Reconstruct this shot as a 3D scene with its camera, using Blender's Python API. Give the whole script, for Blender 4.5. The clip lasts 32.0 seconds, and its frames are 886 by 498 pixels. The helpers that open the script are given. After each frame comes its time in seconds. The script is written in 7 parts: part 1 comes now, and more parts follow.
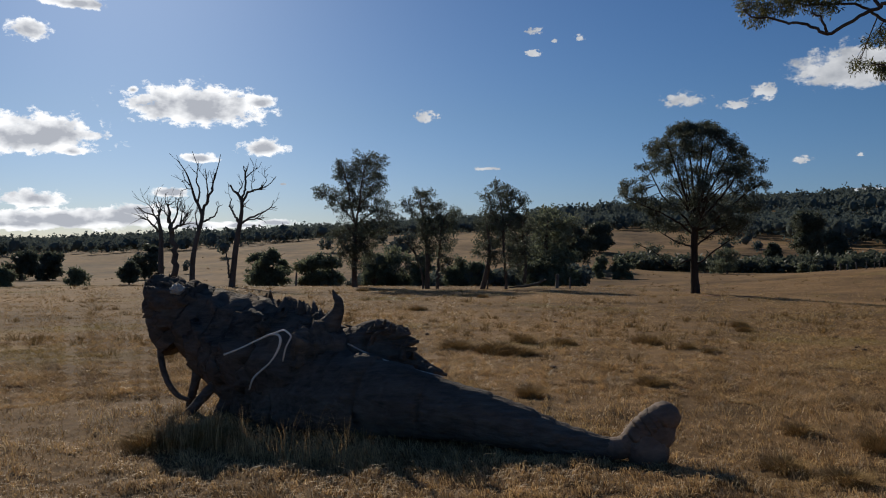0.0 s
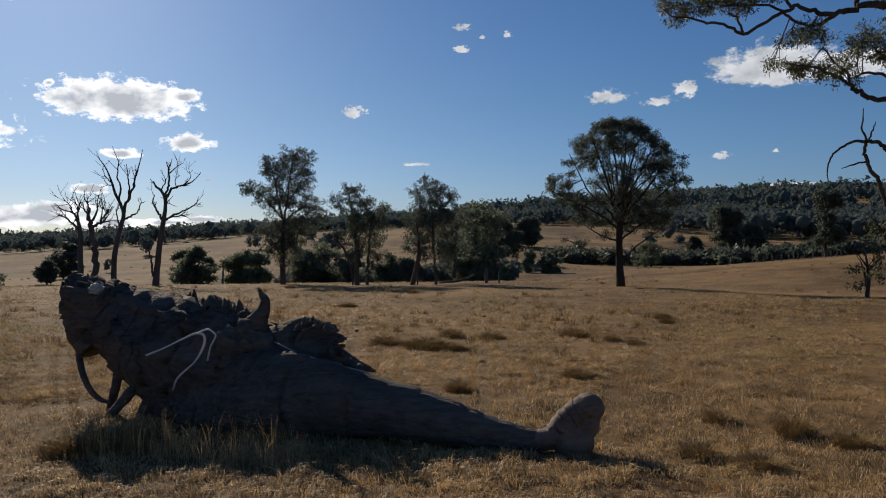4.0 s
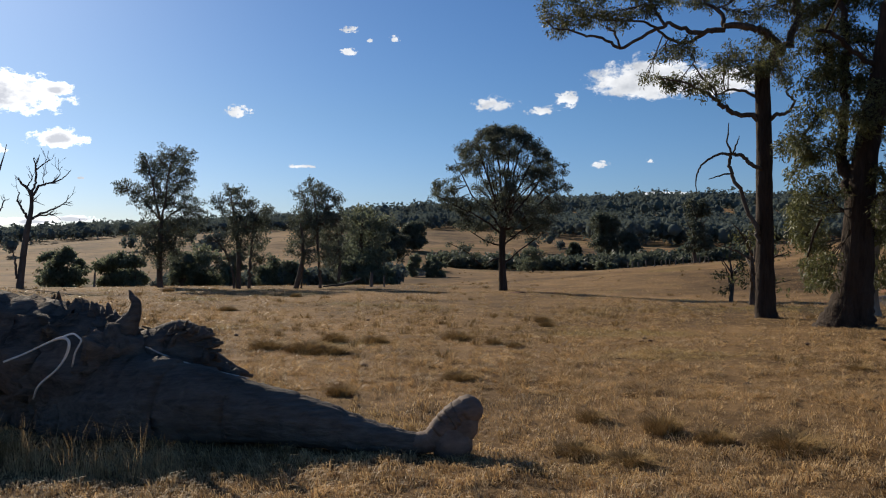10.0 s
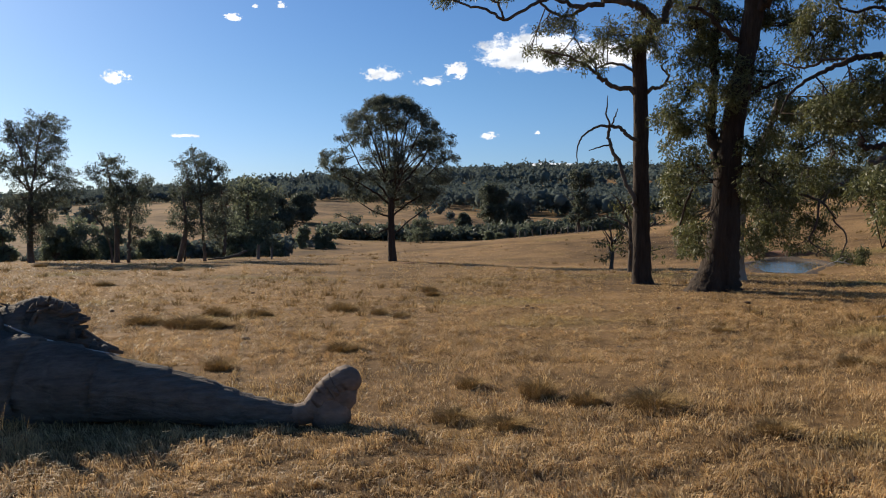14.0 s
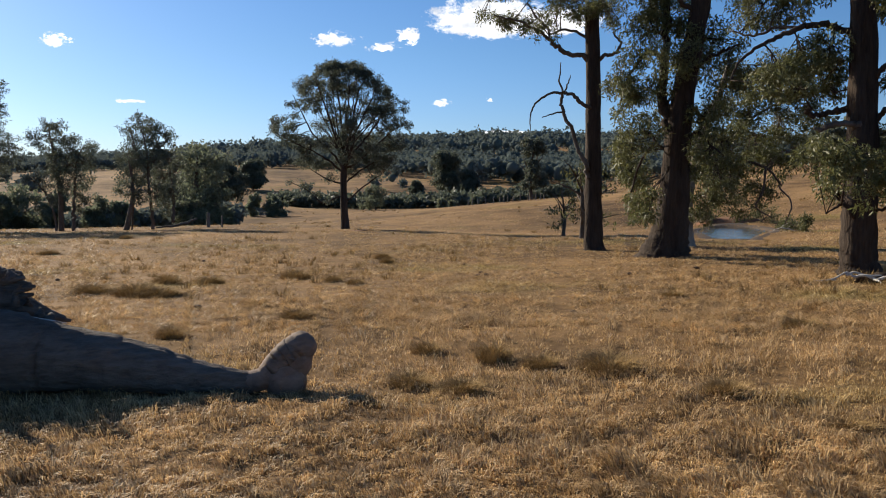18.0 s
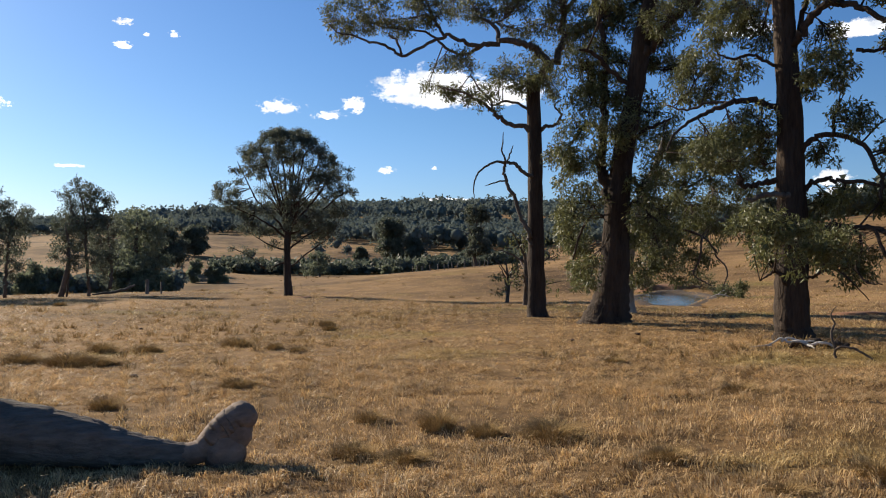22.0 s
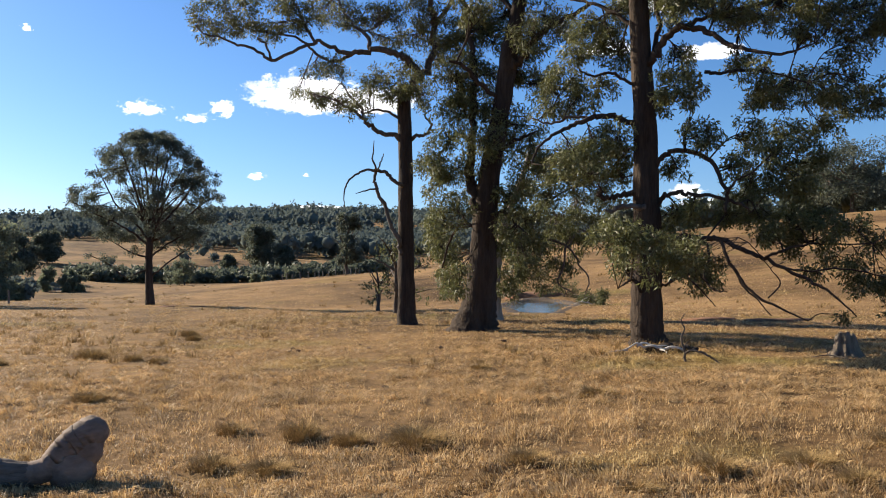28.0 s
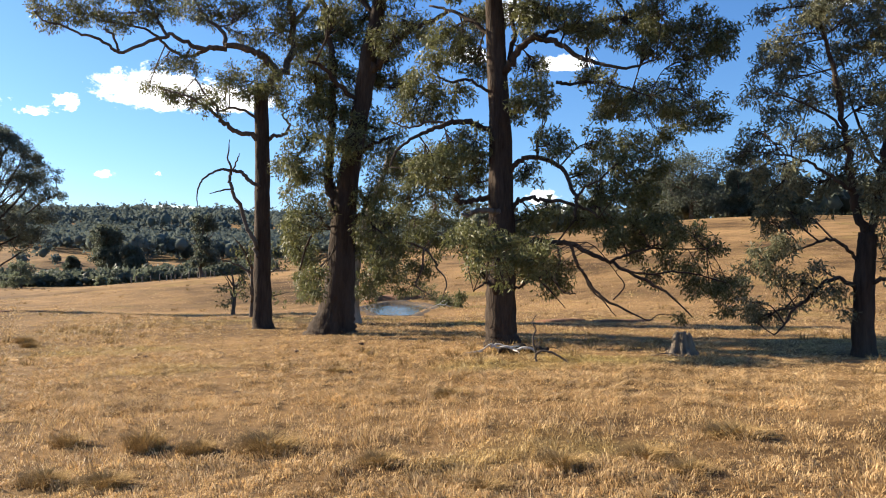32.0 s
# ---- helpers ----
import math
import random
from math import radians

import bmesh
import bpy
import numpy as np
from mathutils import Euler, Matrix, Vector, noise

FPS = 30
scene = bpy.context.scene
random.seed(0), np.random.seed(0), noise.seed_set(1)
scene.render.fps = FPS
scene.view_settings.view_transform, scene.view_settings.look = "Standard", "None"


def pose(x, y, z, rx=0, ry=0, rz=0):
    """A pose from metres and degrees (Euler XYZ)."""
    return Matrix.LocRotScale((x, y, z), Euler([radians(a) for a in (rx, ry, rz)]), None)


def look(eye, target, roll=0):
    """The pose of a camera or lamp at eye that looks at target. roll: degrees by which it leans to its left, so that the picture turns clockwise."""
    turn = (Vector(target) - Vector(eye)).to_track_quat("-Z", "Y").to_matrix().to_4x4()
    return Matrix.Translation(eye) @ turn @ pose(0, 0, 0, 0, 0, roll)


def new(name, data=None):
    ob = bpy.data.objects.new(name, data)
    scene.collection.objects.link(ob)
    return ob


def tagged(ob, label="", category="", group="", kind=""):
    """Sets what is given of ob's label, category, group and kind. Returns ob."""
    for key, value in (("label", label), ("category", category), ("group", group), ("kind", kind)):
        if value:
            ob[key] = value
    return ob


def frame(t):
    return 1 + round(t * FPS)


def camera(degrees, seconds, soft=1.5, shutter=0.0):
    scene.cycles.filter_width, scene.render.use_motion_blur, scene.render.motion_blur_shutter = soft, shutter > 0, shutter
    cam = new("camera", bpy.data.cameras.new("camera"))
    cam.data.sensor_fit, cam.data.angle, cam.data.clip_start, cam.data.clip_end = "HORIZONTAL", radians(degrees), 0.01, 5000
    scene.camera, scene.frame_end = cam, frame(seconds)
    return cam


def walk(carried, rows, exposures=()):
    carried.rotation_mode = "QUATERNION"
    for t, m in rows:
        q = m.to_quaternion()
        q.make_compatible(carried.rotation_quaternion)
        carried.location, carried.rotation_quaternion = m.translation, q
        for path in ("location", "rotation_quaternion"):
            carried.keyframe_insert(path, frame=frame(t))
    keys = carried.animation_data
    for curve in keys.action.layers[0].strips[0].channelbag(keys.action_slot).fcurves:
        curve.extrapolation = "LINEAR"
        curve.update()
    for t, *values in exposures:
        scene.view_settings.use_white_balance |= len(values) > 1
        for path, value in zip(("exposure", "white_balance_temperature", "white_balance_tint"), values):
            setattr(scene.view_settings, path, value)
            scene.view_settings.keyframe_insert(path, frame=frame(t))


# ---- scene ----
import itertools

cam = camera(56.0, 32.0, soft=1.05)
PATH = [
    (0, pose(0.000, -0.000, 1.700, 90.00, 0.02, 0.00)),
    (0.5, pose(-0.006, -0.014, 1.702, 90.18, 0.16, -0.70)),
    (1, pose(0.003, -0.010, 1.701, 90.03, 0.21, -1.51)),
    (1.5, pose(0.005, -0.005, 1.697, 89.96, 0.16, -2.18)),
    (2, pose(0.008, -0.014, 1.699, 89.94, 0.09, -2.54)),
    (2.5, pose(0.002, 0.003, 1.694, 89.72, 0.09, -2.48)),
    (3, pose(0.010, -0.008, 1.698, 89.71, 0.25, -3.20)),
    (3.5, pose(0.020, -0.011, 1.702, 89.70, 0.41, -4.08)),
    (5.5, pose(0.031, -0.002, 1.699, 89.70, 0.25, -6.27)),
    (6, pose(0.028, -0.010, 1.693, 89.77, -0.01, -6.56)),
    (6.5, pose(0.037, -0.000, 1.693, 89.69, -0.09, -7.06)),
    (7, pose(0.036, -0.009, 1.696, 89.77, -0.18, -7.58)),
    (7.5, pose(0.040, -0.007, 1.693, 89.85, -0.46, -8.40)),
    (8, pose(0.045, -0.005, 1.693, 89.73, -0.31, -9.06)),
    (8.5, pose(0.048, -0.011, 1.689, 89.82, -0.20, -9.80)),
    (9, pose(0.059, -0.014, 1.693, 89.86, -0.06, -10.87)),
    (9.5, pose(0.067, -0.003, 1.690, 89.81, 0.10, -11.74)),
    (10, pose(0.070, -0.002, 1.694, 89.92, -0.06, -12.65)),
    (10.5, pose(0.073, -0.000, 1.691, 89.98, 0.07, -13.34)),
    (11, pose(0.080, -0.015, 1.697, 89.88, 0.28, -13.91)),
    (11.5, pose(0.083, -0.011, 1.693, 90.03, 0.44, -14.55)),
    (12, pose(0.101, -0.025, 1.697, 90.00, 0.50, -14.75)),
    (12.5, pose(0.119, -0.047, 1.695, 89.62, 0.22, -15.43)),
    (13, pose(0.146, -0.050, 1.693, 88.56, -0.08, -16.24)),
    (13.5, pose(0.193, -0.051, 1.692, 87.58, -0.22, -18.38)),
    (14, pose(0.194, -0.042, 1.685, 87.91, 0.30, -20.14)),
    (14.5, pose(0.185, -0.035, 1.689, 88.27, 0.63, -21.15)),
    (16.5, pose(0.189, -0.004, 1.666, 86.66, 0.93, -22.98)),
    (17, pose(0.177, -0.007, 1.662, 86.65, 0.71, -23.22)),
    (17.5, pose(0.177, -0.005, 1.659, 85.93, 0.73, -23.07)),
    (18, pose(0.181, -0.000, 1.656, 85.68, 0.29, -23.39)),
    (18.5, pose(0.179, -0.003, 1.657, 86.80, -0.08, -24.26)),
    (19, pose(0.179, -0.009, 1.662, 88.48, -0.25, -25.41)),
    (19.5, pose(0.179, -0.016, 1.660, 89.40, -0.24, -26.17)),
    (20, pose(0.178, -0.011, 1.663, 89.78, -0.03, -26.32)),
    (20.5, pose(0.175, -0.011, 1.663, 89.89, -0.08, -26.94)),
    (21, pose(0.173, -0.028, 1.667, 90.14, 0.15, -27.26)),
    (21.5, pose(0.173, -0.028, 1.666, 90.34, 0.32, -27.06)),
    (22, pose(0.172, -0.024, 1.665, 90.24, 0.12, -27.20)),
    (22.5, pose(0.172, -0.025, 1.661, 90.32, -0.04, -27.56)),
    (23, pose(0.176, -0.021, 1.661, 90.23, -0.15, -27.96)),
    (23.5, pose(0.174, -0.032, 1.666, 90.36, -0.11, -28.51)),
    (24, pose(0.182, -0.033, 1.664, 90.51, 0.16, -28.90)),
    (24.5, pose(0.185, -0.028, 1.670, 90.68, 0.10, -29.36)),
    (25, pose(0.184, -0.040, 1.666, 90.96, -0.11, -30.31)),
    (25.5, pose(0.192, -0.053, 1.671, 91.10, -0.37, -31.40)),
    (27.5, pose(0.214, -0.068, 1.664, 90.76, 0.13, -34.40)),
    (28, pose(0.218, -0.071, 1.664, 90.80, -0.09, -35.98)),
    (28.5, pose(0.227, -0.077, 1.666, 91.10, -0.39, -38.11)),
    (29, pose(0.239, -0.086, 1.664, 91.27, -0.64, -40.09)),
    (29.5, pose(0.248, -0.090, 1.662, 91.25, -0.79, -41.97)),
    (30, pose(0.255, -0.095, 1.663, 91.02, -0.80, -43.54)),
    (30.5, pose(0.248, -0.101, 1.660, 90.88, -0.60, -44.01)),
    (31, pose(0.258, -0.103, 1.659, 90.87, -0.52, -44.35)),
    (31.5, pose(0.265, -0.104, 1.659, 91.04, -0.56, -45.01)),
    (32, pose(0.271, -0.112, 1.657, 91.04, -0.28, -45.54)),
]
EXPOSURES = [(0, -0.46, 6300, 10), (6, -0.18, 6350, 10), (10, 0.12, 6400, 10), (12, 0.3, 6450, 10), (19, 0.66, 6500, 10), (23, 0.74, 6550, 10), (28, 1.08, 6600, 10), (32, 1.46, 6750, 10)]
CLOUDS_SUNWARD = [(-16.4, 9.4, 4.83, 1.63), (-12.4, 9.8, 1.19, 0.62), (-12.2, 6.8, 1.71, 0.74), (-16.2, 6.0, 1.29, 0.43), (-18.2, 3.7, 1.26, 0.39), (-26.1, 7.1, 4.08, 1.56), (-24.1, 6.2, 1.04, 0.47), (-26.4, 13.3, 1.19, 0.86), (-23.9, 15.2, 1.95, 0.54), (-26.3, 3.1, 1.88, 0.7), (-24.6, 1.9, 5.47, 0.86), (-19.9, 2.5, 2.06, 0.54), (-11.3, 1.8, 1.5, 0.27), (-20.4, 10.2, 0.41, 0.31), (-29.8, 3.7, 1.76, 0.54), (-27.4, 1.6, 3.99, 0.58), (-21.6, 2.0, 3.7, 0.78), (-16.6, 1.6, 2.14, 0.39), (-13.5, 1.6, 1.84, 0.27)]
CLOUDS_AHEAD = [(-1.2, 9.0, 0.93, 0.43), (6.2, 14.6, 0.69, 0.31), (6.2, 13.2, 0.54, 0.31), (9.3, 14.0, 0.38, 0.27), (7.6, 13.9, 0.23, 0.16), (16.1, 9.8, 1.51, 0.58), (19.4, 9.3, 1.18, 0.35), (21.1, 10.0, 0.81, 0.7), (23.3, 5.6, 0.56, 0.35), (26.6, 5.8, 0.28, 0.19), (3.0, 5.5, 1.01, 0.16), (-10.9, 4.4, 0.3, 0.16)]
CLOUDS_RIGHT = [(26.7, 11.1, 4.11, 1.63), (31.0, 10.8, 3.06, 1.09), (47.3, 14.1, 1.63, 0.7), (50.2, 16.9, 1.93, 0.93), (53.8, 13.5, 2.1, 0.7), (53.9, 3.7, 2.29, 0.51), (27.3, 3.6, 2.46, 0.19), (52.3, 4.6, 1.15, 0.62), (60.9, 18.2, 2.17, 0.97), (71.5, 16.8, 2.52, 1.17)]
# exposure of the clip's camera along the pan
walk(cam, PATH, exposures=EXPOSURES)

# ---- sun, sky and clouds ----
SUN_AZ, SUN_EL = -22.0, 25.0
sun = new("sun", bpy.data.lights.new("sun", "SUN"))
sun.data.energy, sun.data.angle, sun.data.color = 5.0, radians(0.53), (1.0, 0.89, 0.72)
sun_way = Vector((math.sin(radians(SUN_AZ)) * math.cos(radians(SUN_EL)), math.cos(radians(SUN_AZ)) * math.cos(radians(SUN_EL)), math.sin(radians(SUN_EL))))
sun.matrix_world = look(sun_way * 100, (0, 0, 0))

world = bpy.data.worlds.new("sky")
scene.world = world
world.use_nodes = True
wn, wl = world.node_tree.nodes, world.node_tree.links
wn.clear()


def wmath(op, a, b=0.0, c=0.0, clamp=False):
    n = wn.new("ShaderNodeMath")
    n.operation, n.use_clamp = op, clamp
    for i, v in enumerate((a, b, c)):
        if isinstance(v, (int, float)):
            n.inputs[i].default_value = v
        else:
            wl.new(v, n.inputs[i])
    return n.outputs[0]


sky = wn.new("ShaderNodeTexSky")
sky.sky_type, sky.sun_disc = "NISHITA", False
sky.sun_elevation, sky.sun_rotation = radians(SUN_EL), radians(SUN_AZ)
sky.altitude, sky.air_density, sky.dust_density, sky.ozone_density = 100, 1.0, 0.45, 4.0
coord = wn.new("ShaderNodeTexCoord")
sep = wn.new("ShaderNodeSeparateXYZ")
wl.new(coord.outputs["Generated"], sep.inputs[0])
azim = wmath("MULTIPLY", wmath("ARCTAN2", sep.outputs[0], sep.outputs[1]), 57.29578)
elev = wmath("MULTIPLY", wmath("ARCSINE", sep.outputs[2]), 57.29578)
flat = wn.new("ShaderNodeCombineXYZ")
wl.new(azim, flat.inputs[0])
wl.new(wmath("MULTIPLY", elev, 1.5), flat.inputs[1])
puffs = wn.new("ShaderNodeTexNoise")
puffs.inputs["Scale"].default_value, puffs.inputs["Detail"].default_value, puffs.inputs["Roughness"].default_value = 0.95, 9.0, 0.66
wl.new(flat.outputs[0], puffs.inputs["Vector"])
shade = wn.new("ShaderNodeTexNoise")
shade.inputs["Scale"].default_value, shade.inputs["Detail"].default_value = 0.6, 4.0
wl.new(flat.outputs[0], shade.inputs["Vector"])


def cloud_mask(clouds):
    best = None
    for az, el, w, h in clouds:
        u = wmath("DIVIDE", wmath("SUBTRACT", azim, az), w)
        v = wmath("DIVIDE", wmath("SUBTRACT", elev, el - 0.15 * h), h)
        v = wmath("MULTIPLY", v, wmath("MULTIPLY_ADD", wmath("LESS_THAN", v, 0.0), 0.55, 1.0))
        r = wmath("SQRT", wmath("ADD", wmath("MULTIPLY", u, u), wmath("MULTIPLY", v, v)))
        m = wmath("SUBTRACT", 1.0, r)
        best = m if best is None else wmath("MAXIMUM", best, m)
    return best


fine = wn.new("ShaderNodeTexNoise")
fine.inputs["Scale"].default_value, fine.inputs["Detail"].default_value, fine.inputs["Roughness"].default_value = 2.3, 8.0, 0.68
wl.new(flat.outputs[0], fine.inputs["Vector"])
wispy = wmath("MULTIPLY_ADD", wmath("ADD", fine.outputs["Fac"], puffs.outputs["Fac"]), 5.6, -5.75)
bumpy = wmath("MULTIPLY_ADD", puffs.outputs["Fac"], 5.2, -2.5)


def cover(mask, gain, lumps):
    body = wmath("ADD", wmath("MULTIPLY", wmath("MAXIMUM", mask, -3.0), 1.9), lumps)
    body = wmath("MULTIPLY", body, gain, clamp=True)
    return wmath("MULTIPLY", body, wmath("MULTIPLY", wmath("ADD", mask, 0.5), 3.0, clamp=True), clamp=True)


sunward_mask = cloud_mask(CLOUDS_SUNWARD)
sunward = cover(sunward_mask, 2.0, wmath("MULTIPLY", bumpy, 0.8))
ahead = wmath("MAXIMUM", cover(cloud_mask(CLOUDS_AHEAD), 1.3, wispy), cover(cloud_mask(CLOUDS_RIGHT), 1.8, wmath("MULTIPLY", bumpy, 0.7)))
core = wmath("MULTIPLY", wmath("MULTIPLY", wmath("SUBTRACT", wmath("ADD", sunward_mask, wmath("MULTIPLY_ADD", shade.outputs["Fac"], 2.0, -1.0)), 0.12), 1.7, clamp=True), 0.9)
dim = wn.new("ShaderNodeMix")
dim.data_type = "RGBA"
dim.inputs[6].default_value, dim.inputs[7].default_value = (24.0, 23.8, 23.4, 1), (8.4, 8.8, 9.8, 1)
wl.new(core, dim.inputs[0])
with_sunward = wn.new("ShaderNodeMix")
with_sunward.data_type = "RGBA"
wl.new(sunward, with_sunward.inputs[0])
tone = wn.new("ShaderNodeHueSaturation")
tone.inputs["Saturation"].default_value = 1.12
wl.new(sky.outputs[0], tone.inputs["Color"])
blue = wn.new("ShaderNodeMix")
blue.data_type, blue.blend_type = "RGBA", "MULTIPLY"
blue.inputs[0].default_value = 1.0
blue.inputs[7].default_value = (0.79, 0.94, 1.14, 1)
wl.new(tone.outputs[0], blue.inputs[6])
# paler, bluer air along the horizon
low = wn.new("ShaderNodeMix")
low.data_type, low.blend_type = "RGBA", "MULTIPLY"
wl.new(wmath("SUBTRACT", 1.0, wmath("DIVIDE", wmath("ABSOLUTE", elev), 9.0), clamp=True), low.inputs[0])
wl.new(blue.outputs[2], low.inputs[6])
low.inputs[7].default_value = (0.97, 1.0, 1.2, 1)
wl.new(low.outputs[2], with_sunward.inputs[6])
wl.new(dim.outputs[2], with_sunward.inputs[7])
with_all = wn.new("ShaderNodeMix")
with_all.data_type = "RGBA"
wl.new(ahead, with_all.inputs[0])
wl.new(with_sunward.outputs[2], with_all.inputs[6])
lit = wn.new("ShaderNodeMix")
lit.data_type = "RGBA"
lit.inputs[6].default_value, lit.inputs[7].default_value = (14.5, 14.6, 14.8, 1), (8.4, 8.8, 9.5, 1)
wl.new(wmath("MULTIPLY_ADD", shade.outputs["Fac"], 3.0, -1.1, clamp=True), lit.inputs[0])
wl.new(lit.outputs[2], with_all.inputs[7])
back = wn.new("ShaderNodeBackground")
back.inputs["Strength"].default_value = 0.062
wl.new(with_all.outputs[2], back.inputs["Color"])
wout = wn.new("ShaderNodeOutputWorld")
wl.new(back.outputs[0], wout.inputs["Surface"])


# ---- materials ----
def material(name, dark, light, rough=0.8, scale=4.0, grain=40.0, stretch=(1, 1, 1), bump=0.3, through_light=0.0, island=0.0, spec=0.3, space="Object", dist=0.02, broad=0.0, broad_scale=0.06, patch=None):
    m = bpy.data.materials.new(name)
    m.use_nodes = True
    nt = m.node_tree
    b = nt.nodes["Principled BSDF"]
    tc = nt.nodes.new("ShaderNodeTexCoord")
    mp = nt.nodes.new("ShaderNodeMapping")
    mp.inputs["Scale"].default_value = stretch
    nt.links.new(tc.outputs[space], mp.inputs[0])
    n1, n2 = nt.nodes.new("ShaderNodeTexNoise"), nt.nodes.new("ShaderNodeTexNoise")
    n1.inputs["Scale"].default_value, n1.inputs["Detail"].default_value = scale, 6
    n2.inputs["Scale"].default_value, n2.inputs["Detail"].default_value, n2.inputs["Roughness"].default_value = grain, 5, 0.65
    for n in (n1, n2):
        nt.links.new(mp.outputs[0], n.inputs["Vector"])
    add = nt.nodes.new("ShaderNodeMath")
    add.operation = "MULTIPLY_ADD"
    nt.links.new(n2.outputs["Fac"], add.inputs[0])
    add.inputs[1].default_value = 0.9
    nt.links.new(n1.outputs["Fac"], add.inputs[2])
    value = add.outputs[0]
    if broad:
        n3 = nt.nodes.new("ShaderNodeTexNoise")
        n3.inputs["Scale"].default_value, n3.inputs["Detail"].default_value = broad_scale, 5
        nt.links.new(mp.outputs[0], n3.inputs["Vector"])
        wide = nt.nodes.new("ShaderNodeMath")
        wide.operation = "MULTIPLY_ADD"
        nt.links.new(n3.outputs["Fac"], wide.inputs[0])
        wide.inputs[1].default_value = broad
        nt.links.new(value, wide.inputs[2])
        shift = nt.nodes.new("ShaderNodeMath")
        shift.operation = "SUBTRACT"
        nt.links.new(wide.outputs[0], shift.inputs[0])
        shift.inputs[1].default_value = broad * 0.5
        value = shift.outputs[0]
    if island:
        geo = nt.nodes.new("ShaderNodeNewGeometry")
        vary = nt.nodes.new("ShaderNodeMath")
        vary.operation = "MULTIPLY_ADD"
        nt.links.new(geo.outputs["Random Per Island"], vary.inputs[0])
        vary.inputs[1].default_value = island
        nt.links.new(value, vary.inputs[2])
        value = vary.outputs[0]
    ramp = nt.nodes.new("ShaderNodeMapRange")
    ramp.inputs["From Min"].default_value, ramp.inputs["From Max"].default_value = 0.6, 1.3 + island
    nt.links.new(value, ramp.inputs["Value"])
    mix = nt.nodes.new("ShaderNodeMix")
    mix.data_type = "RGBA"
    mix.inputs[6].default_value, mix.inputs[7].default_value = (*dark, 1), (*light, 1)
    nt.links.new(ramp.outputs[0], mix.inputs[0])
    colour = mix.outputs[2]
    if patch:
        # another growth in patches with soft edges
        hue, size, lo, hi = patch
        n4 = nt.nodes.new("ShaderNodeTexNoise")
        n4.inputs["Scale"].default_value, n4.inputs["Detail"].default_value = size, 4
        nt.links.new(tc.outputs[space], n4.inputs["Vector"])
        edge = nt.nodes.new("ShaderNodeMapRange")
        edge.inputs["From Min"].default_value, edge.inputs["From Max"].default_value = lo, hi
        nt.links.new(n4.outputs["Fac"], edge.inputs["Value"])
        tinted = nt.nodes.new("ShaderNodeMix")
        tinted.data_type, tinted.blend_type = "RGBA", "MULTIPLY"
        tinted.inputs[7].default_value = (*hue, 1)
        nt.links.new(edge.outputs[0], tinted.inputs[0])
        nt.links.new(colour, tinted.inputs[6])
        colour = tinted.outputs[2]
    nt.links.new(colour, b.inputs["Base Color"])
    b.inputs["Roughness"].default_value = rough
    b.inputs["Specular IOR Level"].default_value = spec
    if bump:
        bp = nt.nodes.new("ShaderNodeBump")
        bp.inputs["Strength"].default_value, bp.inputs["Distance"].default_value = bump, dist
        nt.links.new(add.outputs[0], bp.inputs["Height"])
        nt.links.new(bp.outputs[0], b.inputs["Normal"])
    if through_light:
        tr = nt.nodes.new("ShaderNodeBsdfTranslucent")
        nt.links.new(colour, tr.inputs["Color"])
        ms = nt.nodes.new("ShaderNodeMixShader")
        ms.inputs[0].default_value = through_light
        nt.links.new(b.outputs[0], ms.inputs[1])
        nt.links.new(tr.outputs[0], ms.inputs[2])
        nt.links.new(ms.outputs[0], nt.nodes["Material Output"].inputs["Surface"])
    return m


GREENER = ((0.78, 0.93, 0.66), 0.16, 0.55, 0.75)
SOIL = material("dry_pasture", (0.078, 0.044, 0.018), (0.315, 0.188, 0.08), 0.95, 0.5, 6.0, bump=0.6, spec=0.1, dist=0.05, broad=1.6, patch=GREENER)
GRASS = material("dry_grass", (0.14, 0.078, 0.03), (0.85, 0.59, 0.295), 0.55, 3.5, 10.0, bump=0, through_light=0.3, island=1.3, spec=0.2, broad=2.2, broad_scale=1.6, patch=GREENER)
# warm brown kept darker than GRASS: the mounds' shaded sides are in the colour
SHADED_TUSSOCK = material("shaded_tussock_grass", (0.11, 0.067, 0.027), (0.5, 0.34, 0.15), 0.9, 2.0, 8.0, bump=0, through_light=0.15, island=0.8, spec=0.05)
BARK_DARK = material("dark_ironbark", (0.02, 0.015, 0.012), (0.09, 0.066, 0.05), 0.95, 3.0, 14.0, (1, 1, 0.16), 1.0, spec=0.15, dist=0.06)
BARK_PALE = material("pale_gum_bark", (0.14, 0.11, 0.085), (0.42, 0.36, 0.3), 0.85, 1.5, 10.0, (1, 1, 0.3), 0.5, spec=0.2)
BARK_LIMB = material("grey_brown_limb_bark", (0.035, 0.027, 0.02), (0.17, 0.13, 0.1), 0.9, 2.0, 16.0, (1, 1, 0.5), 0.7, spec=0.2)
DEADWOOD = material("bleached_dead_wood", (0.05, 0.042, 0.035), (0.16, 0.138, 0.118), 0.9, 2.0, 18.0, (1, 1, 0.3), 0.6, spec=0.2)
LEAF = material("gum_leaves", (0.05, 0.056, 0.024), (0.195, 0.195, 0.075), 0.5, 0.9, 2.0, bump=0, through_light=0.36, island=0.9, spec=0.35)
LEAF_PALE = material("pale_gum_leaves", (0.07, 0.075, 0.042), (0.23, 0.222, 0.125), 0.5, 0.9, 2.0, bump=0, through_light=0.4, island=0.9, spec=0.35)
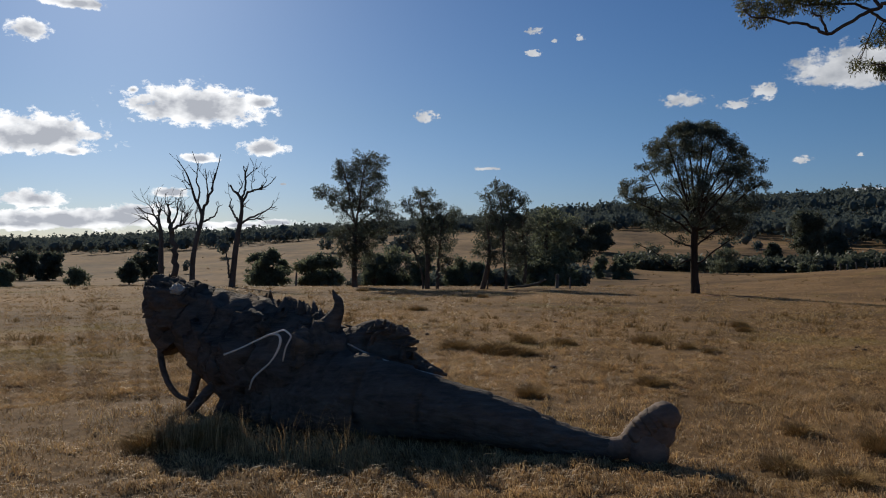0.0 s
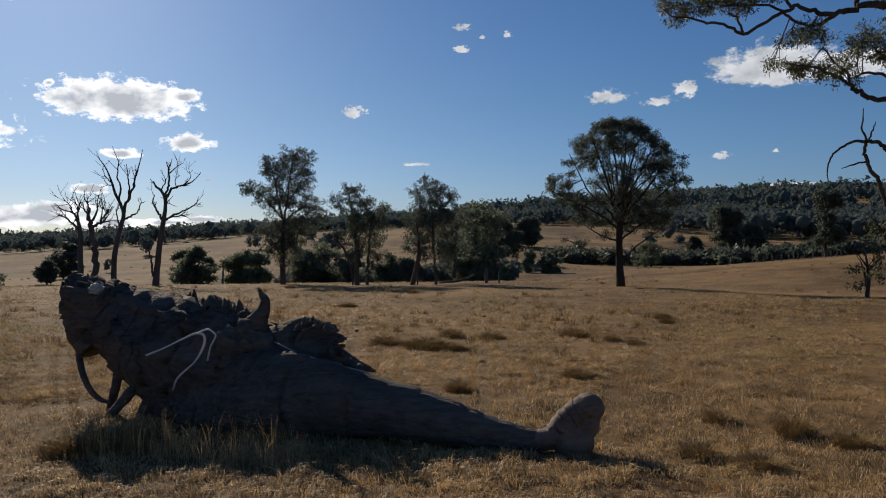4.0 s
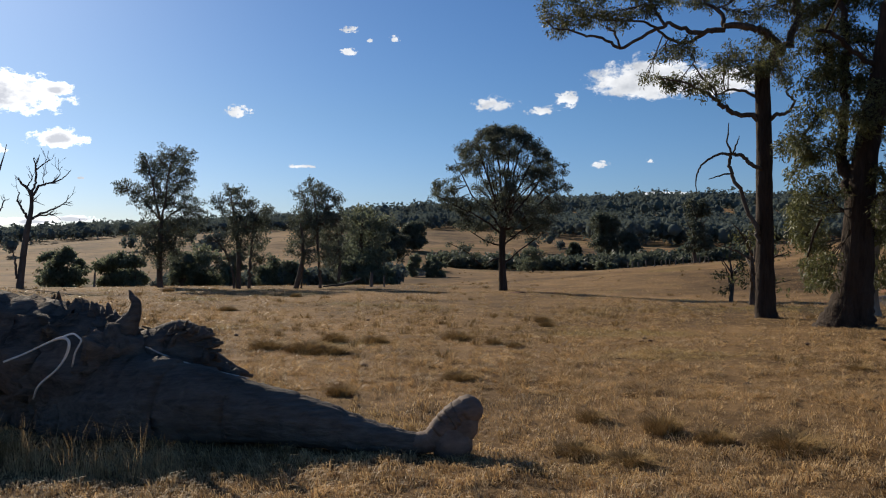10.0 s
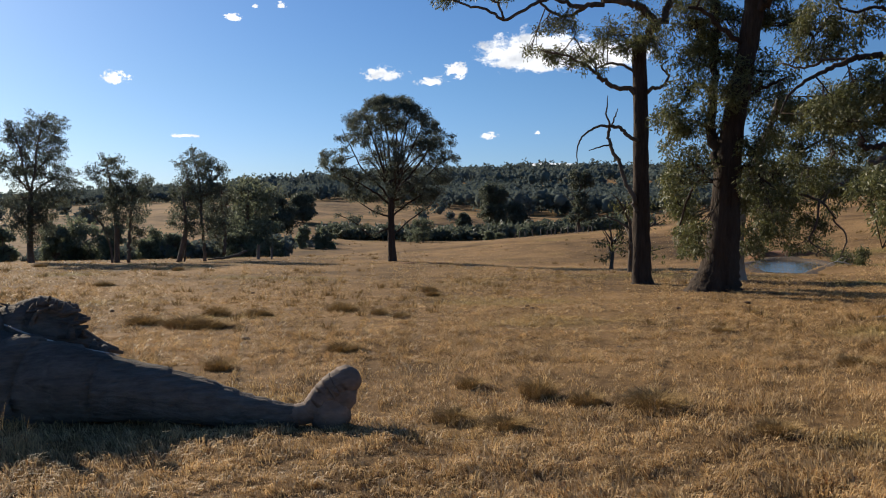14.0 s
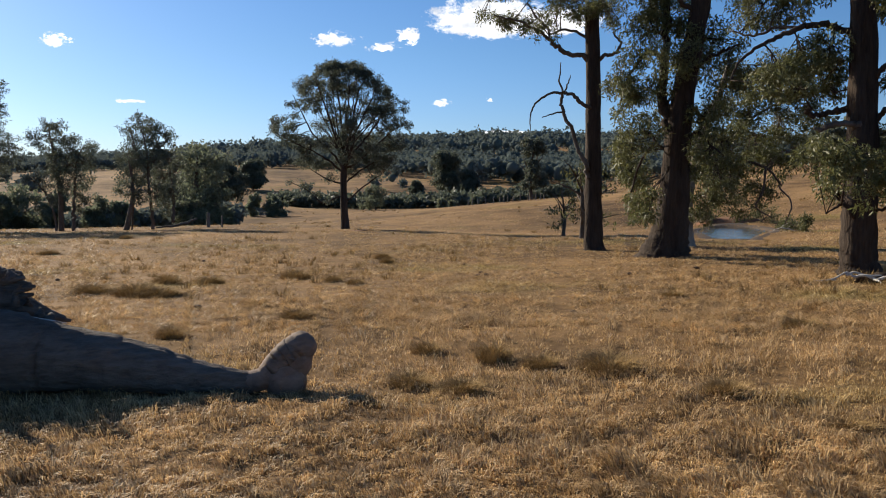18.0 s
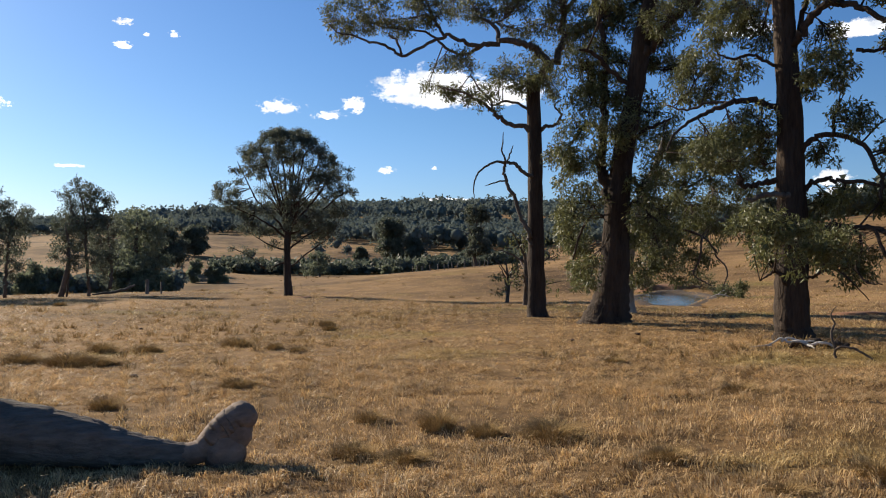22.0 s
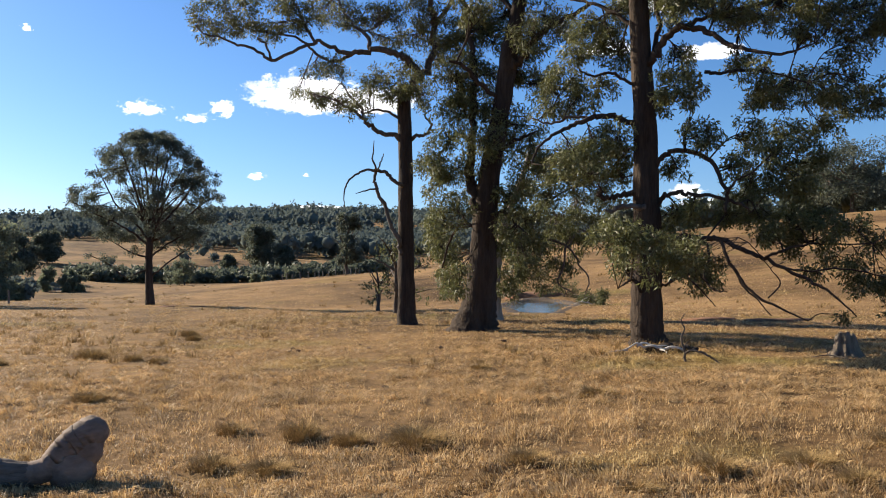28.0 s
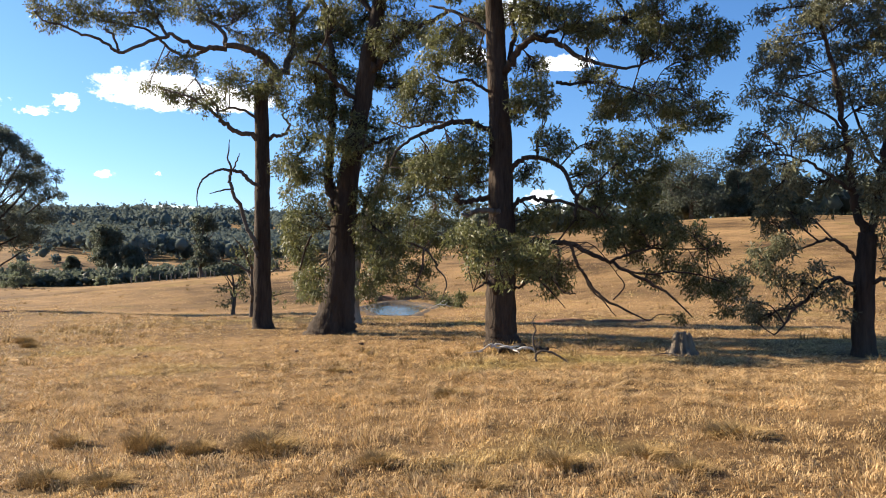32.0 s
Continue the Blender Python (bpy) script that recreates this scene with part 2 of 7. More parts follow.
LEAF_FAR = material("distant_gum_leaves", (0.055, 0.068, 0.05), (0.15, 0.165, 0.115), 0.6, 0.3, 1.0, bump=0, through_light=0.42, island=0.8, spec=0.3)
# scrub green raised to a paler tone that carries the haze
BUSH_LEAF = material("hazed_scrub_leaves", (0.09, 0.108, 0.07), (0.25, 0.27, 0.17), 0.7, 0.5, 1.2, bump=0, through_light=0.45, island=0.8, spec=0.3)
# canopy lightened and blued: aerial haze is put into the leaf colour
HAZED_FOREST = material("hazed_forest_canopy", (0.1, 0.122, 0.112), (0.15, 0.175, 0.152), 1.0, 0.05, 0.4, bump=0, through_light=0.3, island=0.15, spec=0.03)
LOGWOOD = material("weathered_log", (0.042, 0.036, 0.03), (0.2, 0.165, 0.135), 0.92, 2.5, 20.0, (0.22, 1, 1), 0.9, spec=0.15, dist=0.05)
KNOBWOOD = material("smooth_worn_root", (0.075, 0.054, 0.04), (0.28, 0.2, 0.15), 0.85, 3.0, 16.0, (0.4, 1, 1), 0.7, spec=0.3)
STUMPWOOD = material("grey_stump_wood", (0.05, 0.039, 0.029), (0.29, 0.228, 0.168), 0.9, 3.0, 20.0, (1, 1, 0.15), 1.0, spec=0.2, dist=0.05)
WHITEWOOD = material("white_bleached_wood", (0.3, 0.27, 0.23), (0.66, 0.62, 0.56), 0.75, 4.0, 25.0, (0.4, 1, 1), 0.5)
# glossy root; its near-white base colour stands for the sun's glint
GLINT_STRIP = material("glint_white_root", (0.6, 0.56, 0.5), (0.85, 0.81, 0.74), 0.14, 6.0, 30.0, bump=0.1, spec=0.9)
DUNG = material("dried_dung", (0.06, 0.035, 0.022), (0.16, 0.1, 0.06), 0.95, 12.0, 40.0, bump=0.8)
POSTWOOD = material("grey_fence_post", (0.07, 0.06, 0.05), (0.24, 0.21, 0.18), 0.9, 5.0, 30.0, (1, 1, 0.2), 0.6)
REDSOIL = material("bare_red_soil", (0.1, 0.045, 0.02), (0.26, 0.125, 0.06), 0.95, 1.5, 9.0, bump=0.6)
MUD = material("wet_mud", (0.035, 0.024, 0.014), (0.12, 0.08, 0.045), 0.8, 1.5, 9.0, bump=0.8, spec=0.3)
WATER = material("pond_water", (0.02, 0.024, 0.02), (0.03, 0.034, 0.028), 0.05, 0.6, 3.5, bump=0.35, spec=0.9, dist=0.02)


# ---- mesh tools ----
def mesh_of(name, verts, faces, mat, smooth=False):
    """A mesh from an array of places and an array of faces of one size."""
    verts, faces = np.asarray(verts, dtype=np.float32), np.asarray(faces, dtype=np.int32)
    me = bpy.data.meshes.new(name)
    n, k = faces.shape
    me.vertices.add(len(verts))
    me.vertices.foreach_set("co", verts.ravel())
    me.loops.add(n * k)
    me.loops.foreach_set("vertex_index", faces.ravel())
    me.polygons.add(n)
    me.polygons.foreach_set("loop_start", np.arange(0, n * k, k, dtype=np.int32))
    if smooth:
        me.polygons.foreach_set("use_smooth", np.ones(n, dtype=bool))
    me.update(calc_edges=True)
    me.materials.append(mat)
    return me


def part(name, me, parent=None, label=""):
    ob = new(name, me)
    if parent:
        ob.parent = parent
    if label:
        ob["label"] = label
    return ob


def vnoise(x, y, size, seed=0):
    """Smooth value noise, 0 to 1, over the plan."""
    x, y = np.asarray(x) / size + 500.3, np.asarray(y) / size + 700.7
    i, j = np.floor(x).astype(np.int64), np.floor(y).astype(np.int64)
    u, v = x - i, y - j
    u, v = u * u * (3 - 2 * u), v * v * (3 - 2 * v)

    def lattice(a, b):
        h = (a * 374761393 + b * 668265263 + seed * 144665) & 0x7FFFFFFF
        h = ((h ^ (h >> 13)) * 1274126177) & 0x7FFFFFFF
        return ((h ^ (h >> 16)) & 0xFFFF) / 65535.0

    return (lattice(i, j) * (1 - u) + lattice(i + 1, j) * u) * (1 - v) + (lattice(i, j + 1) * (1 - u) + lattice(i + 1, j + 1) * u) * v


def smooth_curve(pts, per=4):
    """Points with radii (x, y, z, r) joined by a smooth curve."""
    p = np.asarray(pts, dtype=float)
    if len(p) < 3:
        t = np.linspace(0, 1, per + 1)[:, None]
        return p[0] * (1 - t) + p[-1] * t
    q = np.vstack([2 * p[0] - p[1], p, 2 * p[-1] - p[-2]])
    out = []
    for i in range(1, len(q) - 2):
        t = np.linspace(0, 1, per, endpoint=False)[:, None]
        a, b, c, d = q[i - 1], q[i], q[i + 1], q[i + 2]
        out.append(0.5 * (2 * b + (c - a) * t + (2 * a - 5 * b + 4 * c - d) * t**2 + (3 * b - a - 3 * c + d) * t**3))
    return np.vstack(out + [p[-1:]])


def tube(pts, sides=8, rough=0.0, rng=None, ridges=0.0, rows_per=4, wander=0.0, grooves=0.0):
    """Rings of a limb along a smooth curve, with uneven sides and closed ends: places and four-cornered faces."""
    c = smooth_curve(pts, rows_per)
    if wander and rng is not None:
        c[1:-1, :3] += rng.normal(0, 1, (len(c) - 2, 3)) * wander * c[1:-1, 3:4]
    r = np.maximum(c[:, 3], 0.002)
    way = np.gradient(c[:, :3], axis=0)
    way /= np.linalg.norm(way, axis=1)[:, None] + 1e-9
    side = np.cross(way[0], (0.31, 0.83, 0.46))
    verts = []
    ph = rng.uniform(0, 6.28, 4) if grooves else None
    ang = np.linspace(0, 2 * np.pi, sides, endpoint=False)
    furrow = 1 + (ridges * np.sign(np.sin(ang * sides / 2 + 0.5)) if ridges else 0 * ang)
    for i in range(len(c)):
        side = side - way[i] * np.dot(side, way[i])
        side /= np.linalg.norm(side) + 1e-9
        up = np.cross(way[i], side)
        k = furrow.copy()
        if grooves:
            k = k * (1 + grooves * (np.sin(5 * ang + ph[0] + 0.09 * i) + 0.7 * np.sin(11 * ang + ph[1] - 0.05 * i) + 0.6 * np.sin(19 * ang + ph[2] + 0.04 * i) + 0.5 * np.sin(0.55 * i + ph[3] + 2 * ang)))
        if rng is not None and rough:
            k = k * (1 + rng.uniform(-rough, rough, sides))
        verts.append(c[i, :3] + (np.cos(ang)[:, None] * side + np.sin(ang)[:, None] * up) * (r[i] * k)[:, None])
    m = len(c)
    v = np.vstack(verts + [c[:1, :3], c[-1:, :3]])
    a = np.arange(m - 1)[:, None] * sides
    s = np.arange(sides)[None, :]
    quads = np.stack([a + s, a + (s + 1) % sides, a + sides + (s + 1) % sides, a + sides + s], -1).reshape(-1, 4)
    s = np.arange(0, sides, 2)
    low = np.stack([np.full_like(s, m * sides), (s + 2) % sides, s + 1, s], -1)
    top = np.stack([np.full_like(s, m * sides + 1), (m - 1) * sides + s, (m - 1) * sides + s + 1, (m - 1) * sides + (s + 2) % sides], -1)
    return v, np.vstack([quads, low, top])


def joined(pieces):
    vs, fs, n = [], [], 0
    for v, f in pieces:
        vs.append(v)
        fs.append(f + n)
        n += len(v)
    return np.vstack(vs), np.vstack(fs)


# ---- the ground ----
HILLS_NEAR = [
    (27, 51, 16, -0.82), (43, 39, 16, -0.86), (54, 22, 16, 0.78), (58, 2, 16, -0.90), (-40, 90, 24, 0.38), (-7, 98, 24, -1.47), (20, 96, 24, -0.93), (46, 87, 24, 1.40), (70, 68, 24, 0.34), (88, 43, 24, 0.49), (97, 10, 24, 2.20), (-77, 134, 38, -0.56), (-32, 152, 38, -2.39), (11, 155, 38, 2.60), (53, 146, 38, -4.08), (91, 125, 38, 0.40), (122, 95, 38, 2.70), (147, 48, 38, 5.87)]
HILLS_FAR = [
    (-127, 238, 80, -1.39), (-28, 269, 80, 3.02), (74, 260, 80, 3.42), (159, 218, 80, -5.08), (238, 127, 80, 12.36), (-147, 404, 130, 0.73), (60, 426, 130, 2.87), (253, 348, 130, -0.84), (393, 175, 130, 3.08), (-320, 554, 170, 1.98), (0, 640, 170, 7.77), (300, 565, 170, 29.76), (531, 358, 170, 12.60)]

POND_WAY, POND_Z = (math.sin(radians(42.7)), math.cos(radians(42.7))), -1.0


def smoothstep(t):
    t = np.clip(t, 0, 1)
    return t * t * (3 - 2 * t)


def rise(x, y):
    """Height of the land: a paddock that falls gently away, a creek, and hills round it."""
    x, y = np.asarray(x, dtype=float), np.asarray(y, dtype=float)
    away = x * 0.0872 + y * 0.9962
    d = np.hypot(x, y)
    z = -0.021 * np.clip(away, -400, 90)
    az = np.degrees(np.arctan2(x, y))
    edge = smoothstep((d - (70 - 36 * smoothstep((az - 12) / 16))) / 26)
    hills = np.zeros_like(z)
    for hx, hy, w, h in HILLS_NEAR + HILLS_FAR:
        hills += h * np.exp(-((x - hx) ** 2 + (y - hy) ** 2) / (2 * w * w))
    z = z + hills * edge
    # farm dam: a long basin that runs away from the walker, and its banks
    u, v = x * POND_WAY[0] + y * POND_WAY[1], x * POND_WAY[1] - y * POND_WAY[0]
    q = np.hypot((u - 49.7) / 6.2, v / 1.75)
    z = z + np.exp(-((q / 1.9) ** 4)) * (np.maximum(z, -0.92) - z)
    cut = np.exp(-((v / 3.2) ** 4)) * smoothstep((u - 35) / 2) * smoothstep((45 - u) / 2)
    z = z - cut * np.maximum(0, z - (1.6 - 0.0625 * u))
    z = z + smoothstep((1.15 - q) / 0.3) * (-1.35 - z)
    z = z + 0.2 * np.exp(-(((u - 59.0) / 1.6) ** 2)) * np.exp(-((v / 4.5) ** 2))
    # the low bank of the drain
    drain = 47 - 0.0 * x - 1.05 * (x - 18.5)
    z = z - 0.5 * np.exp(-(((y - drain) / 1.2) ** 2)) * smoothstep((x - 8) / 8) * smoothstep((30 - x) / 4)
    second = 80 - 0.5 * (x - 34)
    z = z - 0.55 * np.exp(-(((y - second) / 1.8) ** 2)) * smoothstep((x - 24) / 8) * smoothstep((52 - x) / 6)
    # hummocks
    near = smoothstep((140 - d) / 100)
    z = z + near * (0.05 * (vnoise(x, y, 1.3, 1) - 0.5) + 0.07 * (vnoise(x, y, 0.42, 9) - 0.5) * smoothstep((30 - d) / 12) + 0.12 * (vnoise(x, y, 5.0, 2) - 0.5)) * smoothstep((d - 2) / 4)
    return z + smoothstep((d - 90) / 100) * 1.2 * (vnoise(x, y, 22.0, 3) - 0.5)


def stand(x, y):
    return float(rise(np.array([x]), np.array([y]))[0])


radii = np.concatenate([[0.0], 0.8 * 1.035 ** np.arange(0, 242)])
bearings = np.radians(np.concatenate([np.arange(-40, 85, 0.5), np.arange(85, 320, 3.0)]))
rr, bb = np.meshgrid(radii[1:], bearings, indexing="ij")
gx, gy = (rr * np.sin(bb)).ravel(), (rr * np.cos(bb)).ravel()
gv = np.column_stack([gx, gy, rise(gx, gy)])
nb = len(bearings)
ii = np.arange(len(radii) - 2)[:, None] * nb
jj = np.arange(nb)[None, :]
gf = np.stack([ii + jj, ii + nb + jj, ii + nb + (jj + 1) % nb, ii + (jj + 1) % nb], -1).reshape(-1, 4)
ground = tagged(part("ground", mesh_of("ground", gv, gf, SOIL, True)), "dry golden-brown winter pasture falling to a creek", "ground", kind="structure")
cap = np.vstack([gv[:nb], [[0, 0, stand(0, 0)]]])
nc = len(cap) - 1
tagged(part("ground", mesh_of("ground_middle", cap, [[nc, k, (k + 1) % nc] for k in range(nc)], SOIL)), "dry pasture underfoot", "ground", kind="structure")

ang = np.linspace(0, 2 * np.pi, 40, endpoint=False)
wob = 1 + 0.03 * np.sin(3 * ang + 1)
pu, pw = 49.7 + 6.8 * wob * np.cos(ang), 2.0 * wob * np.sin(ang)
pv = np.column_stack([pu * POND_WAY[0] + pw * POND_WAY[1], pu * POND_WAY[1] - pw * POND_WAY[0], np.full(40, POND_Z)])
pv = np.vstack([pv, [[49.7 * POND_WAY[0], 49.7 * POND_WAY[1], POND_Z]]])
tagged(part("pond_water", mesh_of("pond_water", pv, [[40, k, (k + 1) % 40] for k in range(40)], WATER)), "still farm dam water reflecting the sky", "water", kind="structure")

# wet mud round the dam
mud = []
for k, lift in ((0.96, 0.0), (1.15, 0.04), (1.4, 0.04), (1.7, -0.05)):
    edge = k * (1 + 0.07 * np.sin(4 * ang + 2) * (k > 1) + 0.05 * np.sin(9 * ang) * (k > 1.2))
    mu, mw = 49.7 + 6.2 * (1 + 0.45 * (edge - 1)) * np.cos(ang), 1.75 * edge * np.sin(ang)
    mx, my = mu * POND_WAY[0] + mw * POND_WAY[1], mu * POND_WAY[1] - mw * POND_WAY[0]
    mud.append(np.column_stack([mx, my, rise(mx, my) + lift]))
ma, ms = np.arange(3)[:, None] * 40, np.arange(40)[None, :]
mf = np.stack([ma + ms, ma + (ms + 1) % 40, ma + 40 + (ms + 1) % 40, ma + 40 + ms], -1).reshape(-1, 4)
tagged(part("ground_pond_mud", mesh_of("ground_pond_mud", np.vstack(mud), mf, MUD, True)), "dark trampled mud round the farm dam", "mud", kind="structure")


# ---- trees ----
class Tree:
    pass


def plant(name, x, y, label, category="tree", group="", bark=None, limb_bark=None, leaf=None, leaf_size=(0.16, 0.042), bunch=0.34, per_bunch=60, fill=1.0, sides=10, seed=1, deadwood=()):
    """Begins a tree: boughs are given in its own axes: sideways, away, up, radius."""
    t = Tree()
    t.root = tagged(new(name), label, category, group)
    t.root.location = (x, y, stand(x, y))
    a = math.atan2(x, y)
    t.root.rotation_euler = (0, 0, -a)
    t.bark, t.limb_bark, t.leaf = bark or BARK_DARK, limb_bark or bark or BARK_LIMB, leaf or LEAF
    t.leaf_size, t.bunch, t.per_bunch, t.fill, t.sides = leaf_size, bunch, per_bunch, fill, sides
    t.rng = np.random.default_rng(seed)
    t.boughs, t.clumps = [], []
    t.deadwood = deadwood
    return t


def bough(t, path, clumps=()):
    t.boughs.append(path)
    t.clumps += list(clumps)


def foliage(t, clumps):
    t.clumps += list(clumps)


def leaves_at(rng, centres, radius, per, size, droop=0.75):
    """Pointed leaves hanging round the middle of each bunch: places and four-cornered faces."""
    n = len(centres) * per
    c = np.repeat(np.asarray(centres), per, axis=0)
    off = rng.normal(0, 1, (n, 3))
    off *= (rng.uniform(0.15, 1.0, n) ** 0.6 / np.linalg.norm(off, axis=1))[:, None] * radius * np.array([1, 1, 0.8])
    p = c + off
    tip = rng.normal(0, 1, (n, 3))
    tip /= np.linalg.norm(tip, axis=1)[:, None]
    tip[:, 2] -= droop * rng.uniform(0.2, 1.6, n)
    tip += 0.35 * off / radius
    tip /= np.linalg.norm(tip, axis=1)[:, None]
    side = np.cross(tip, rng.normal(0, 1, (n, 3)))
    side /= np.linalg.norm(side, axis=1)[:, None] + 1e-9
    length = size[0] * rng.uniform(0.6, 1.3, n)[:, None]
    width = size[1] * rng.uniform(0.7, 1.3, n)[:, None]
    bend = np.cross(tip, side) * length * rng.uniform(-0.12, 0.12, n)[:, None]
    v = np.stack([p, p + tip * length * 0.45 + side * width * 0.5 + bend, p + tip * length, p + tip * length * 0.45 - side * width * 0.5 + bend], 1).reshape(-1, 3)
    return v, np.arange(n * 4).reshape(-1, 4)


def grow(t, crown_label=""):
    """Meshes of the tree: trunk, boughs, twigs and crown."""
    rng = t.rng
    nodes, limbs = [], []
    for k, path in enumerate(t.boughs):
        thick = max(p[3] for p in path)
        sides = t.sides * 2 if k == 0 else (t.sides if thick > 0.05 else 6)
        sides += sides % 2
        first = k == 0
        v, f = tube(path, sides, 0.07 if first else 0.06, rng, 0.05 if first and t.sides > 9 else 0, 5 if first else 5, 0.0 if first else 0.42)
        name = "trunk" if first else ("limb" if thick > 0.045 else "branch")
        mat = t.bark if first else (DEADWOOD if k in t.deadwood else t.limb_bark)
        # a thin branch belongs to the limb it springs from
        holder, near = t.root, 0.35
        if name == "branch":
            for ob, line in limbs:
                gap = np.linalg.norm(line[:, :3] - np.array(path[0][:3]), axis=1).min()
                if gap < near:
                    holder, near = ob, gap
        made = part(name, mesh_of(name, v, f, mat, True), holder, "dead bare grey limb" if k in t.deadwood else "")
        if name == "limb":
            limbs.append((made, smooth_curve(path, 6)))
        if k not in t.deadwood:
            c = smooth_curve(path, 6)
            nodes.append(c[int(len(c) * 0.45):] if first else c[int(len(c) * 0.2):])
    if not t.clumps:
        # bare tree: crooked forked twigs along its boughs
        sprays = []
        for path in t.boughs:
            c = smooth_curve(path, 6)
            for k in range(t.per_bunch):
                j = int(len(c) * rng.uniform(0.45, 1.0)) - 1
                run = c[j, :3] - c[max(j - 4, 0), :3]
                run = run / (np.linalg.norm(run) + 1e-6)
                way = run + rng.normal(0, 0.65, 3) + np.array([0, 0, 0.35])
                way /= np.linalg.norm(way)
                long, r0 = t.bunch * rng.uniform(0.5, 1.4), max(min(c[j, 3] * 0.6, 0.05), 0.022)
                a = c[j, :3]
                b = a + way * long * 0.45 + rng.normal(0, 0.1, 3) * long
                e = b + (way + np.array([0, 0, 0.3])) * long * 0.5 + rng.normal(0, 0.12, 3) * long
                g = b + (way + rng.normal(0, 0.7, 3)) * long * 0.45
                sprays += [tube([(*a, r0), (*b, r0 * 0.75), (*e, 0.012)], 5, 0, None, rows_per=2), tube([(*b, r0 * 0.7), (*((b + g) / 2 + rng.normal(0, 0.05, 3)), r0 * 0.5), (*g, 0.012)], 5, 0, None, rows_per=2)]
        v, f = joined(sprays)
        tagged(part("twig_spray", mesh_of("twig_spray", v, f, t.limb_bark, True), t.root), kind="stuff")
        return t.root
    nodes = np.vstack(nodes)
    bunches, twigs = [], []
    for u, w, h, ru, rh in t.clumps:
        n = max(2, int(round(t.fill * 1.9 * ru * rh / (t.bunch * t.bunch) * 1.6)))
        q = rng.normal(0, 1, (n, 3))
        q *= (rng.uniform(0.1, 1.05, n) ** 0.5 / np.linalg.norm(q, axis=1))[:, None]
        centre = np.array([u, w, h])
        # a stem into the clump, and twigs from it
        d = np.linalg.norm(nodes[:, :3] - centre - np.array([0, 0, -0.25 * rh]), axis=1)
        j = nodes[int(np.argmin(d))]
        r0 = min(max(0.014, 0.028 * ru + 0.01), max(j[3] * 0.75, 0.012))
        mid = (j[:3] + centre) / 2 + rng.normal(0, 0.09, 3) * d.min() + np.array([0, 0, 0.06 * d.min()])
        stem = smooth_curve([(*j[:3], r0), (*mid, r0 * 0.8), (*centre, r0 * 0.45)], 4)
        twigs.append(tube(stem, 6, 0.05, rng, rows_per=1))
        for o in q * np.array([ru, max(ru, rh) * 0.9, rh]) * 1.15:
            b = centre + o
            bunches.append(b)
            s = stem[int(rng.integers(3, len(stem)))]
            m2 = (s[:3] + b) / 2 + rng.normal(0, 0.1, 3) * np.linalg.norm(o)
            twigs.append(tube([(*s[:3], r0 * 0.55), (*m2, r0 * 0.4), (*b, 0.005)], 4, 0, None, rows_per=2))
    v, f = joined(twigs)
    tagged(part("twig_spray", mesh_of("twig_spray", v, f, t.limb_bark, True), t.root), kind="stuff")
    v, f = leaves_at(rng, bunches, t.bunch, t.per_bunch, t.leaf_size)
    part("crown", mesh_of("crown", v, f, t.leaf), t.root, crown_label)
    return t.root


def paddock_tree(x, y, width, height, label, group, seed, leaf=None, bole=0.3, size=None, name="gum_tree", bark=None, dense=1.0):
    """A smaller or farther gum, with forked limbs under an uneven crown."""
    rng = np.random.default_rng(seed)
    far = math.hypot(x, y) > 140
    s = size or max(0.14, (0.0024 if far else 0.0032) * math.hypot(x, y))
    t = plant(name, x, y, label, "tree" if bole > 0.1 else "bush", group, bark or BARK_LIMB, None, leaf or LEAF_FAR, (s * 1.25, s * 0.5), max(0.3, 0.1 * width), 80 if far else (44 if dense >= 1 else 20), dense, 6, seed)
    r = 0.028 * height + 0.02
    top = height * 0.82
    bough(t, [(0, 0, -0.1, r * 1.4), (0, 0, 0.05 * height, r), (rng.normal(0, 0.03) * width, 0, 0.35 * height, r * 0.75), (rng.normal(0, 0.06) * width, 0, top, r * 0.2)])
    n = int(rng.integers(5, 8))
    for k in range(n):
        a = 2 * math.pi * (k + rng.uniform(0, 0.7)) / n
        h0 = height * rng.uniform(max(bole * 0.9, 0.06), 0.62)
        reach = width * 0.5 * rng.uniform(0.55, 1.0)
        h1 = min(height * 0.95, h0 + height * rng.uniform(0.12, 0.42))
        bough(t, [(0, 0, h0, r * 0.5), (math.cos(a) * reach * 0.5, math.sin(a) * reach * 0.5, h0 + (h1 - h0) * 0.65, r * 0.3), (math.cos(a) * reach, math.sin(a) * reach, h1, r * 0.08)])
    for k in range(int((32 if far else (20 if dense >= 1 else 9)) + 8 * rng.random())):
        a, q = rng.uniform(0, 2 * math.pi), rng.uniform(0, 1) ** 0.55
        h = height * rng.uniform(bole + 0.08, 0.93)
        belly = math.sin(math.pi * min(1.0, 0.18 + 0.78 * (h / height - bole) / (1 - bole))) ** 0.7
        rad = width * rng.uniform(0.1, 0.19)
        foliage(t, [(math.cos(a) * q * (width / 2 - rad * 0.6) * belly, math.sin(a) * q * (width / 2 - rad * 0.6) * belly, h, rad, rad * 0.75)])
    return grow(t)


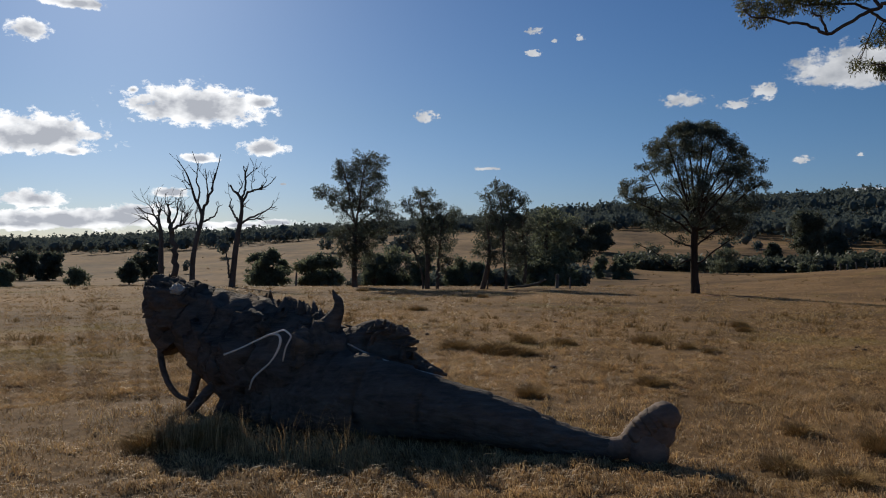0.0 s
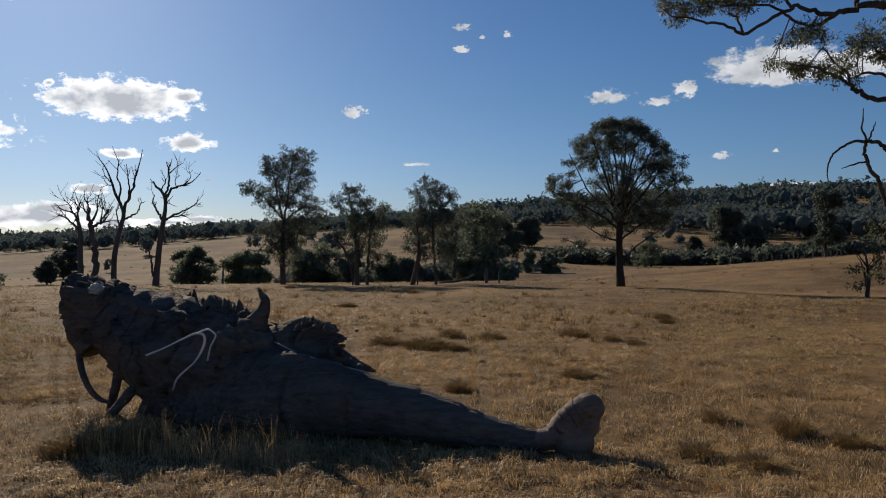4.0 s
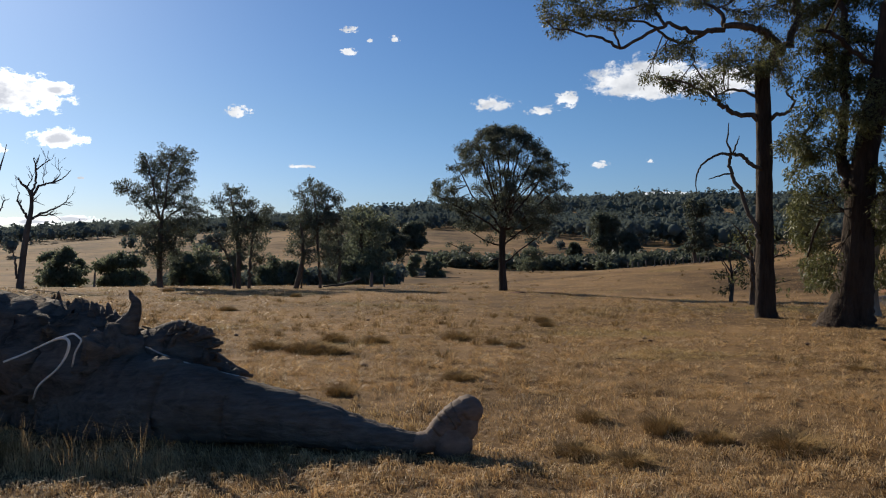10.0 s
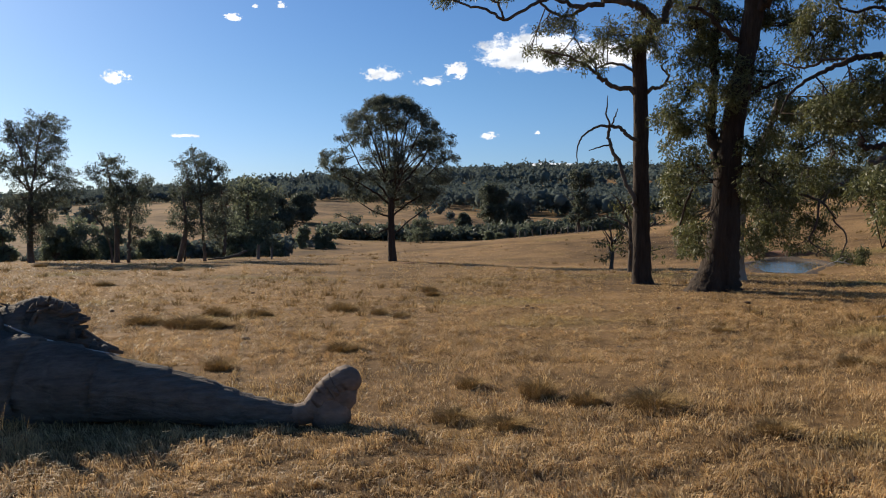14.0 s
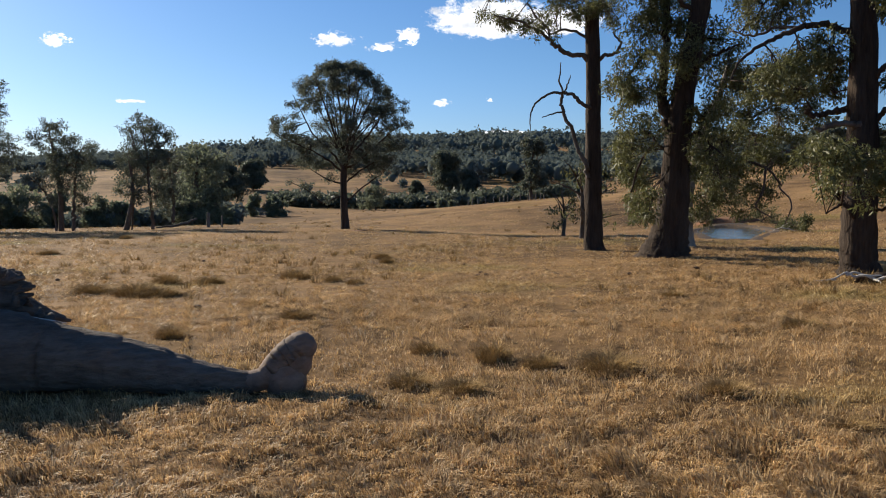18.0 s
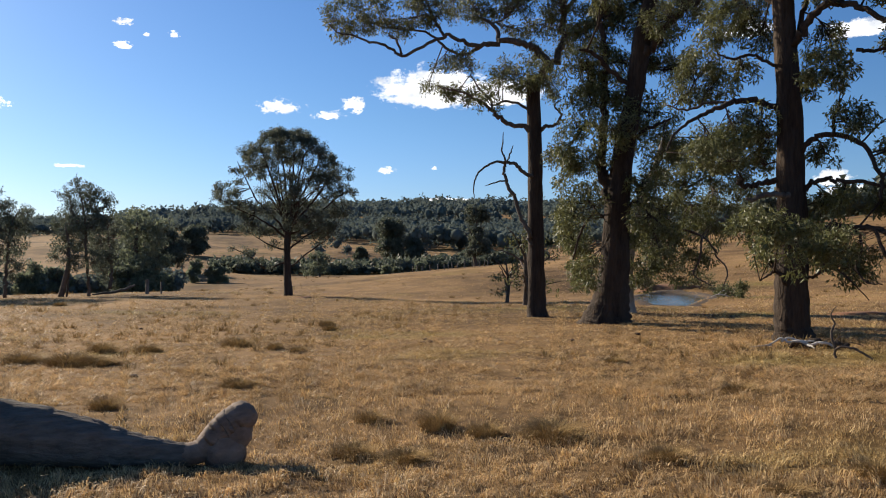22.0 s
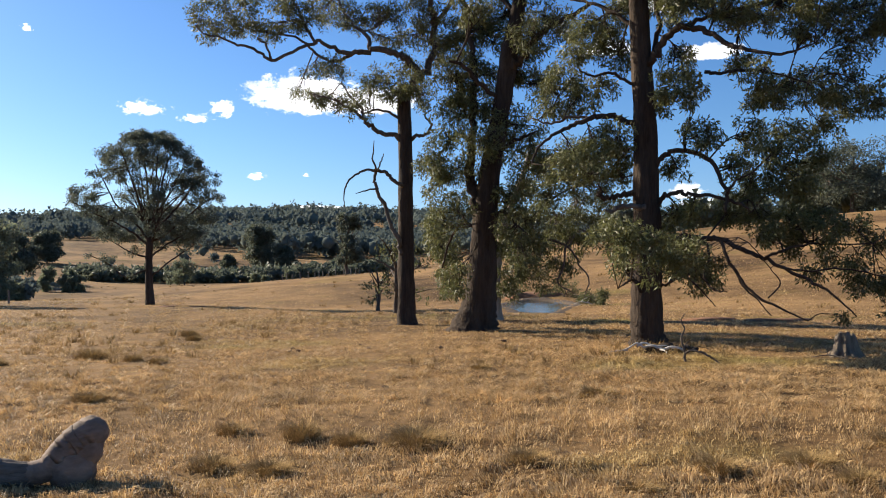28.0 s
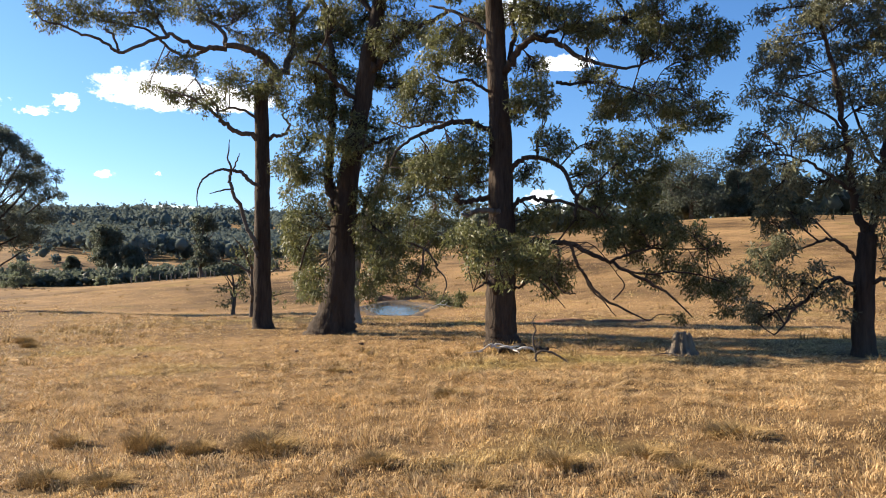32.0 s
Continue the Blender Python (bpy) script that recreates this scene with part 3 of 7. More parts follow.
slender_gum = plant("gum_tree", 15.75, 23.39, "slender dark-barked gum with a long reaching limb and bare dead branch", group="paddock gums", bark=BARK_DARK, limb_bark=BARK_LIMB, leaf_size=(0.135, 0.034), bunch=0.24, per_bunch=48, fill=1.35, sides=12, seed=101, deadwood=(14, 15, 16, 17, 18))
bough(slender_gum, [(0.02, 0, -0.17, 0.498), (0.02, 0, 0.02, 0.383), (-0, 0, 0.33, 0.306), (-0.03, 0, 1.92, 0.267), (-0.05, 0, 3.41, 0.248), (-0.05, 0, 5.28, 0.23), (-0.1, 0, 7.15, 0.223), (-0.09, 0, 8.09, 0.215)])
bough(slender_gum, [(-0.1, 0, 7.37, 0.141), (0.13, -0.14, 8.11, 0.128), (0.4, -0.29, 8.42, 0.128), (-0.11, -0.43, 8.89, 0.115), (-0.58, -0.57, 9.1, 0.108), (-1.32, -0.71, 9.05, 0.089), (-1.96, -0.86, 8.96, 0.076), (-2.5, -1, 9.1, 0.063)], [(-2.4, -0.9, 8.7, 0.4, 0.3), (-0.7, 0.2, 8.2, 0.6, 0.4), (-0.3, -0.5, 7.7, 0.6, 0.4), (0.2, -1.2, 7.9, 0.6, 0.5), (-0, -0.1, 8.8, 0.5, 0.4)])
bough(slender_gum, [(-2.5, -1, 9.1, 0.063), (-2.94, -1.12, 9.25, 0.057), (-3.65, -1.25, 8.9, 0.05), (-4.35, -1.38, 8.58, 0.05), (-4.77, -1.5, 8.86, 0.044), (-5.37, -1.62, 9, 0.038), (-5.88, -1.75, 9.17, 0.031), (-6.38, -1.88, 9.28, 0.025), (-6.61, -2, 9.51, 0.019)], [(-6.8, -0.7, 10, 0.4, 0.5)])
bough(slender_gum, [(-1.51, -0.6, 9.08, 0.07), (-1.9, -0.44, 9.02, 0.064), (-2.47, -0.29, 8.81, 0.051), (-3.05, -0.13, 9.13, 0.045), (-3.64, 0.03, 9.64, 0.039), (-4.43, 0.19, 9.86, 0.033), (-5.22, 0.34, 9.99, 0.027), (-5.83, 0.5, 10.22, 0.02)], [(-6.7, 0.1, 10, 0.5, 0.4), (-5.9, -0.3, 9.9, 0.5, 0.4), (-5.4, 0.3, 10.3, 0.6, 0.4), (-4.8, 0.3, 9.9, 0.5, 0.4), (-5.7, 0.9, 11, 0.6, 0.4), (-6.1, -0.6, 10.5, 0.6, 0.4), (-3.1, 0.4, 8.7, 0.5, 0.3), (-2.3, 0.4, 8.6, 0.4, 0.3), (-3.8, 1, 8, 0.4, 0.2)])
bough(slender_gum, [(-1.23, -0.6, 9.12, 0.076), (-1.38, -0.38, 9.74, 0.064), (-1.83, -0.15, 10.09, 0.052), (-2.23, 0.07, 10.72, 0.046), (-2.54, 0.3, 11.66, 0.04)], [(-2.9, 1.3, 11.1, 0.7, 0.5), (-2.1, -0.1, 10.4, 0.6, 0.5), (-1.4, 0.9, 10.5, 0.5, 0.5), (-0.6, -0.1, 10.6, 0.7, 0.6), (-0.6, 1, 9.9, 0.5, 0.4), (-2.4, 1.1, 12.1, 0.9, 0.6), (-3.6, 1, 12.3, 0.8, 0.5)])
bough(slender_gum, [(-2.95, -1, 9.22, 0.051), (-3.26, -0.77, 9.71, 0.045), (-3.57, -0.53, 10.33, 0.039), (-3.89, -0.3, 11.06, 0.026)], [(-4, -1.1, 9.9, 0.6, 0.4), (-3.7, -1.3, 10.4, 0.7, 0.4), (-3.3, -0.7, 10, 0.5, 0.4), (-4.6, -0.2, 11.1, 0.7, 0.4)])
bough(slender_gum, [(-4.29, -1.7, 8.54, 0.043), (-4.44, -1.85, 8.95, 0.037), (-4.68, -2, 9.09, 0.025)])
bough(slender_gum, [(0.32, 0, 8.43, 0.116), (0.71, 0.08, 8.74, 0.117), (0.94, 0.17, 9.92, 0.105), (0.84, 0.25, 11.1, 0.093), (1.03, 0.33, 12.69, 0.082), (0.74, 0.42, 14.48, 0.056), (0.93, 0.5, 16.09, 0.029)], [(0.4, 1, 7.9, 0.5, 0.4), (1, 1.1, 9.6, 0.6, 0.6), (0.8, -0.3, 10.4, 0.7, 0.6), (0.9, -1, 12.4, 1.2, 1), (2, -0.7, 12.7, 1, 0.8), (1, 1.2, 15.4, 1.1, 0.9)])
bough(slender_gum, [(0.84, 0.3, 10.93, 0.08), (0.26, 0.07, 11.81, 0.067), (-0.41, -0.17, 12.68, 0.053), (-0.97, -0.4, 13.34, 0.033)], [(-0, 0.8, 11.7, 0.8, 0.6), (-1, -0.1, 11.7, 0.9, 0.6), (-0.4, -0.9, 12.9, 1, 0.8)])
bough(slender_gum, [(0.9, 0.3, 10.15, 0.079), (1.53, 0.53, 11.2, 0.067), (2.13, 0.77, 12.47, 0.055), (2.54, 1, 13.76, 0.035)], [(0.3, 0.6, 10, 0.6, 0.6)])
bough(slender_gum, [(-0.11, 0, 6.25, 0.089), (-0.69, -0.12, 6.44, 0.076), (-1.19, -0.25, 6.62, 0.076), (-1.43, -0.38, 6.85, 0.063), (-1.71, -0.5, 7.07, 0.05), (-2.05, -0.62, 7.27, 0.038), (-2.33, -0.75, 7.43, 0.031), (-2.92, -0.88, 7.56, 0.025), (-3.24, -1, 7.64, 0.012)], [(-3.1, 0.1, 7.7, 0.4, 0.3)])
bough(slender_gum, [(-1.45, -0.6, 6.84, 0.05), (-1.57, -0.47, 7.28, 0.038), (-1.9, -0.33, 7.66, 0.032), (-2.21, -0.2, 8.13, 0.026)], [(-2.7, 0.6, 7.7, 0.5, 0.3), (-1.5, -1.1, 7.1, 0.4, 0.3)])
bough(slender_gum, [(-0.11, 0, 6.87, 0.051), (-0.62, 0.2, 7.2, 0.045), (-1.08, 0.4, 7.33, 0.039), (-1.55, 0.6, 7.2, 0.026)], [(-2.1, 0.4, 7.6, 0.5, 0.4), (-1.3, 0.7, 8, 0.4, 0.4), (-1.2, 0.6, 8.6, 0.4, 0.3)])
bough(slender_gum, [(-0.04, 0, 6.18, 0.076), (0.31, -0.1, 6.35, 0.063), (0.64, -0.2, 6.44, 0.051), (0.8, -0.3, 6.73, 0.038), (0.58, -0.4, 7.02, 0.025), (0.79, -0.5, 7.19, 0.013)])
bough(slender_gum, [(-0.15, -0.2, 2.38, 0.075), (-0.33, -0.27, 2.93, 0.075), (-0.55, -0.34, 3.39, 0.062), (-0.73, -0.41, 3.97, 0.062), (-0.98, -0.48, 4.47, 0.056), (-1.08, -0.55, 4.86, 0.05), (-1.05, -0.62, 5.13, 0.05), (-1.45, -0.69, 5.13, 0.037), (-1.84, -0.76, 4.86, 0.031), (-2.04, -0.83, 4.51, 0.025), (-2.04, -0.9, 3.91, 0.012)])
bough(slender_gum, [(-0.13, -0.2, 4.66, 0.063), (-0.49, -0.37, 4.9, 0.062), (-0.75, -0.53, 5.09, 0.056), (-0.97, -0.7, 5.14, 0.049)])
bough(slender_gum, [(-1.01, -0.7, 5.14, 0.037), (-1.1, -0.75, 5.53, 0.031), (-1.08, -0.8, 6.1, 0.012)])
bough(slender_gum, [(-0.96, -0.7, 5.14, 0.031), (-0.84, -0.65, 5.46, 0.025), (-0.77, -0.6, 5.7, 0.012)])
bough(slender_gum, [(-1, -0.7, 4.54, 0.031), (-1.35, -0.8, 4.47, 0.025), (-1.67, -0.9, 4.35, 0.012)])
grow(slender_gum)

stout_gum = plant("gum_tree", 15.64, 19.5, "massive dark gum with flared buttressed trunk and olive foliage", group="paddock gums", bark=BARK_DARK, leaf_size=(0.14, 0.037), bunch=0.27, per_bunch=62, fill=1.6, sides=16, seed=102)
bough(stout_gum, [(-0.02, 0, -0.18, 0.95), (-0.02, 0, 0, 0.797), (0.01, 0, 0.23, 0.644), (0.08, 0, 0.62, 0.525), (0.16, 0, 1.2, 0.44), (0.23, 0, 2.38, 0.389), (0.28, 0, 3.22, 0.355), (0.34, 0, 4.06, 0.322), (0.5, 0, 5.24, 0.29), (0.72, 0, 6.43, 0.257), (0.88, 0, 7.45, 0.259), (1.03, 0, 8.47, 0.244), (1.24, 0, 9.5, 0.212), (1.43, 0, 11.05, 0.18), (1.59, 0, 12.77, 0.129), (1.75, 0, 14.49, 0.076)], [(-0.7, -1.4, 1.6, 0.4, 0.5), (1.4, 1.7, 14.1, 1.2, 1)])
bough(stout_gum, [(0.19, 0, 3.22, 0.156), (-0.07, 0.17, 4.24, 0.147), (-0.13, 0.33, 5.61, 0.126), (-0.06, 0.5, 7.01, 0.104), (-0.1, 0.67, 8.43, 0.094), (-0.34, 0.83, 9.86, 0.072), (-0.44, 1, 11.31, 0.049)], [(-0.6, -0.5, 4.8, 0.5, 0.5), (-0.7, 0.3, 6.6, 0.6, 0.5), (-0.7, 0.3, 7.6, 0.6, 0.6), (-0.9, 1.4, 8.9, 0.6, 0.6), (-0.2, 0.6, 7.9, 0.6, 0.6), (0.4, 1.5, 9.3, 0.7, 0.6), (-0.2, 1.2, 9.4, 0.7, 0.6), (0.7, 1.4, 7.8, 0.6, 0.5), (0, 0.7, 7, 0.6, 0.6), (-0.7, -0.7, 3.6, 0.6, 0.5), (-0, 1.2, 4.4, 0.6, 0.6), (-0.1, 1.3, 11.4, 0.9, 0.8)])
bough(stout_gum, [(0.92, 0, 7.62, 0.126), (1.24, -0.2, 8.01, 0.114), (1.6, -0.4, 8.47, 0.102), (2.08, -0.6, 8.86, 0.091), (2.73, -0.8, 9.16, 0.068), (3.37, -1, 9.46, 0.045)], [(1.5, 0.6, 8.2, 0.6, 0.7), (1.7, -1.1, 8.6, 0.6, 0.6), (2.1, 1.6, 7.7, 0.6, 0.6)])
bough(stout_gum, [(-0.09, 1, 5.71, 0.07), (-0.57, 0.75, 6.01, 0.058), (-0.89, 0.5, 5.62, 0.046), (-1.21, 0.25, 5.07, 0.034), (-1.35, 0, 4.37, 0.022)], [(-1.2, -0.7, 5, 0.4, 0.5), (-0.9, 0, 5.9, 0.4, 0.5), (-1.1, -0.4, 4.3, 0.4, 0.5), (0.8, 1.1, 5.5, 0.5, 0.6), (-1.1, -1.5, 3.2, 0.4, 0.5), (-1.5, 1, 5, 0.3, 0.4)])
bough(stout_gum, [(0.79, 0, 6.77, 0.079), (0.12, -0.4, 7.34, 0.067), (-0.37, -0.8, 7.73, 0.055), (-0.75, -1.2, 7.78, 0.033)], [(0.6, 0.2, 6.4, 0.6, 0.6), (1.5, 0.3, 6.2, 0.5, 0.5), (-0, -1.5, 9.3, 0.7, 0.5)])
bough(stout_gum, [(0.5, 0, 5.07, 0.067), (0.95, -0.33, 5.54, 0.056), (1.44, -0.67, 5.67, 0.044), (1.74, -1, 5.79, 0.022)], [(0.1, -1, 5.5, 0.6, 0.6), (1.6, -1.2, 4.9, 0.5, 0.5)])
bough(stout_gum, [(0.21, 0, 2.88, 0.056), (-0.36, 0.33, 3.23, 0.045), (-0.79, 0.67, 2.72, 0.034), (-1.06, 1, 1.86, 0.023)], [(-1.1, 1.7, 2.5, 0.5, 0.6), (1.4, 0.9, 2.5, 0.5, 0.5), (0.6, 0.4, 2.6, 0.3, 0.4)])
bough(stout_gum, [(0.34, 0, 3.22, 0.056), (0.8, -0.27, 3.54, 0.044), (1.13, -0.53, 3.2, 0.033), (1.45, -0.8, 2.87, 0.022)], [(1, -0.3, 4.1, 0.5, 0.6), (1.1, -0.7, 3.1, 0.4, 0.5), (1.8, 1.3, 3.2, 0.5, 0.6), (1.5, -1.5, 1.9, 0.4, 0.3)])
bough(stout_gum, [(1.24, 0, 9.5, 0.082), (0.6, 0.33, 10.26, 0.071), (-0.09, 0.67, 11.21, 0.049), (-0.62, 1, 11.83, 0.025)], [(1.1, 1.7, 9.8, 0.8, 0.6), (2.5, 1.2, 9.4, 0.6, 0.6), (1, 0.7, 10.7, 0.9, 0.6), (1, 1.6, 12.4, 1.2, 1), (0.1, -0.6, 12.2, 0.9, 0.8)])
bough(stout_gum, [(1.44, 0, 10.87, 0.071), (2.24, -0.5, 11.41, 0.059), (3.02, -1, 11.76, 0.035)], [(1.9, -0.6, 10.1, 0.8, 0.6), (2.3, 0, 11.4, 0.9, 0.8), (2.5, -1.4, 11.8, 0.9, 0.8)])
grow(stout_gum)

pale_gum = plant("gum_tree", 19.99, 23.81, "pale-trunked gum standing behind a massive dark gum", group="paddock gums", bark=BARK_PALE, limb_bark=BARK_LIMB, leaf_size=(0.15, 0.04), bunch=0.28, per_bunch=58, fill=1.5, sides=10, seed=103)
bough(pale_gum, [(0, 0, -0.06, 0.316), (-0.02, 0, 0.35, 0.232), (-0.03, 0, 1.08, 0.189), (0.05, 0, 2.13, 0.168), (0.25, 0, 3.18, 0.147), (0.55, 0, 4.23, 0.126), (0.97, 0, 5.28, 0.106), (1.27, 0, 6.34, 0.064)], [(3, 0.9, 6.3, 0.7, 0.6), (1.7, 0, 5.7, 0.6, 0.6), (1.1, 0.3, 4.9, 0.6, 0.6), (1.3, 1.1, 6.3, 0.5, 0.4), (0.5, 0, 0.9, 0.2, 0.2), (0.3, -0.6, 1.1, 0.3, 0.3), (-1.7, 0.1, 1.3, 0.5, 0.4)])
bough(pale_gum, [(0.09, 0, 2.34, 0.069), (0.87, -0.25, 2.76, 0.069), (1.69, -0.5, 2.97, 0.055), (2.5, -0.75, 2.76, 0.041), (3, -1, 2.15, 0.027)], [(0.6, -1.1, 1.9, 0.5, 0.6), (1.5, -0.2, 2.3, 0.7, 0.6), (1.3, 0.3, 1.5, 0.6, 0.5), (2.8, -0.1, 3, 0.6, 0.6), (3.7, 0.5, 3.2, 0.6, 0.5), (-1.7, -0.5, 2.1, 0.5, 0.6), (-2.3, 1.1, 3, 0.5, 0.6)])
bough(pale_gum, [(0.25, 0, 3.18, 0.056), (1.28, -0.33, 3.8, 0.055), (2.29, -0.67, 4.62, 0.041), (3.3, -1, 5.01, 0.027)], [(0.5, 0.2, 3, 0.6, 0.6), (1.3, -0.7, 3.6, 0.7, 0.6), (1.9, -0.8, 4.6, 0.7, 0.7), (2.3, -1.1, 5.4, 0.7, 0.6), (3.1, -0.4, 5.1, 0.7, 0.6), (2.4, 1.1, 3.7, 0.7, 0.7), (3.5, 1, 4.1, 0.7, 0.7), (3.6, 0.1, 5.8, 0.6, 0.6), (4, 0.3, 4.7, 0.5, 0.6)])
bough(pale_gum, [(0.55, 0, 4.23, 0.056), (0.02, 0.5, 5.11, 0.042), (-0.2, 1, 6.02, 0.029)], [(0.2, 0.2, 4, 0.6, 0.6)])
bough(pale_gum, [(2.49, -1, 2.76, 0.04), (2.38, -1.13, 1.94, 0.034), (2.17, -1.27, 1.44, 0.027), (2.77, -1.4, 1.04, 0.013)], [(2.3, -0.3, 1.9, 0.5, 0.4), (2, -0.2, 1.2, 0.3, 0.2)])
bough(pale_gum, [(2.9, -1, 2.15, 0.034), (3.29, -1.2, 1.54, 0.027), (3.07, -1.4, 0.84, 0.013)])
grow(pale_gum)

spreading_gum = plant("gum_tree", 15.63, 12.96, "spreading ironbark gum with low drooping boughs and dark foliage", group="paddock gums", bark=BARK_DARK, leaf_size=(0.12, 0.034), bunch=0.21, per_bunch=58, fill=1.55, sides=16, seed=104)
bough(spreading_gum, [(0.03, 0, -0.14, 0.578), (0.01, 0, 0.01, 0.467), (-0.01, 0, 0.19, 0.385), (-0.03, 0, 0.43, 0.357), (-0.03, 0, 1.25, 0.342), (-0.02, 0, 2.21, 0.328), (-0.03, 0, 3.16, 0.302), (-0.04, 0, 4.26, 0.275), (-0.07, 0, 5.36, 0.25), (-0.13, 0, 6.59, 0.232), (-0.19, 0, 7.7, 0.213), (-0.25, 0, 8.94, 0.188), (-0.22, 0, 10.33, 0.148), (-0.29, 0, 11.72, 0.106), (-0.27, 0, 13.11, 0.063)], [(-0.5, 1.1, 12.3, 1, 0.8)])
bough(spreading_gum, [(-0.08, 0, 6.32, 0.102), (0.11, -0.17, 6.69, 0.092), (0.34, -0.33, 7.02, 0.087), (0.74, -0.5, 7.3, 0.078), (1.13, -0.67, 7.19, 0.068), (1.51, -0.83, 6.93, 0.058), (1.88, -1, 6.66, 0.049), (2.25, -1.17, 6.52, 0.04), (2.79, -1.33, 6.37, 0.031), (3.39, -1.5, 6.51, 0.017)], [(3.3, -0.5, 7.2, 0.5, 0.4), (2.4, -1.3, 5.9, 0.4, 0.3), (0.5, -0.6, 7.7, 0.4, 0.4), (3.7, -1.3, 8.3, 0.8, 0.4)])
bough(spreading_gum, [(0.74, -0.5, 7.3, 0.055), (1.35, -0.2, 7.61, 0.047), (2.18, 0.1, 7.82, 0.043), (3.03, 0.4, 8.03, 0.039), (3.89, 0.7, 7.89, 0.03), (4.78, 1, 7.75, 0.02)], [(1.7, -0.7, 7.6, 0.5, 0.4), (2.3, -0.1, 7.5, 0.5, 0.4), (2.9, 0.3, 7.9, 0.6, 0.4), (3.7, -0.4, 7.8, 0.6, 0.4), (4.1, -0.5, 7.2, 0.5, 0.4), (4.6, -0.4, 7.5, 0.5, 0.4), (5.1, 0.3, 7.2, 0.4, 0.4), (5.1, -0.6, 7.2, 0.3, 0.3), (2.1, 0.8, 6.7, 0.4, 0.3), (0.8, -0.4, 8.2, 0.6, 0.4), (2.7, 0.9, 9.2, 0.9, 0.5)])
bough(spreading_gum, [(0.11, 0, 6.8, 0.065), (0.27, 0.25, 7.48, 0.057), (0.2, 0.5, 8.26, 0.048), (0.55, 0.75, 9.18, 0.04), (0.98, 1, 9.98, 0.025)], [(0.8, 0.7, 6.8, 0.4, 0.5), (1.3, 1.3, 8.3, 0.5, 0.4), (-0.2, 1.2, 8.5, 0.5, 0.4), (1, 1.2, 11.7, 0.8, 0.7), (2.3, 1.1, 10.4, 0.9, 0.6)])
bough(spreading_gum, [(0.05, 0, 4.12, 0.073), (0.35, -0.14, 4.4, 0.063), (0.68, -0.29, 4.53, 0.058), (1.08, -0.43, 4.42, 0.053), (1.44, -0.57, 4.16, 0.049), (1.59, -0.71, 3.78, 0.044), (1.71, -0.86, 3.48, 0.043), (1.67, -1, 3.04, 0.034)], [(2, -0.2, 4.2, 0.3, 0.4), (2.4, 1, 3.8, 0.4, 0.4), (0.7, 0.8, 4.2, 0.3, 0.3), (1.4, -0.4, 4.8, 0.3, 0.3)])
bough(spreading_gum, [(0.82, -0.4, 4.5, 0.036), (0.84, -0.45, 4.87, 0.031), (0.92, -0.5, 5.13, 0.018)], [(1.1, -0.6, 4.8, 0.3, 0.3)])
bough(spreading_gum, [(1.7, -1, 3.46, 0.03), (1.88, -1.13, 3.74, 0.026), (2.18, -1.27, 3.87, 0.021), (2.54, -1.4, 4.21, 0.017)], [(2.6, -1.1, 4.2, 0.4, 0.4), (3, -0.5, 4.8, 0.4, 0.3), (3.3, -0.5, 4.3, 0.5, 0.4), (2.7, -0.9, 3.6, 0.4, 0.4), (3.3, -0.5, 3.8, 0.4, 0.4)])
bough(spreading_gum, [(0.15, 0, 3.23, 0.063), (0.39, -0.17, 3.49, 0.054), (0.69, -0.33, 3.55, 0.049), (0.97, -0.5, 3.47, 0.044), (1.46, -0.67, 3.41, 0.039), (1.97, -0.83, 3.24, 0.03), (2.21, -1, 3.04, 0.017)], [(0.6, 0.5, 3, 0.5, 0.3), (1, -0.4, 3.1, 0.4, 0.3), (1.9, 0.4, 3.1, 0.4, 0.3), (2.6, 1.1, 3, 0.4, 0.3)])
bough(spreading_gum, [(1.24, -1, 6.15, 0.044), (1.57, -0.88, 6.13, 0.04), (2.04, -0.75, 6.19, 0.036), (2.63, -0.62, 6.15, 0.027), (3.43, -0.5, 5.9, 0.018)], [(0.6, -1.3, 5.8, 0.4, 0.4), (0.9, -1.2, 5.6, 0.3, 0.3), (4.4, -0.3, 6.8, 0.4, 0.4), (3, 0.2, 5.8, 0.5, 0.4), (3.5, 0.7, 6.2, 0.4, 0.3), (2.5, -0.5, 5.6, 0.4, 0.3), (3.8, -0.8, 5.6, 0.5, 0.3), (4.5, 0.9, 5.6, 0.5, 0.4), (4.7, -0.7, 5.6, 0.4, 0.3), (4.9, -0.9, 5.2, 0.2, 0.2), (4.1, -0.2, 6.1, 0.4, 0.3), (2.4, 0.6, 5, 0.4, 0.4), (4.1, 0.9, 5.1, 0.4, 0.3)])
bough(spreading_gum, [(0.13, 0, 2.34, 0.081), (0.69, -0.22, 2.5, 0.071), (1.22, -0.44, 2.5, 0.062), (1.6, -0.67, 2.44, 0.057), (2.03, -0.89, 2.23, 0.052), (2.45, -1.11, 2.05, 0.043), (2.8, -1.33, 1.82, 0.038), (3.26, -1.56, 1.58, 0.034), (3.64, -1.78, 1.34, 0.025), (4.07, -2, 0.87, 0.012)], [(0, -1.8, 2.5, 0.6, 0.4), (0.6, 0.2, 2.3, 0.5, 0.4), (-0.5, 0.4, 1.9, 0.4, 0.3)])
bough(spreading_gum, [(1.56, -0.8, 2.44, 0.043), (1.73, -0.96, 2.01, 0.039), (1.95, -1.12, 1.63, 0.034), (2.25, -1.28, 1.25, 0.03), (2.66, -1.44, 1.01, 0.025), (3.23, -1.6, 0.74, 0.013)], [(4.1, -0.6, 0.8, 0.1, 0.1)])
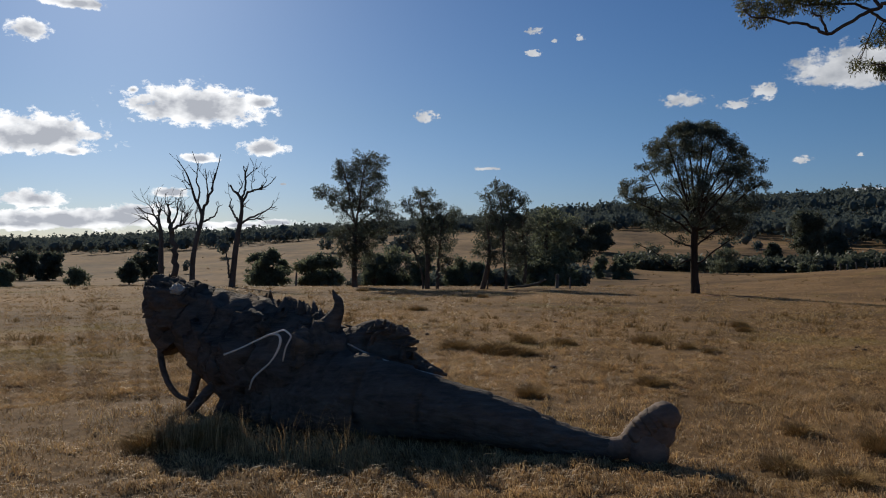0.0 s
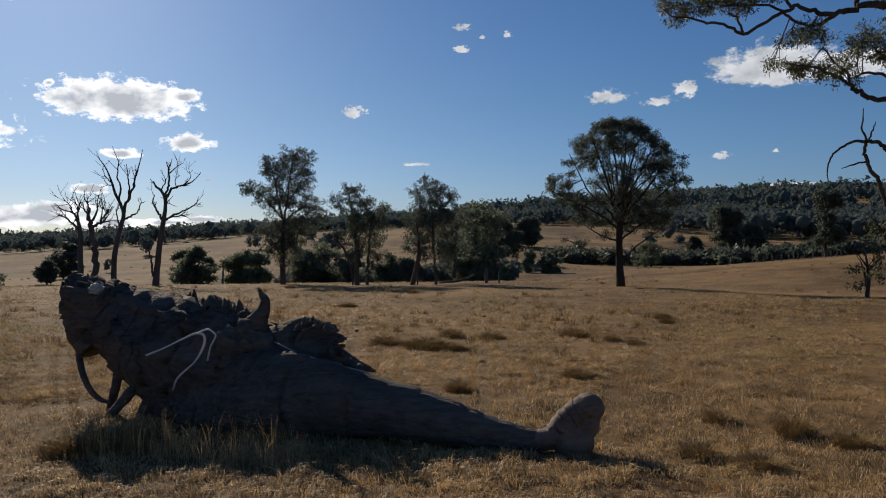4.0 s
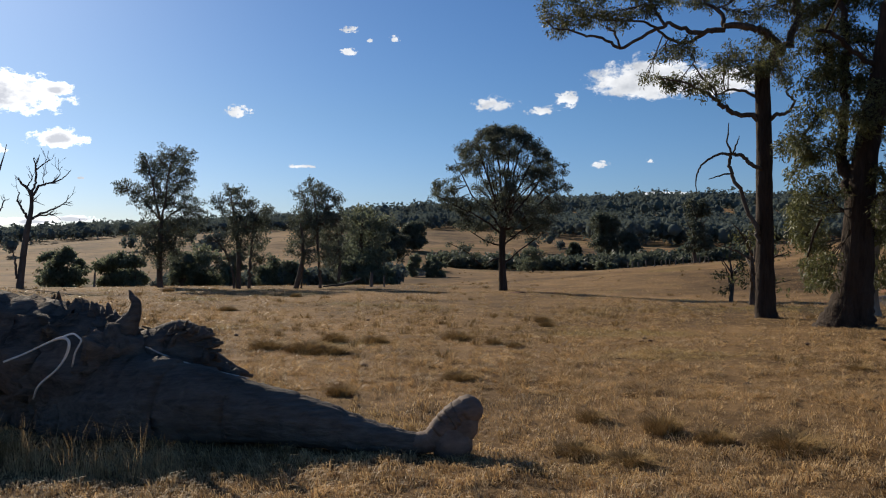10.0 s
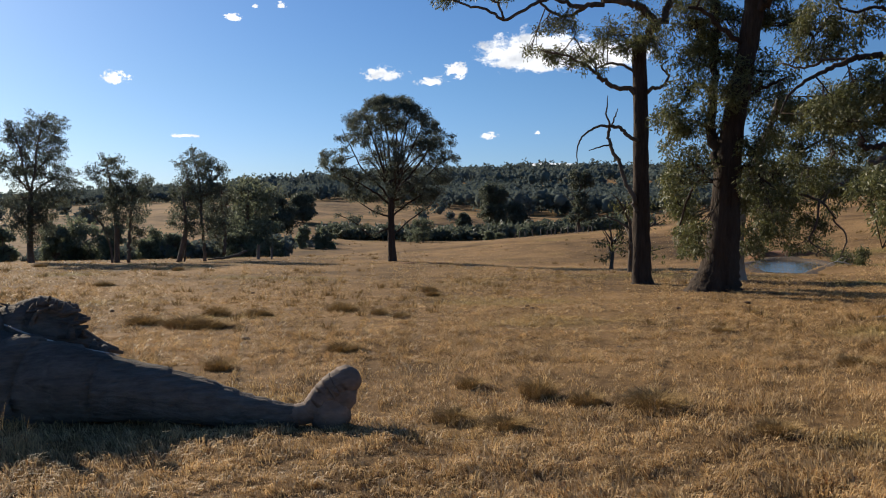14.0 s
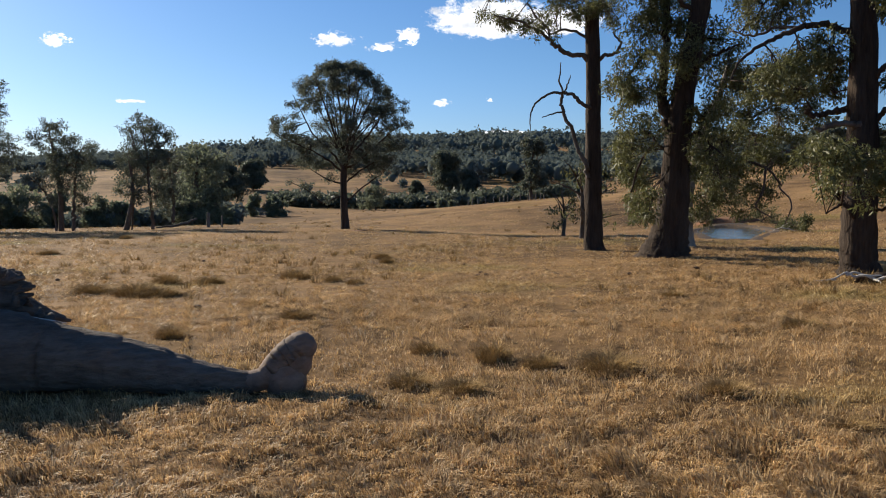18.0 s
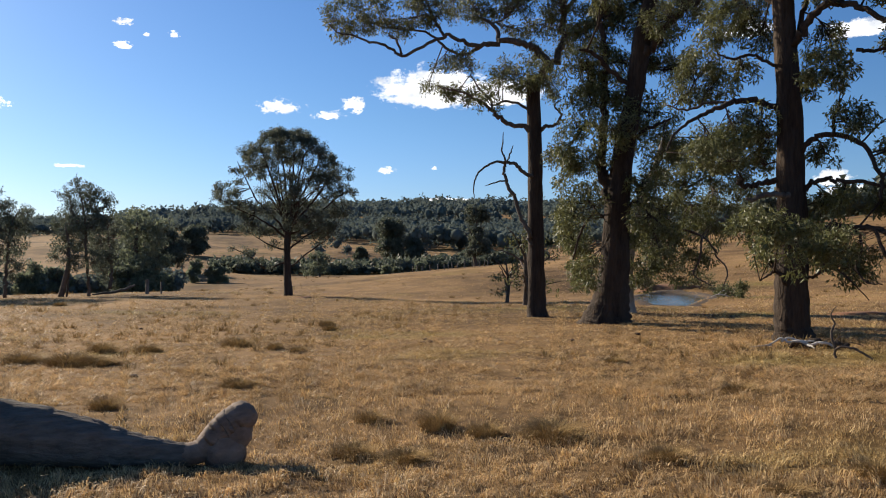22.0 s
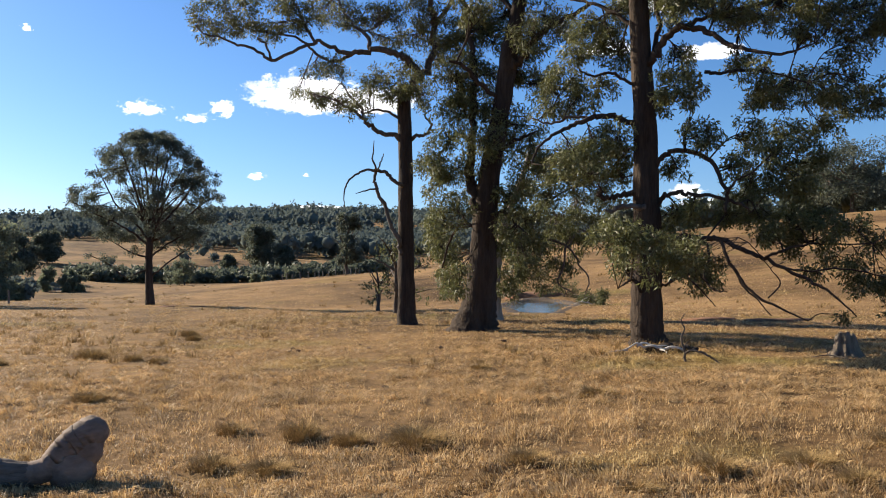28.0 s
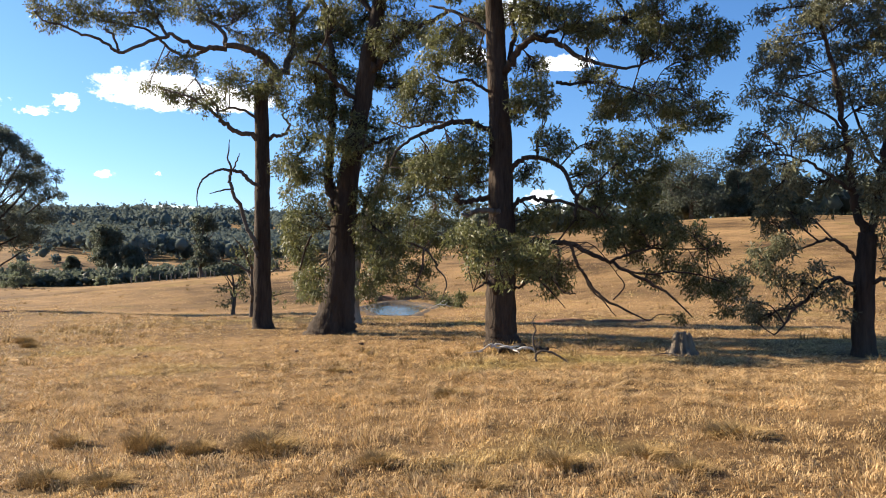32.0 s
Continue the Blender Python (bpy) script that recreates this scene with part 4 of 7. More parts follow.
bough(spreading_gum, [(1.83, -1, 1.88, 0.026), (2.01, -1.07, 1.43, 0.021), (2.32, -1.13, 1.12, 0.017), (2.57, -1.2, 0.81, 0.01)])
bough(spreading_gum, [(2.44, -1.2, 2.04, 0.034), (2.84, -1.02, 2.21, 0.03), (3.37, -0.85, 2.34, 0.026), (4.04, -0.68, 2.34, 0.018), (4.71, -0.5, 2.35, 0.014)], [(3.1, -0.1, 2.9, 0.5, 0.4), (3.5, -0.8, 3, 0.4, 0.3), (3.8, -1.1, 2.6, 0.4, 0.3), (3.5, 0.1, 2.4, 0.5, 0.3), (2.7, -0.9, 2.5, 0.4, 0.3), (4.7, 0.9, 2.7, 0.4, 0.3), (5.2, 0.9, 2.4, 0.3, 0.2), (4.4, -0.9, 2, 0.3, 0.2), (4.9, -0.6, 1.6, 0.5, 0.3), (5.6, 0.9, 1.3, 0.3, 0.3), (4.6, 0.4, 1.5, 0.3, 0.3), (4.2, 0.9, 2, 0.3, 0.2), (5.1, -0.4, 1, 0.2, 0.2)])
bough(spreading_gum, [(2.79, -1.4, 1.82, 0.025), (3.26, -1.55, 1.77, 0.021), (3.84, -1.7, 1.83, 0.021), (4.4, -1.85, 1.72, 0.017), (4.78, -2, 1.6, 0.013)], [(3.5, -1, 1.7, 0.3, 0.2)])
bough(spreading_gum, [(1.21, -0.5, 2.5, 0.035), (1.34, -0.62, 2.14, 0.031), (1.23, -0.75, 1.68, 0.026), (1.39, -0.88, 1.36, 0.022), (1.7, -1, 1.3, 0.013)], [(1.4, 0.3, 1.9, 0.3, 0.3), (0.2, -3.1, 1.9, 0.4, 0.3)])
bough(spreading_gum, [(2.47, -1.5, 1.2, 0.017), (2.71, -1.57, 1.51, 0.015), (2.51, -1.63, 1.82, 0.01), (2.75, -1.7, 1.95, 0.01)], [(0.8, -3.2, 2.1, 0.4, 0.4)])
bough(spreading_gum, [(-0.18, 0, 5.08, 0.082), (-0.43, -0.07, 5.28, 0.073), (-0.81, -0.15, 5.39, 0.068), (-1.21, -0.22, 5.37, 0.064), (-1.61, -0.3, 5.24, 0.054), (-1.95, -0.38, 5.07, 0.045), (-2.25, -0.45, 4.89, 0.036), (-2.54, -0.53, 4.61, 0.027), (-2.66, -0.6, 4.27, 0.018)], [(-0.7, -0.2, 4.9, 0.4, 0.4), (-1.2, -0.2, 4.7, 0.4, 0.4), (-1.6, -0.3, 4.4, 0.4, 0.4), (-0.9, 1.2, 4.5, 0.5, 0.4), (-1.8, -1.4, 4.1, 0.3, 0.3)])
bough(spreading_gum, [(-1.21, -0.3, 5.36, 0.036), (-1.78, -0.03, 5.43, 0.032), (-2.3, 0.23, 5.35, 0.028), (-2.83, 0.5, 5.54, 0.019)], [(-2.1, 0.7, 6.4, 0.5, 0.4), (-1.7, 0.9, 6, 0.4, 0.4), (-2.4, 0.5, 5.7, 0.4, 0.3)])
bough(spreading_gum, [(-0.23, 0, 3.6, 0.063), (-0.46, -0.1, 3.57, 0.063), (-0.69, -0.2, 3.48, 0.058), (-0.93, -0.3, 3.44, 0.054), (-1.11, -0.4, 3.52, 0.049), (-1.02, -0.5, 3.6, 0.035)], [(-1.3, -1, 4, 0.4, 0.3), (-0.6, 1.2, 4.1, 0.4, 0.3)])
bough(spreading_gum, [(-0.24, 0, 6.11, 0.046), (-0.6, -0.17, 6.29, 0.041), (-0.8, -0.35, 6.39, 0.036), (-1.19, -0.52, 6.29, 0.027), (-1.52, -0.7, 6.39, 0.018)], [(0.3, 0.5, 5.7, 0.3, 0.3), (-1.7, -0.8, 6.8, 0.4, 0.4), (-1.2, 0.1, 6.1, 0.4, 0.3)])
bough(spreading_gum, [(-0.25, 0, 7.42, 0.056), (-0.7, 0.27, 7.92, 0.048), (-1.28, 0.53, 8.3, 0.039), (-1.88, 0.8, 8.53, 0.025)], [(-0.7, 1.1, 7.1, 0.4, 0.4), (-1.1, 1.4, 7.5, 0.5, 0.4), (-1.4, -0.2, 7.5, 0.5, 0.4), (-0.7, 1.3, 8.2, 0.5, 0.4), (-1.2, -1.2, 8.5, 0.7, 0.4)])
bough(spreading_gum, [(-0.23, 0, 9.22, 0.058), (-0.86, 0.5, 9.98, 0.05), (-1.62, 1, 10.63, 0.031)], [(-0.4, -0.8, 8.8, 0.7, 0.4), (-1.3, 0.5, 11, 0.8, 0.6)])
bough(spreading_gum, [(-0.23, 0, 9.49, 0.058), (0.53, -0.5, 10.1, 0.048), (1.43, -1, 10.26, 0.028)], [(0.1, 0.2, 10.1, 0.9, 0.7), (1.2, -0.6, 9.2, 0.7, 0.5)])
bough(spreading_gum, [(-0.13, -0.3, 1.26, 0.045), (-0.31, -0.4, 1.53, 0.035), (-0.5, -0.5, 1.47, 0.026), (-0.66, -0.6, 1.33, 0.013)], [(-0.4, -3.3, 2.4, 0.4, 0.4), (-0.8, -2.1, 2.5, 0.4, 0.4)])
bough(spreading_gum, [(0.23, 0, 1.39, 0.036), (0.49, -0.2, 1.47, 0.031), (0.82, -0.4, 1.61, 0.027), (1.15, -0.6, 1.35, 0.018), (1.46, -0.8, 0.97, 0.01)], [(0.7, 0.4, 1.7, 0.4, 0.3), (1.1, -0.1, 1.5, 0.2, 0.3), (1.5, 0.6, 1.5, 0.2, 0.3)])
bough(spreading_gum, [(0, -0.1, 3.12, 0.085), (-0.3, -0.35, 3.25, 0.062), (-0.62, -0.5, 3.24, 0.055), (-0.8, -0.55, 3.12, 0.045), (-0.95, -0.6, 3.16, 0.03)])
spreading_gum.deadwood = (len(spreading_gum.boughs) - 1,)
grow(spreading_gum)

forked_gum = plant("gum_tree", 18.52, 5.7, "forked gum with drooping grey-green foliage beside dry pasture", group="paddock gums", bark=BARK_DARK, leaf=LEAF_PALE, leaf_size=(0.115, 0.031), bunch=0.2, per_bunch=52, fill=1.4, sides=12, seed=105)
bough(forked_gum, [(0.01, 0, -0.05, 0.287), (0, 0, 0.09, 0.235), (-0.01, 0, 0.67, 0.208), (0.01, 0, 1.48, 0.195), (0.05, 0, 2.18, 0.182), (0.09, 0, 2.52, 0.182)])
bough(forked_gum, [(0.06, 0, 2.35, 0.094), (-0.08, -0.07, 2.87, 0.086), (-0.2, -0.15, 3.39, 0.077), (-0.25, -0.22, 4.02, 0.068), (-0.33, -0.3, 4.71, 0.06), (-0.48, -0.38, 5.52, 0.051), (-0.6, -0.45, 6.22, 0.043), (-0.79, -0.53, 6.8, 0.035), (-0.89, -0.6, 7.61, 0.026)], [(-2, 1, 6.7, 0.4, 0.3), (-2, 0.2, 6.2, 0.2, 0.2), (-1.4, -1.2, 6.4, 0.3, 0.3), (-0.8, -0.8, 6.8, 0.4, 0.3), (-0.4, -0.5, 6.8, 0.4, 0.3), (-1.4, 0.3, 5.9, 0.4, 0.3), (-0.5, -0.1, 5.4, 0.3, 0.3), (0.3, -0.4, 5.1, 0.3, 0.4), (-0.8, 0.1, 4.4, 0.4, 0.3), (0.1, -0.5, 3.7, 0.3, 0.3), (-1.1, 0.7, 2.9, 0.4, 0.3), (-1.1, -0.3, 7.1, 0.4, 0.3), (-0.5, -0.7, 7.4, 0.7, 0.4), (0.1, -0.8, 8.3, 0.7, 0.5), (-1.9, -0.3, 7.2, 0.3, 0.2)])
bough(forked_gum, [(0.1, 0, 2.46, 0.094), (0.25, 0.1, 3.1, 0.086), (0.35, 0.2, 3.81, 0.078), (0.44, 0.3, 4.75, 0.07), (0.55, 0.4, 5.93, 0.063), (0.51, 0.5, 7.14, 0.046), (0.67, 0.6, 8.33, 0.037)], [(0.1, 0.4, 7, 0.5, 0.3), (-0.1, 0.1, 6.4, 0.4, 0.3), (0.3, -0.2, 6.2, 0.4, 0.4), (0.3, -0.4, 7.5, 0.7, 0.4), (0.7, -0.9, 6.3, 0.6, 0.5), (0.7, -0.3, 2.4, 0.5, 0.5)])
bough(forked_gum, [(-0.03, 0, 1.25, 0.051), (-0.24, -0.14, 1.48, 0.047), (-0.5, -0.29, 1.59, 0.042), (-0.75, -0.43, 1.48, 0.038), (-1.01, -0.57, 1.19, 0.033), (-1.27, -0.71, 0.95, 0.029), (-1.47, -0.86, 0.61, 0.021), (-1.62, -1, 0.44, 0.012)], [(-2, -1, 1.1, 0.3, 0.2), (-1.9, 1.1, 0.7, 0.4, 0.2), (-1.6, 0.9, 0.9, 0.3, 0.2), (-2.1, -1, 0.8, 0.2, 0.1), (-1.2, 0, 1.5, 0.3, 0.2), (-0.9, -0.4, 1.2, 0.3, 0.2), (-0.5, -0.4, 1.3, 0.3, 0.2), (-0.3, -0.4, 1, 0.2, 0.1), (-0.8, 0.4, 1.8, 0.2, 0.2)])
bough(forked_gum, [(-0.2, -0.3, 3.38, 0.042), (-0.59, -0.47, 3.67, 0.038), (-0.89, -0.65, 3.89, 0.033), (-1.3, -0.82, 4.07, 0.025), (-1.61, -1, 4.12, 0.016)], [(-1.2, -0.7, 4.5, 0.4, 0.3), (-2.1, 0.7, 4.5, 0.4, 0.3), (-2.5, 1, 4.3, 0.4, 0.2), (-2.7, 0.7, 4.2, 0.2, 0.2), (-1.8, 0.8, 4.1, 0.4, 0.2), (-1.3, -1.2, 3.7, 0.3, 0.2), (-1, 0.3, 3.6, 0.4, 0.2), (-2, -1.1, 3.8, 0.3, 0.2), (0.3, -0.6, 3.2, 0.3, 0.4), (-1.7, 0.1, 3.4, 0.4, 0.3), (-2.3, 0.2, 4.7, 0.2, 0.2)])
bough(forked_gum, [(0.02, 0, 1.83, 0.043), (-0.29, -0.2, 2.17, 0.038), (-0.6, -0.4, 2.4, 0.034), (-0.9, -0.6, 2.28, 0.025), (-1.2, -0.8, 2.17, 0.016)], [(-1.4, -0.2, 3, 0.4, 0.3), (-1.8, -0.1, 2.8, 0.4, 0.4), (-1.8, -1.2, 2.2, 0.3, 0.3), (-1.4, -1.1, 2.3, 0.3, 0.3), (-2.1, -0.9, 1.7, 0.3, 0.2), (-1.6, -0.9, 1.6, 0.3, 0.3)])
bough(forked_gum, [(-0.3, -0.4, 4.58, 0.034), (-0.68, -0.6, 4.92, 0.029), (-1.09, -0.8, 5.15, 0.025), (-1.5, -1, 5.33, 0.017)], [(-1.9, -0.4, 5.4, 0.4, 0.3), (-1, -0.6, 5.3, 0.3, 0.3), (0.1, -0.8, 4.4, 0.4, 0.3)])
bough(forked_gum, [(0.36, 0.4, 3.83, 0.044), (0.02, 0.53, 4.57, 0.036), (-0.19, 0.67, 5.21, 0.027), (-0.3, 0.8, 5.74, 0.018)], [(-1.3, 0.6, 6.4, 0.4, 0.3), (-0.6, 1.1, 6.6, 0.3, 0.3), (-1.7, 0.9, 5.2, 0.4, 0.3), (-0.1, 0.7, 5.7, 0.4, 0.4), (-0.4, 0.8, 4.5, 0.3, 0.3), (-0.5, 0.9, 3.8, 0.4, 0.3), (1, 0.5, 3.8, 0.7, 0.7)])
bough(forked_gum, [(0.07, 0, 1.48, 0.051), (0.32, -0.17, 1.6, 0.042), (0.62, -0.33, 1.49, 0.034), (0.9, -0.5, 1.28, 0.017)], [(1.1, -1, 1.5, 0.5, 0.4)])
bough(forked_gum, [(0.49, 0.4, 4.64, 0.044), (0.85, 0.2, 5.05, 0.035), (1.23, 0, 5.21, 0.017)], [(0.9, 0.1, 5.4, 0.7, 0.5)])
grow(forked_gum)

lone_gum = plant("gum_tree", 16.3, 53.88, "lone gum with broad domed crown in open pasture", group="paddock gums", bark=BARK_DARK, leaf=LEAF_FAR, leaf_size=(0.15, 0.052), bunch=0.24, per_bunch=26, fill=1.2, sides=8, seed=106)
bough(lone_gum, [(0.02, 0, -0.08, 0.331), (0.02, 0, 0.35, 0.28), (-0.03, 0, 1.23, 0.242), (-0.06, 0, 2.75, 0.229), (-0.01, 0, 4.02, 0.216), (0.02, 0, 4.78, 0.204)])
bough(lone_gum, [(0.02, 0, 4.27, 0.101), (-0.31, -0.38, 5.52, 0.084), (-0.73, -0.75, 6.76, 0.066), (-1.22, -1.12, 8.22, 0.05), (-1.71, -1.5, 9.55, 0.025)], [(-1.9, -0.3, 8.3, 1, 0.7), (-1, -0.3, 7.2, 0.9, 0.6), (-0.1, -1, 6, 1, 0.6)])
bough(lone_gum, [(0.02, 0, 4.65, 0.101), (-0.06, 0.38, 6.32, 0.085), (-0.24, 0.75, 8.14, 0.068), (-0.38, 1.12, 9.73, 0.043), (-0.07, 1.5, 10.81, 0.021)], [(0.1, 0.4, 10.6, 1, 0.5), (-0.8, 1.1, 10.5, 0.9, 0.5), (-0.4, -0, 9.2, 1.1, 0.7), (0.9, 0.8, 9.2, 1, 0.7)])
bough(lone_gum, [(0.02, 0, 4.65, 0.101), (0.39, -0.25, 6.03, 0.084), (0.69, -0.5, 7.52, 0.067), (1, -0.75, 8.99, 0.05), (1.49, -1, 9.95, 0.02)], [(1.1, -0.5, 10.3, 0.9, 0.6), (2, -0.3, 9.7, 0.9, 0.6), (0.1, -1.7, 7.7, 1.1, 0.6)])
bough(lone_gum, [(0.04, 0, 4.27, 0.084), (0.9, 0.38, 5.43, 0.076), (1.79, 0.75, 6.46, 0.068), (2.57, 1.12, 7.64, 0.052), (3.09, 1.5, 8.44, 0.021)], [(2.9, -0.2, 7.8, 0.9, 0.6), (1.9, 0.8, 7.9, 1, 0.7), (1.2, 1.6, 6.5, 1, 0.7), (2.7, 1.2, 6.5, 0.9, 0.6)])
bough(lone_gum, [(0.04, 0, 4.02, 0.084), (1.14, -0.38, 4.64, 0.067), (2.12, -0.75, 5.49, 0.058), (3.2, -1.12, 6.46, 0.041), (4.03, -1.5, 6.92, 0.02)], [(3.6, -1, 6.8, 0.8, 0.5), (4.4, 0.1, 6.9, 0.4, 0.4), (1.6, -1.5, 5.3, 1.1, 0.6)])
bough(lone_gum, [(-0.06, 0, 3.77, 0.084), (-0.99, -0.25, 4.52, 0.067), (-1.99, -0.5, 5.14, 0.05), (-3.11, -0.75, 5.64, 0.042), (-4.48, -1, 6.39, 0.02)], [(-3.9, -0.3, 6.2, 0.8, 0.5), (-2.1, -0.5, 5.6, 0.9, 0.5)])
bough(lone_gum, [(-0.03, 0, 4.02, 0.084), (-1, 0.45, 5.31, 0.068), (-2.04, 0.9, 6.36, 0.051), (-2.84, 1.35, 7.96, 0.035), (-3.39, 1.8, 9.05, 0.021)], [(-2.7, 0.5, 9.3, 0.8, 0.6), (-3.2, 0.8, 8.4, 0.5, 0.4), (-4.7, 1.5, 6.5, 0.4, 0.4), (-3.3, 1.7, 6, 0.8, 0.4), (-1.1, -0.1, 5.5, 0.9, 0.5), (-0.4, 0.6, 4.5, 1.2, 0.5)])
bough(lone_gum, [(-0.06, 0, 2.25, 0.067), (-0.73, -0.3, 2, 0.058), (-1.48, -0.6, 1.8, 0.05), (-2.47, -0.9, 2.63, 0.041), (-3.7, -1.2, 3.25, 0.016)], [(-2.6, -1.6, 3, 0.8, 0.3), (-3.7, 0.4, 3.2, 0.5, 0.2), (-1.8, -2, 2.3, 0.6, 0.2), (-1, -1.4, 1.9, 0.5, 0.2)])
bough(lone_gum, [(0.04, 0, 1.74, 0.059), (0.89, -0.27, 2.5, 0.05), (1.88, -0.53, 3.26, 0.042), (2.61, -0.8, 3.75, 0.017)])
bough(lone_gum, [(-0.01, 0, 3.01, 0.067), (0.9, 0.5, 3.77, 0.059), (2.18, 1, 4.55, 0.043), (3.23, 1.5, 5.08, 0.017)], [(3, 1.3, 5.6, 0.8, 0.5), (0.9, 1.5, 4.7, 1.2, 0.6), (2.1, 1.2, 4.6, 0.9, 0.5), (0.4, 0.9, 3.7, 1, 0.4), (1.9, 1.1, 3.5, 0.9, 0.3)])
bough(lone_gum, [(-0.31, 0.3, 5.3, 0.059), (-0.68, 0.7, 6.34, 0.051), (-1.02, 1.1, 7.92, 0.034), (-1.16, 1.5, 9.26, 0.017)], [(-1.8, 1.2, 10, 0.9, 0.7)])
bough(lone_gum, [(0.51, -0.3, 6.03, 0.059), (1.13, -0.87, 6.98, 0.05), (1.72, -1.43, 8.17, 0.033), (2.07, -2, 9.08, 0.016)], [(2.5, -0.5, 8.9, 0.8, 0.6)])
bough(lone_gum, [(-0.06, 0, 3.01, 0.067), (-1, 0.33, 3.26, 0.051), (-1.9, 0.67, 3.78, 0.034), (-2.69, 1, 4.3, 0.017)], [(-1.6, 0.7, 4.3, 0.9, 0.5), (-0.9, 0.3, 3.5, 0.8, 0.4)])
lone_gum.clumps = [(u, w, h, ru * 0.72, rh * 0.72) for u, w, h, ru, rh in lone_gum.clumps]
dome = np.random.default_rng(61)
for k in range(220):
    h = 10.9 - 7.0 * dome.uniform(0, 1) ** 1.25
    wide = np.interp(h, [3.0, 4.5, 5.6, 6.8, 8.3, 9.5, 10.3, 10.9], [2.6, 3.2, 4.1, 4.8, 4.2, 3.3, 2.0, 0.7])
    a, q = dome.uniform(0, 2 * math.pi), dome.uniform(0.36, 1.0) ** 0.5 * wide
    u, w = q * math.cos(a), q * math.sin(a) * 0.85
    if k < 20 and h > 5.4:
        # slim limbs that fan up from the fork to the outer crown
        h0 = dome.uniform(3.2, 5.4)
        bough(lone_gum, [(0.02, 0, h0, 0.06), (u * 0.3 + dome.normal(0, 0.15), w * 0.28, h0 + (h - h0) * 0.42, 0.045), (u * 0.62 + dome.normal(0, 0.2), w * 0.62, h0 + (h - h0) * 0.76, 0.03), (u * 0.95, w * 0.95, h - 0.1, 0.014)])
    foliage(lone_gum, [(u, w, h, dome.uniform(0.3, 0.5), dome.uniform(0.22, 0.34))])
grow(lone_gum)

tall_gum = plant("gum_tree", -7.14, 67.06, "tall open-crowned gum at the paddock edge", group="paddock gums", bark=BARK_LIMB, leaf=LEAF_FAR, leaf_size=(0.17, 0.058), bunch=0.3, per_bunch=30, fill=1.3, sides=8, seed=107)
bough(tall_gum, [(0.04, 0, -0.2, 0.291), (0.02, 0, 0.43, 0.238), (-0.01, 0, 1.95, 0.212), (0.04, 0, 3.72, 0.198), (0.09, 0, 4.98, 0.185)])
bough(tall_gum, [(0.09, 0, 4.73, 0.105), (-0.11, -0.34, 5.98, 0.087), (-0.39, -0.68, 7.46, 0.069), (-0.67, -1.03, 8.67, 0.043), (-0.98, -1.37, 9.62, 0.017)], [(-1.1, 1.1, 9.3, 0.9, 0.7), (-1.4, 1.4, 10.1, 0.4, 0.3), (-0.4, 0.3, 8.5, 1, 0.7), (-0.4, 0.4, 4.7, 1.1, 0.7), (-1.4, 0.8, 4.2, 0.7, 0.5)])
bough(tall_gum, [(0.09, 0, 4.98, 0.087), (0.38, -0.31, 6.49, 0.078), (0.57, -0.61, 8.24, 0.061), (0.92, -0.92, 9.73, 0.043), (1.16, -1.22, 10.58, 0.017)], [(0.8, -1.2, 10.1, 1, 0.8), (0.1, 0.6, 9.6, 0.9, 0.7), (2, -1.5, 8.5, 0.7, 0.7)])
bough(tall_gum, [(-0.03, 0, 5.24, 0.07), (-0.75, -0.4, 6.22, 0.061), (-1.58, -0.8, 7.05, 0.043), (-2.61, -1.2, 7.5, 0.017)], [(-2.3, 0, 7.6, 0.8, 0.5), (-2.9, 0.7, 7.6, 0.5, 0.3), (-1.3, -1.3, 7.2, 0.9, 0.6), (-0.9, -1.4, 6.2, 0.9, 0.6), (-1.8, -0.6, 6.6, 0.4, 0.3)])
bough(tall_gum, [(0.14, 0, 4.99, 0.07), (1.06, 0.38, 5.77, 0.061), (1.94, 0.76, 6.18, 0.044), (2.83, 1.14, 5.95, 0.018)], [(1.8, 0.2, 6.4, 0.8, 0.5), (2.7, 1, 6.2, 0.8, 0.6), (0.8, -0.8, 5, 1, 0.7)])
bough(tall_gum, [(0.04, 0, 2.45, 0.07), (0.81, -0.32, 3.47, 0.052), (1.53, -0.64, 4.22, 0.035), (2.01, -0.96, 4.6, 0.017)], [(3, -0.8, 5.4, 0.5, 0.5), (2, -1, 5.4, 0.8, 0.6), (1.5, -0.3, 4.2, 0.9, 0.6), (0.3, -0.4, 3.7, 1.2, 0.7), (1.1, -0.5, 3, 0.9, 0.7), (2.2, 0, 4.5, 0.4, 0.4)])
bough(tall_gum, [(-0.01, 0, 2.2, 0.07), (-0.63, -0.71, 3.21, 0.052), (-0.97, -1.43, 3.7, 0.017)], [(-0.6, -0.3, 3.2, 0.9, 0.7), (0.3, -0.3, 2.2, 0.8, 0.7), (-0.9, -1.3, 2.5, 0.5, 0.4)])
bough(tall_gum, [(0.38, 0, 6.51, 0.061), (1.31, 0.51, 7.83, 0.044), (1.82, 1.02, 9.17, 0.021)], [(1.7, 1.1, 10.1, 0.9, 0.8), (0.6, 1, 8.6, 1, 0.8), (1.6, 0.9, 7.6, 0.9, 0.7), (-0.2, 0.8, 7.1, 1, 0.8), (0.7, 1.4, 6.8, 1, 0.8)])
tall_gum.clumps = [(u, w, h, ru * 0.92, rh * 1.35) for u, w, h, ru, rh in tall_gum.clumps]
grow(tall_gum)

